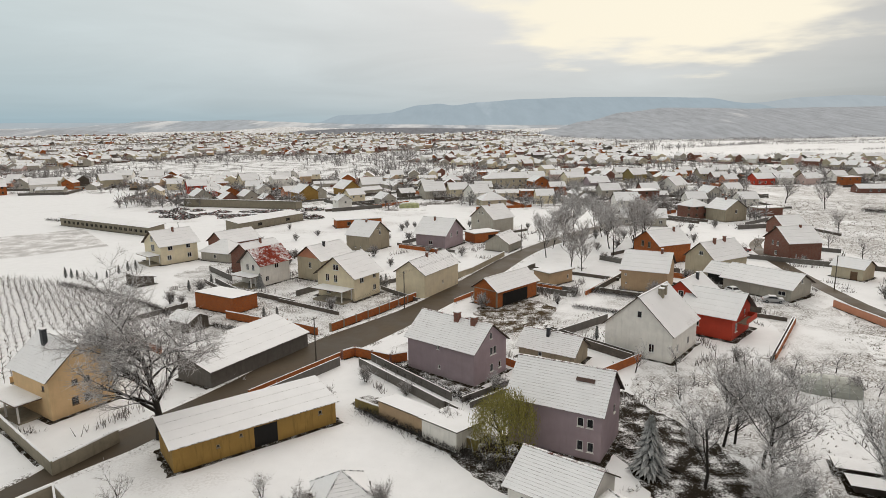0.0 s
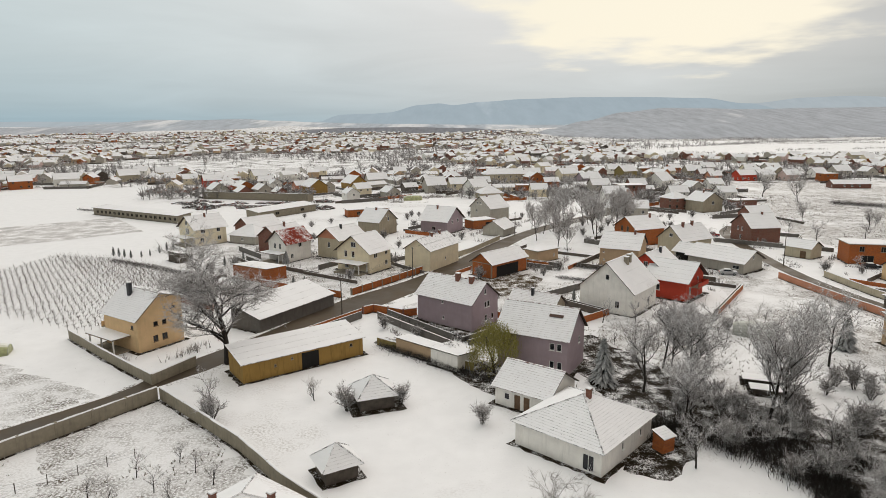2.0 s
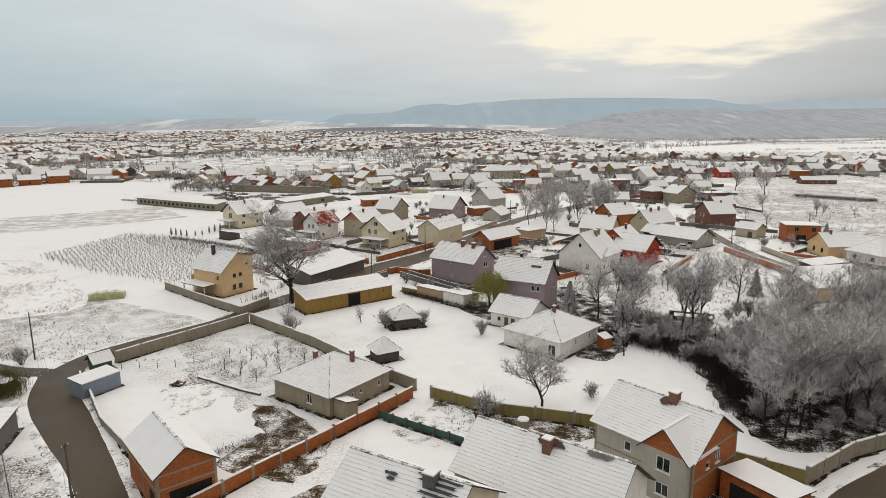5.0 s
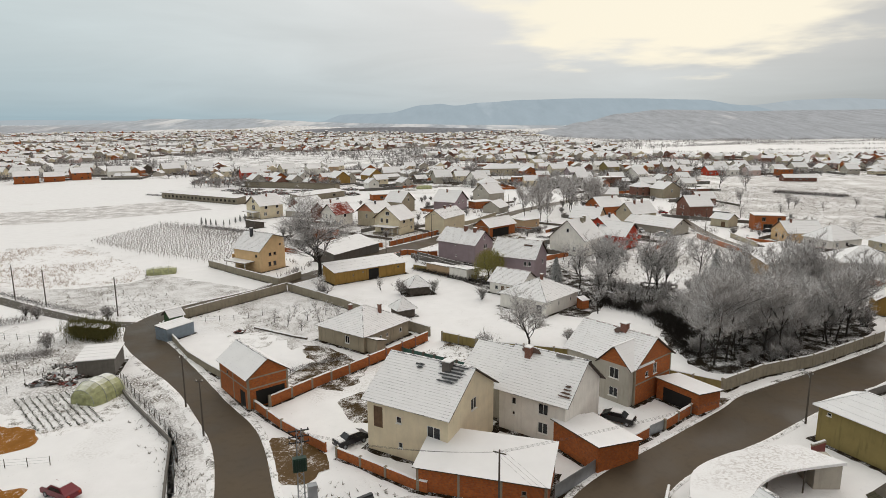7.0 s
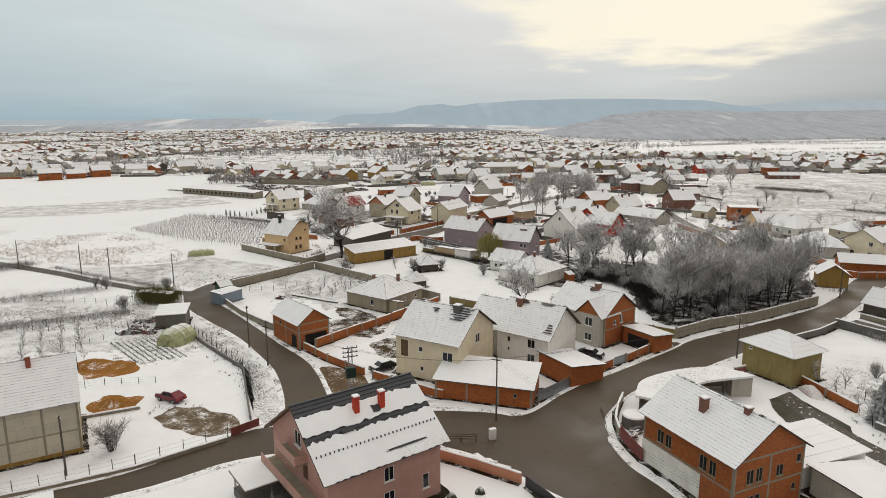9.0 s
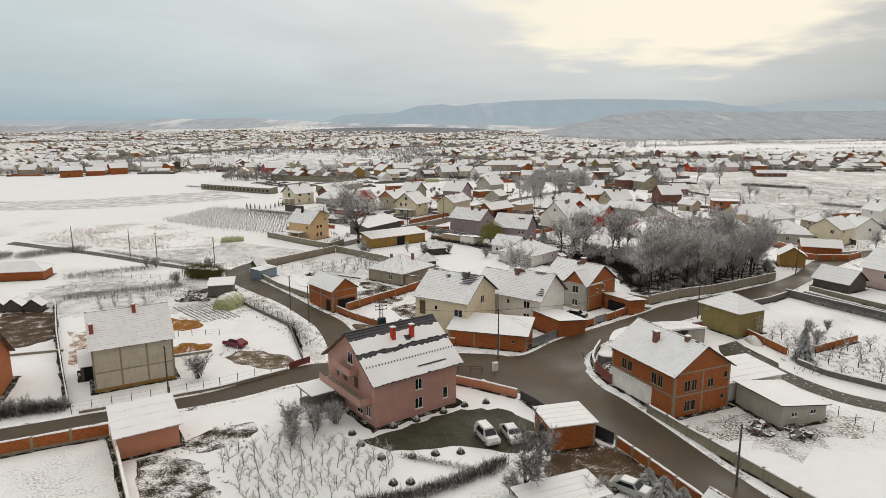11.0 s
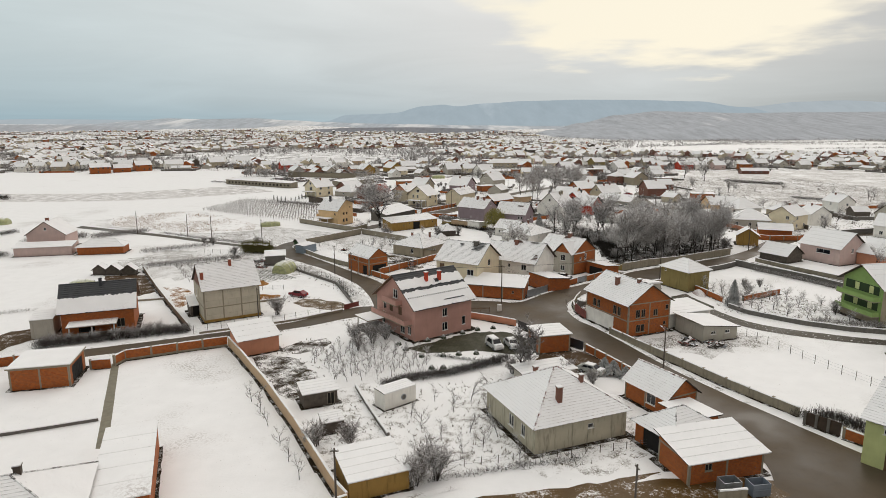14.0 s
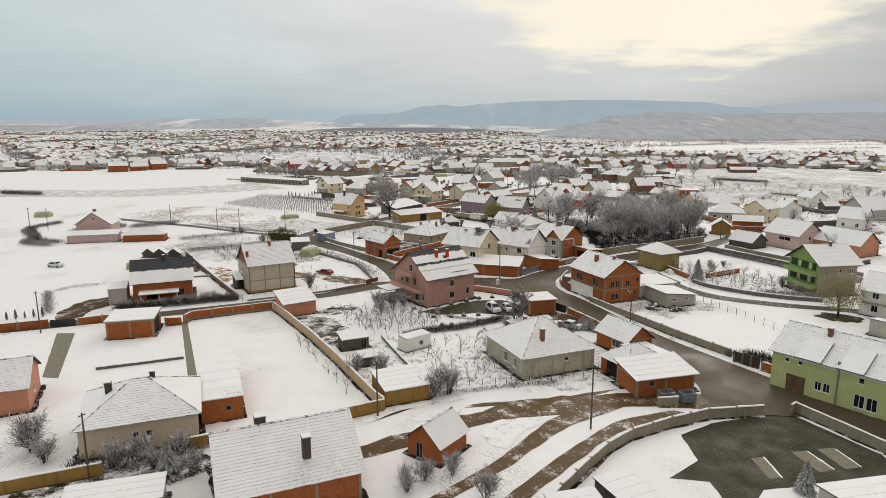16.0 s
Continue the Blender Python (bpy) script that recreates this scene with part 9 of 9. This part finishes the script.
# ---- cars ----
def car(label, x, y, yaw, paint, snow=True, van=False):
    o = thing("car", label, "car", pose(x, y, 0, 0, 0, yaw))
    prof = [(-2.1, 0.35), (-2.12, 0.75), (-2.0, 0.92), (-1.1, 0.98), (-0.55, 1.42), (0.95, 1.45), (1.75, 1.0), (2.05, 0.92), (2.12, 0.4)]
    if van:
        prof = [(-2.0, 0.35), (-2.1, 0.8), (-1.95, 1.0), (-1.25, 1.1), (-0.6, 1.75), (1.7, 1.8), (1.98, 1.2), (2.05, 0.4)]
    g = Geo()
    n = len(prof)
    top = max(z for _, z in prof)
    for s in (-1, 1):
        for px, pz in prof:
            w = 0.84 if pz < 1.05 else 0.84 - 0.22 * (pz - 1.0) / max(0.4, top - 1.0)
            g.v.append((px, s * w, pz))
    low = [0, 1, 2, 3, 6, 7, 8] if n == 9 else [0, 1, 2, 3, 6, 7]
    g.f = [tuple(low)[::-1], tuple(n + i for i in low), (6, 5, 4, 3), (n + 3, n + 4, n + 5, n + 6)] + [(i, i + 1, n + i + 1, n + i) for i in range(n - 1)] + [(n - 1, 0, n, 2 * n - 1)]
    g.m = [0] * len(g.f)
    body = g.ob("body", [plain("car_paint_" + paint[0], paint[1], 0.3, 0.2, 0.05)], o)
    for s in (-1, 1):
        g = Geo()
        g.add([(-0.75, s * 0.80, 1.03), (1.35, s * 0.80, 1.03), (0.85, s * 0.70, top - 0.08), (-0.45, s * 0.70, top - 0.08)] , ((0, 1, 2, 3),))
        g.v = [(px, py + s * 0.012 + s * 0.02, pz) for px, py, pz in g.v]
        g.ob("side_window", [M_GLASS], o)
    g = Geo()
    a, b = (prof[3], prof[4])
    g.add([(a[0] + 0.04, -0.72, a[1] + 0.06), (a[0] + 0.04, 0.72, a[1] + 0.06), (b[0] - 0.05, 0.6, b[1] - 0.02), (b[0] - 0.05, -0.6, b[1] - 0.02)], ((0, 1, 2, 3),))
    g.v = [(px - 0.02, py, pz + 0.02) for px, py, pz in g.v]
    g.ob("windscreen", [M_GLASS], o)
    for wx in (-1.3, 1.3):
        for s in (-1, 1):
            g = Geo()
            g.tube([(wx, s * 0.70, 0.32), (wx, s * 0.87, 0.32)], [0.32, 0.32], 14)
            w = g.ob("wheel", [M_BLACK], o)
            g = Geo()
            g.tube([(wx, s * 0.86, 0.32), (wx, s * 0.89, 0.32)], [0.19, 0.17], 10)
            g.ob("rim", [M_STEEL], w)
    for s in (-1, 1):
        g = Geo()
        g.box(-2.14, -2.05, s * 0.6 - 0.16, s * 0.6 + 0.16, 0.62, 0.78)
        g.ob("headlight", [M_WHITE], o)
        g = Geo()
        g.box(2.04, 2.13, s * 0.62 - 0.14, s * 0.62 + 0.14, 0.66, 0.86)
        g.ob("tail_light", [P_RED], o)
    if snow:
        g = Geo()
        g.box(-0.5, (1.6 if van else 0.9), -0.58, 0.58, top - 0.01, top + 0.06)
        g.box(-1.9, -1.15, -0.7, 0.7, prof[3][1] - 0.08, prof[3][1] + 0.05)
        g.ob("snow", [M_SNOWCAP], body)
    return o


car("dark red hatchback parked in the snowy plot", -45.1, -22.0, -25, ("red", (0.16, 0.012, 0.022)))
car("black car with snow on its roof in a yard", -16.9, -11.0, 40, ("black", (0.012, 0.012, 0.014)))
car("black car with snow on its roof behind a wall", 16.4, -5.4, 150, ("black_two", (0.012, 0.012, 0.014)))
car("white van parked on the paved drive", -3.9, -54.6, 112, ("white", (0.7, 0.7, 0.7)), True, True)
car("white car parked on the paved drive", -0.9, -54.0, 105, ("white_two", (0.66, 0.67, 0.68)))
car("silver car parked in the snowy yard", 10.2, -65.6, 142, ("silver", (0.36, 0.38, 0.36)))
car("silver car before the low grey house", 66.5, 130.5, 165, ("silver_two", (0.4, 0.41, 0.42)))
car("white car under the open car port", 61.5, 138, 100, ("white_three", (0.6, 0.62, 0.64)))
car("red car in the brick house's yard", 84.5, 184, 170, ("red_two", (0.25, 0.015, 0.02)))
car("black car beside the raw brick house", 105, 136, 170, ("black_three", (0.012, 0.012, 0.014)))
car("white car standing in the snowy field", -119.9, -14.4, 165, ("white_four", (0.6, 0.62, 0.64)))


# ---- garden things ----
def tunnel(label, x, y, yaw, L, R, H, mat):
    o = thing("polytunnel", label, "greenhouse", pose(x, y, 0, 0, 0, yaw))
    g = Geo()
    k, n = 10, max(4, int(L / 0.8))
    for i in range(n + 1):
        sag = (1 - 0.05 * (i % 2)) * (1 - 0.25 * abs(2 * i / n - 1) ** 4)
        for j in range(k + 1):
            a = math.pi * j / k
            g.v.append((-L / 2 + L * i / n, -R * math.cos(a) * sag, H * math.sin(a) ** 0.8 * sag))
    for i in range(n):
        for j in range(k):
            q = i * (k + 1) + j
            g.f.append((q, q + 1, q + k + 2, q + k + 1))
            g.m.append(0)
    g.f += [tuple(range(k + 1)), tuple(n * (k + 1) + j for j in range(k + 1))[::-1]]
    g.m += [0, 0]
    g.ob("foil", [mat], o)
    for i in range(0, n + 1, 2):
        g = Geo()
        e = 1.01 * (1 - 0.25 * abs(2 * i / n - 1) ** 4)
        g.tube([(-L / 2 + L * i / n, -R * e * math.cos(math.pi * j / k), H * e * math.sin(math.pi * j / k) ** 0.8) for j in range(k + 1)], [0.03] * (k + 1), 4)
        g.ob("hoop", [M_STEEL], o)
    g = Geo()
    g.box(-L / 2 - 0.05, -L / 2, -0.45, 0.45, 0, min(1.6, H * 0.66))
    g.ob("door", [M_FOIL], o)
    return o


tunnel("pale green foil tunnel sagging under snow", -54.4, 2.2, 75, 5.8, 2.6, 2.9, M_FOIL)
tunnel("pale green foil tunnel in the snowy field", -79.2, 77.4, 20, 7.0, 2.0, 1.9, M_FOIL)
tunnel("grey foil tunnel in the meadow", 52.0, 85.6, 155, 7.5, 2.4, 2.3, M_FOILGREY)
tunnel("pale green foil tunnel behind the dark-roofed house", -97.0, -15.5, 20, 5.0, 2.0, 2.2, M_FOIL)
tunnel("green foil tunnel far off in the field", -183.5, 80.3, 10, 6.0, 2.6, 2.6, M_FOIL)
tunnel("pale foil tunnel in a far garden", -20, 292, 10, 9.0, 2.6, 2.6, M_FOIL)


def heap(name, label, x, y, rx, ry, h, mat, seed=1, category="heap"):
    g = Geo()
    k, n = 8, 22
    g.v.append((0, 0, h))
    for i in range(1, k + 1):
        for j in range(n):
            a, t = 2 * math.pi * j / n, i / k
            q = 1 + 0.25 * noise.noise(Vector((math.cos(a) * 2, math.sin(a) * 2, seed)))
            z = h * (1 - t ** 1.6) + 0.12 * h * noise.noise(Vector((math.cos(a) * t * 4, math.sin(a) * t * 4, seed + 4)))
            g.v.append((math.cos(a) * rx * t * q, math.sin(a) * ry * t * q, max(-0.05, z if i < k else -0.05)))
    g.f = [(0, 1 + j, 1 + (j + 1) % n) for j in range(n)]
    for i in range(k - 1):
        for j in range(n):
            q = 1 + i * n
            g.f.append((q + j, q + n + j, q + n + (j + 1) % n, q + (j + 1) % n))
    g.m = [0] * len(g.f)
    return tagged(g.ob(name, [mat], m=pose(x, y, 0), smooth=True), label, category)


def junk(label, x, y, rx, ry, h, seed, mat=None):
    """Boards, sheets and scrap thrown together, dusted with snow."""
    r, g = random.Random(seed), Geo()
    for i in range(int(12 + 8 * rx * ry)):
        a, q = r.uniform(0, 6.28), r.random() ** 0.5
        p = pose(math.cos(a) * rx * q, math.sin(a) * ry * q, r.uniform(0.0, h * (1 - q * 0.8)), r.uniform(-35, 35), r.uniform(-35, 35), r.uniform(0, 180))
        l, w, t = r.uniform(0.15, 0.7), r.uniform(0.05, 0.35), r.uniform(0.02, 0.2)
        g.box(-l, l, -w, w, -t * 0.5, t, r.choice((0, 0, 0, 0, 0, 1, 2)), p, 3 if r.random() < 0.35 else None)
    return tagged(g.ob("scrap_heap", [mat or M_JUNK, M_RUST, M_STEEL, M_SNOWCAP], m=pose(x, y, 0.02)), label, "scrap heap")


M_JUNK = frosted("old_boards_and_junk", (0.055, 0.045, 0.035), 0.3, 0.4, 1.0)
hedge("overgrown green-brown thicket with snow on its flat top", [(-72.8, 27.6), (-69, 26.9), (-65.4, 26.0)], 3.7, 2.8, M_HAY, 190, "thicket")
for i in range(5):
    heap("snow_cap", "lump of snow lying on the thicket", -72.4 + i * 1.6, 27.6 - i * 0.4, 0.9, 1.1, 0.35, M_SNOWCAP, i, "snow").location.z = 2.45 + 0.15 * (i % 2)
heap("earth_heap", "heap of dug orange clay with thin snow", -63.0, -9.0, 3.6, 2.4, 0.9, M_CLAY, 5)
heap("sand_heap", "small heap of orange building sand", -52.4, -23.2, 2.4, 1.5, 0.8, M_CLAY, 6)
heap("wood_pile", "stack of firewood under snow", 44.4, -19.4, 1.2, 2.6, 1.1, frosted("firewood", (0.22, 0.10, 0.07), 0.8, 0.3, 0.8), 7)
junk("small heap of stones and boards in the snowy garden", -43.7, 29.8, 0.9, 0.5, 0.7, 7)
junk("heap of junk under snow by the shed", 30.6, -50.8, 1.3, 0.7, 0.6, 8)
junk("heap of junk under snow beside the wall", 34.5, -52.4, 1.2, 0.6, 0.5, 9)
for i in range(26):
    junk("dark scrap in the depot yard under snow", -135 + r9.uniform(0, 78), 258 + r9.uniform(0, 34), r9.uniform(3, 7), r9.uniform(2, 4), r9.uniform(0.8, 2.0), i + 20)

house("wooden garden hut with a grey snowy roof", (-12.5, 58.5), 20, 4.6, 4.6, 2.1, 3.9, M_OLDWOOD, "hip", "tile", M_TILE_DARK, holes={}, name="hut", category="hut", over=0.5, strip_w=0.8)
house("small square garden hut with a snowy pyramid roof", (-14.4, 40.6), 30, 3.6, 3.4, 2.0, 3.5, M_OLDWOOD, "hip", "tile", M_TILE_GREY, holes={}, name="hut", category="hut")
house("small grey shed with a flat snow roof", (-59.6, 12.6), 15, 5.2, 6.0, 2.6, 2.9, M_CONCDARK, "mono", "smooth", holes={}, name="shed", category="shed", over=0.3)
o = house("blue-grey container with a snow roof", (-54.6, 28.0), 60, 5.6, 3.2, 2.3, 2.5, plain("blue_grey_metal", (0.20, 0.25, 0.30), 0.5), "mono", "smooth", holes={}, name="container", category="container", over=0.15)
g = Geo()
g.box(2.82, 2.88, -1.5, 1.5, 0, 2.2)
g.ob("end_panel", [plain("blue_metal", (0.02, 0.07, 0.25), 0.5)], o)
house("small green hut with a snowy roof by the gate", (-58.4, 36.2), 50, 2.6, 2.4, 1.7, 2.6, plain("green_boards", (0.04, 0.09, 0.03), 0.7), "gable", "smooth", holes={}, name="hut", category="hut", over=0.35)
o = house("pale site container with a snow roof", (-18.9, -76.4), 40, 5.2, 2.4, 2.3, 2.4, P_WHITE, "mono", "smooth", holes={}, name="container", category="container", over=0.05)
g = Geo()
g.tube([(0.5, -1.20, 1.15), (0.5, -1.29, 1.15)], [0.42, 0.42], 20)
g.ob("vent", [M_STEEL], o, "round grey metal vent")
g = Geo()
g.tube([(0.5, -1.29, 1.15), (0.5, -1.31, 1.15)], [0.30, 0.30], 20)
g.ob("vent_grille", [M_CONCDARK], o)
for x in (-100.7, -97.3, -93.2):
    house("small wooden hen house under snow", (x, -0.8), 100, 2.6, 3.0, 1.4, 2.6, M_OLDWOOD, "gable", "smooth", holes={}, name="hut", category="hut", over=0.3)
house("red metal gate leaf with a post", (36.4, -14.6), 25, 2.2, 0.2, 1.9, 2.0, M_RUST, "flat", holes={}, name="gate", category="gate", over=0.05)
house("low garden shed under the snowy roofs by the wall", (-6.4, 76.6), 139, 9.5, 3.2, 1.9, 2.3, P_SAND, "mono", "smooth", holes={}, name="shed", category="shed", over=0.3)
house("low white shed with a snow roof in the garden", (-1.4, 72.6), 139, 5.5, 5.0, 2.2, 2.7, P_WHITE, "mono", "smooth", holes={}, name="shed", category="shed", over=0.35)
house("low snow-covered cold frame", (44, 64), 160, 7, 2.4, 0.6, 0.8, M_OLDWOOD, "mono", "smooth", holes={}, name="cold_frame", category="shed")
house("low snow-covered cold frame", (43, 60.6), 160, 6, 2.2, 0.6, 0.8, M_OLDWOOD, "mono", "smooth", holes={}, name="cold_frame", category="shed")
house("small brick bread oven with a snow cap", (22.4, 45.6), 30, 1.8, 1.6, 1.8, 2.2, M_BRICK, "mono", "smooth", holes={}, name="oven", category="oven", over=0.15)
wt = thing("water_tank", "round pale water tank with a snow cap", "tank", pose(5.3, 16.4, 0))
g = Geo()
g.tube([(0, 0, 0), (0, 0, 1.2)], [0.75, 0.75], 18)
g.ob("drum", [M_CONC], wt)
g = Geo()
g.tube([(0, 0, 1.2), (0, 0, 1.34)], [0.78, 0.7], 18)
g.ob("snow", [M_SNOWCAP], wt)
kb = thing("meter_cabinet", "white electric cabinet with a snow cap", "cabinet", pose(-1.4, -33.0, 0, 0, 0, 20) @ Matrix.Diagonal((0.8, 0.8, 0.8, 1)))
g = Geo()
g.box(-0.5, 0.5, -0.3, 0.3, 0, 1.7)
g.ob("body", [M_WHITE], kb)
g = Geo()
g.box(-0.46, -0.02, -0.33, -0.30, 0.15, 1.6)
g.box(0.02, 0.46, -0.33, -0.30, 0.15, 1.6)
g.ob("door", [M_WHITE], kb)
g = Geo()
g.box(-0.52, 0.52, -0.32, 0.32, 1.7, 1.82)
g.ob("snow", [M_SNOWCAP], kb)
for x, y, yaw, mat in ((17.4, -97.6, 10, M_STEEL), (20.2, -97.9, 10, plain("blue_grey_skip", (0.18, 0.21, 0.25), 0.5))):
    sk = thing("skip", "grey metal waste container on the track", "container", pose(x, y, 0, 0, 0, yaw))
    g = Geo()
    g.box(-1.0, 1.0, -0.7, -0.62, 0.15, 1.5)
    g.box(-1.0, 1.0, 0.62, 0.7, 0.15, 1.5)
    g.box(-1.0, -0.92, -0.62, 0.62, 0.15, 1.5)
    g.box(0.92, 1.0, -0.62, 0.62, 0.15, 1.5)
    g.box(-0.92, 0.92, -0.62, 0.62, 0.15, 0.25)
    g.ob("tub", [mat], sk)
    for s in (-1, 1):
        g = Geo()
        g.box(-0.9, 0.9, s * 0.73 - 0.03, s * 0.73 + 0.03, 0.8, 0.9)
        g.ob("rib", [mat], sk)
bn = thing("bin", "small blue plastic bin by the garage", "bin", pose(21.3, -93.8, 0))
g = Geo()
g.box(-0.4, 0.4, -0.35, 0.35, 0.0, 0.85)
g.ob("tub", [plain("blue_plastic", (0.03, 0.10, 0.26), 0.4)], bn)
g = Geo()
g.box(-0.44, 0.44, -0.39, 0.39, 0.85, 0.93)
g.ob("lid", [plain("blue_plastic_lid", (0.03, 0.12, 0.30), 0.4)], bn)
for x, y in ((-16.1, -58.9), (-14.3, -64.1), (-12.5, -63.9), (-10.0, -58.0), (-7.1, -57.6), (-18.9, -55.9), (-20.3, -53.2), (-12.6, -58.6), (-9.2, -47.2), (-6.4, -45.2), (-12.6, -49.6), (-15.4, -51.4), (-3.4, -44.2)):
    heap("box_ball", "round clipped box bush dusted with snow", x, y, 0.55, 0.55, 0.75, frosted("box_leaf_%d" % int(abs(x * 10)), (0.025, 0.033, 0.014), 0.95, 0.45, 0.8), x, "shrub")

# dug rows, a round tank and yard clutter
g = Geo()
for i in range(9):
    for j in range(26):
        x, y = -65.6 + 0.86 * i + 0.40 * j * 0.9 - i * 0.02, 1.0 + 0.34 * i - 0.86 * j * 0.42
        w, h = 0.30 + 0.06 * r9.random(), 0.10 + 0.10 * r9.random()
        q = Vector((x, y, 0.012))
        for k in range(4):
            e = q + Vector((r9.gauss(0, 0.22), r9.gauss(0, 0.22), h + 0.1))
            u = Vector((r9.gauss(0, 1), r9.gauss(0, 1), 0)).normalized() * 0.13
            g.add((q + u, q - u, e), ((0, 1, 2),))
tagged(g.ob("cabbage_rows", [frosted("cabbage_leaf", (0.12, 0.13, 0.095), 0.8, 0.1, 0.8)]), "rows of dark cabbages under thin snow", "vegetables", kind="stuff")
wall_run("rust-red sheet gate with upright ribs", [(14.1, -32.4), (14.5, -35.2), (15.1, -38.0)], 1.6, M_RUST, thick=0.06, pillar=2.9, cap=False, name="gate", category="gate")
wall_run("pale concrete yard wall behind the red gate", [(17.3, -21.6), (15.6, -25.4), (14.4, -29.0), (14.1, -32.2)], 1.1, M_CONC, pillar=3.4)
for i in range(6):
    junk("boards and scrap under snow in the block-house yard", 15.6 + r9.uniform(0, 2.8), -36.4 + i * 1.7 + r9.uniform(-0.4, 0.4), r9.uniform(0.4, 0.9), r9.uniform(0.4, 0.9), r9.uniform(0.4, 0.8), i + 140)
wt = thing("water_tank", "round water tank with a snow lid behind the wall", "tank", pose(16.6, -29.4, 0))
g = Geo()
g.tube([(0, 0, 0), (0, 0, 1.5)], [1.5, 1.5], 22)
g.ob("drum", [M_CONCDARK], wt)
g = Geo()
g.tube([(0, 0, 1.5), (0, 0, 1.66)], [1.52, 1.4], 22)
g.ob("snow", [M_SNOWCAP], wt)
for i in range(16):
    x, y = -66.5 + r9.uniform(0, 5.5), 6.0 + r9.uniform(0, 9)
    junk("small pile of boards and junk under snow", x, y, r9.uniform(0.5, 1.2), r9.uniform(0.4, 0.9), r9.uniform(0.3, 0.7), i + 60)
for i in range(7):
    junk("small pile of junk under snow by the sheds", 29 + r9.uniform(0, 7), -54 + r9.uniform(0, 3.4), r9.uniform(0.4, 0.9), r9.uniform(0.4, 0.8), r9.uniform(0.3, 0.6), i + 90)
hedge("dark brush along the depot wall", [(-170, 262), (-155, 254), (-140, 248)], 1.2, 1.6, M_HEDGE, 14)

# scrub, hedges and walls at the edges of the village
hedge("frosted shrub row above the garden rows", [(-92.1, 7.4), (-82.8, 12.8), (-71.2, 18.6)], 1.5, 1.0, M_TWIGB, 22)
hedge("frosted shrub row beside the field plot", [(-102.8, 25.6), (-95.8, 31), (-86.8, 36.8)], 1.7, 1.2, M_TWIGB, 18)
hedge("dark scrub behind the pink house", [(-147, 40), (-141, 46), (-135, 52)], 2.2, 3.0, M_TWIGB, 50)
hedge("dark scrub behind the low brick shed", [(-131, 50), (-126, 57), (-119, 62)], 2.0, 3.0, M_TWIGB, 40)
hedge("tangled scrub round the pink house yard", [(-166, 42), (-158, 34), (-152, 26), (-150, 18), (-140, 15)], 1.8, 2.6, M_TWIGB, 34)
hedge("dead weeds on the bare verge", [(-104.6, -42), (-99, -51), (-94.4, -58)], 1.2, 1.6, M_TWIGB, 18)
hedge("rough weeds in the snowy field", [(-104.5, -39.9), (-102.3, -36.1), (-97, -33)], 0.6, 2.0, M_TWIGB, 12)
hedge("dark hedge beside the field houses", [(164.2, 170.2), (170, 162), (176.3, 153.8)], 1.6, 2.0, M_HEDGE, 22)
hedge("dark scrub below the wall of the lane", [(68, 4), (73, -4), (77, -12), (81, -21)], 1.3, 2.2, M_TWIGB, 26)
hedge("bare scrub behind the rubble wall", [(58, -40), (64, -42), (70, -43)], 1.4, 1.8, M_TWIGB, 30)
for i in range(9):
    tree("cypress", "small dark cypress behind the brick wall", CYP, -106 + i * 1.4, -64.2 + i * 0.62, 0, 0.6 + 0.12 * (i % 3), group="small cypresses by the lane", crown="crown")
for i, (x, y) in enumerate(((129.9, 92.8), (134, 94), (139.7, 89.4), (145, 96), (120, 84))):
    tree("tree", "bare round garden tree with frosted twigs", MIDT[i % 3], x, y, 50 * i, 0.95, group="trees by the right gardens")
wall_run("dark grey wall beside the garden trees", [(122.8, 58.5), (130, 60.5), (137.1, 62.5)], 1.8, M_CONCDARK, pillar=5)
wall_run("orange brick yard wall with pillars", [(90, 51), (93.1, 47.7), (102.1, 47.8), (108, 52)], 1.6, M_BRICK, pillar=4, post_mat=M_CONC)
wall_run("grey wall beside the side lane", [(93, -14), (99, -10), (104, -7)], 1.2, M_CONCDARK, pillar=5)
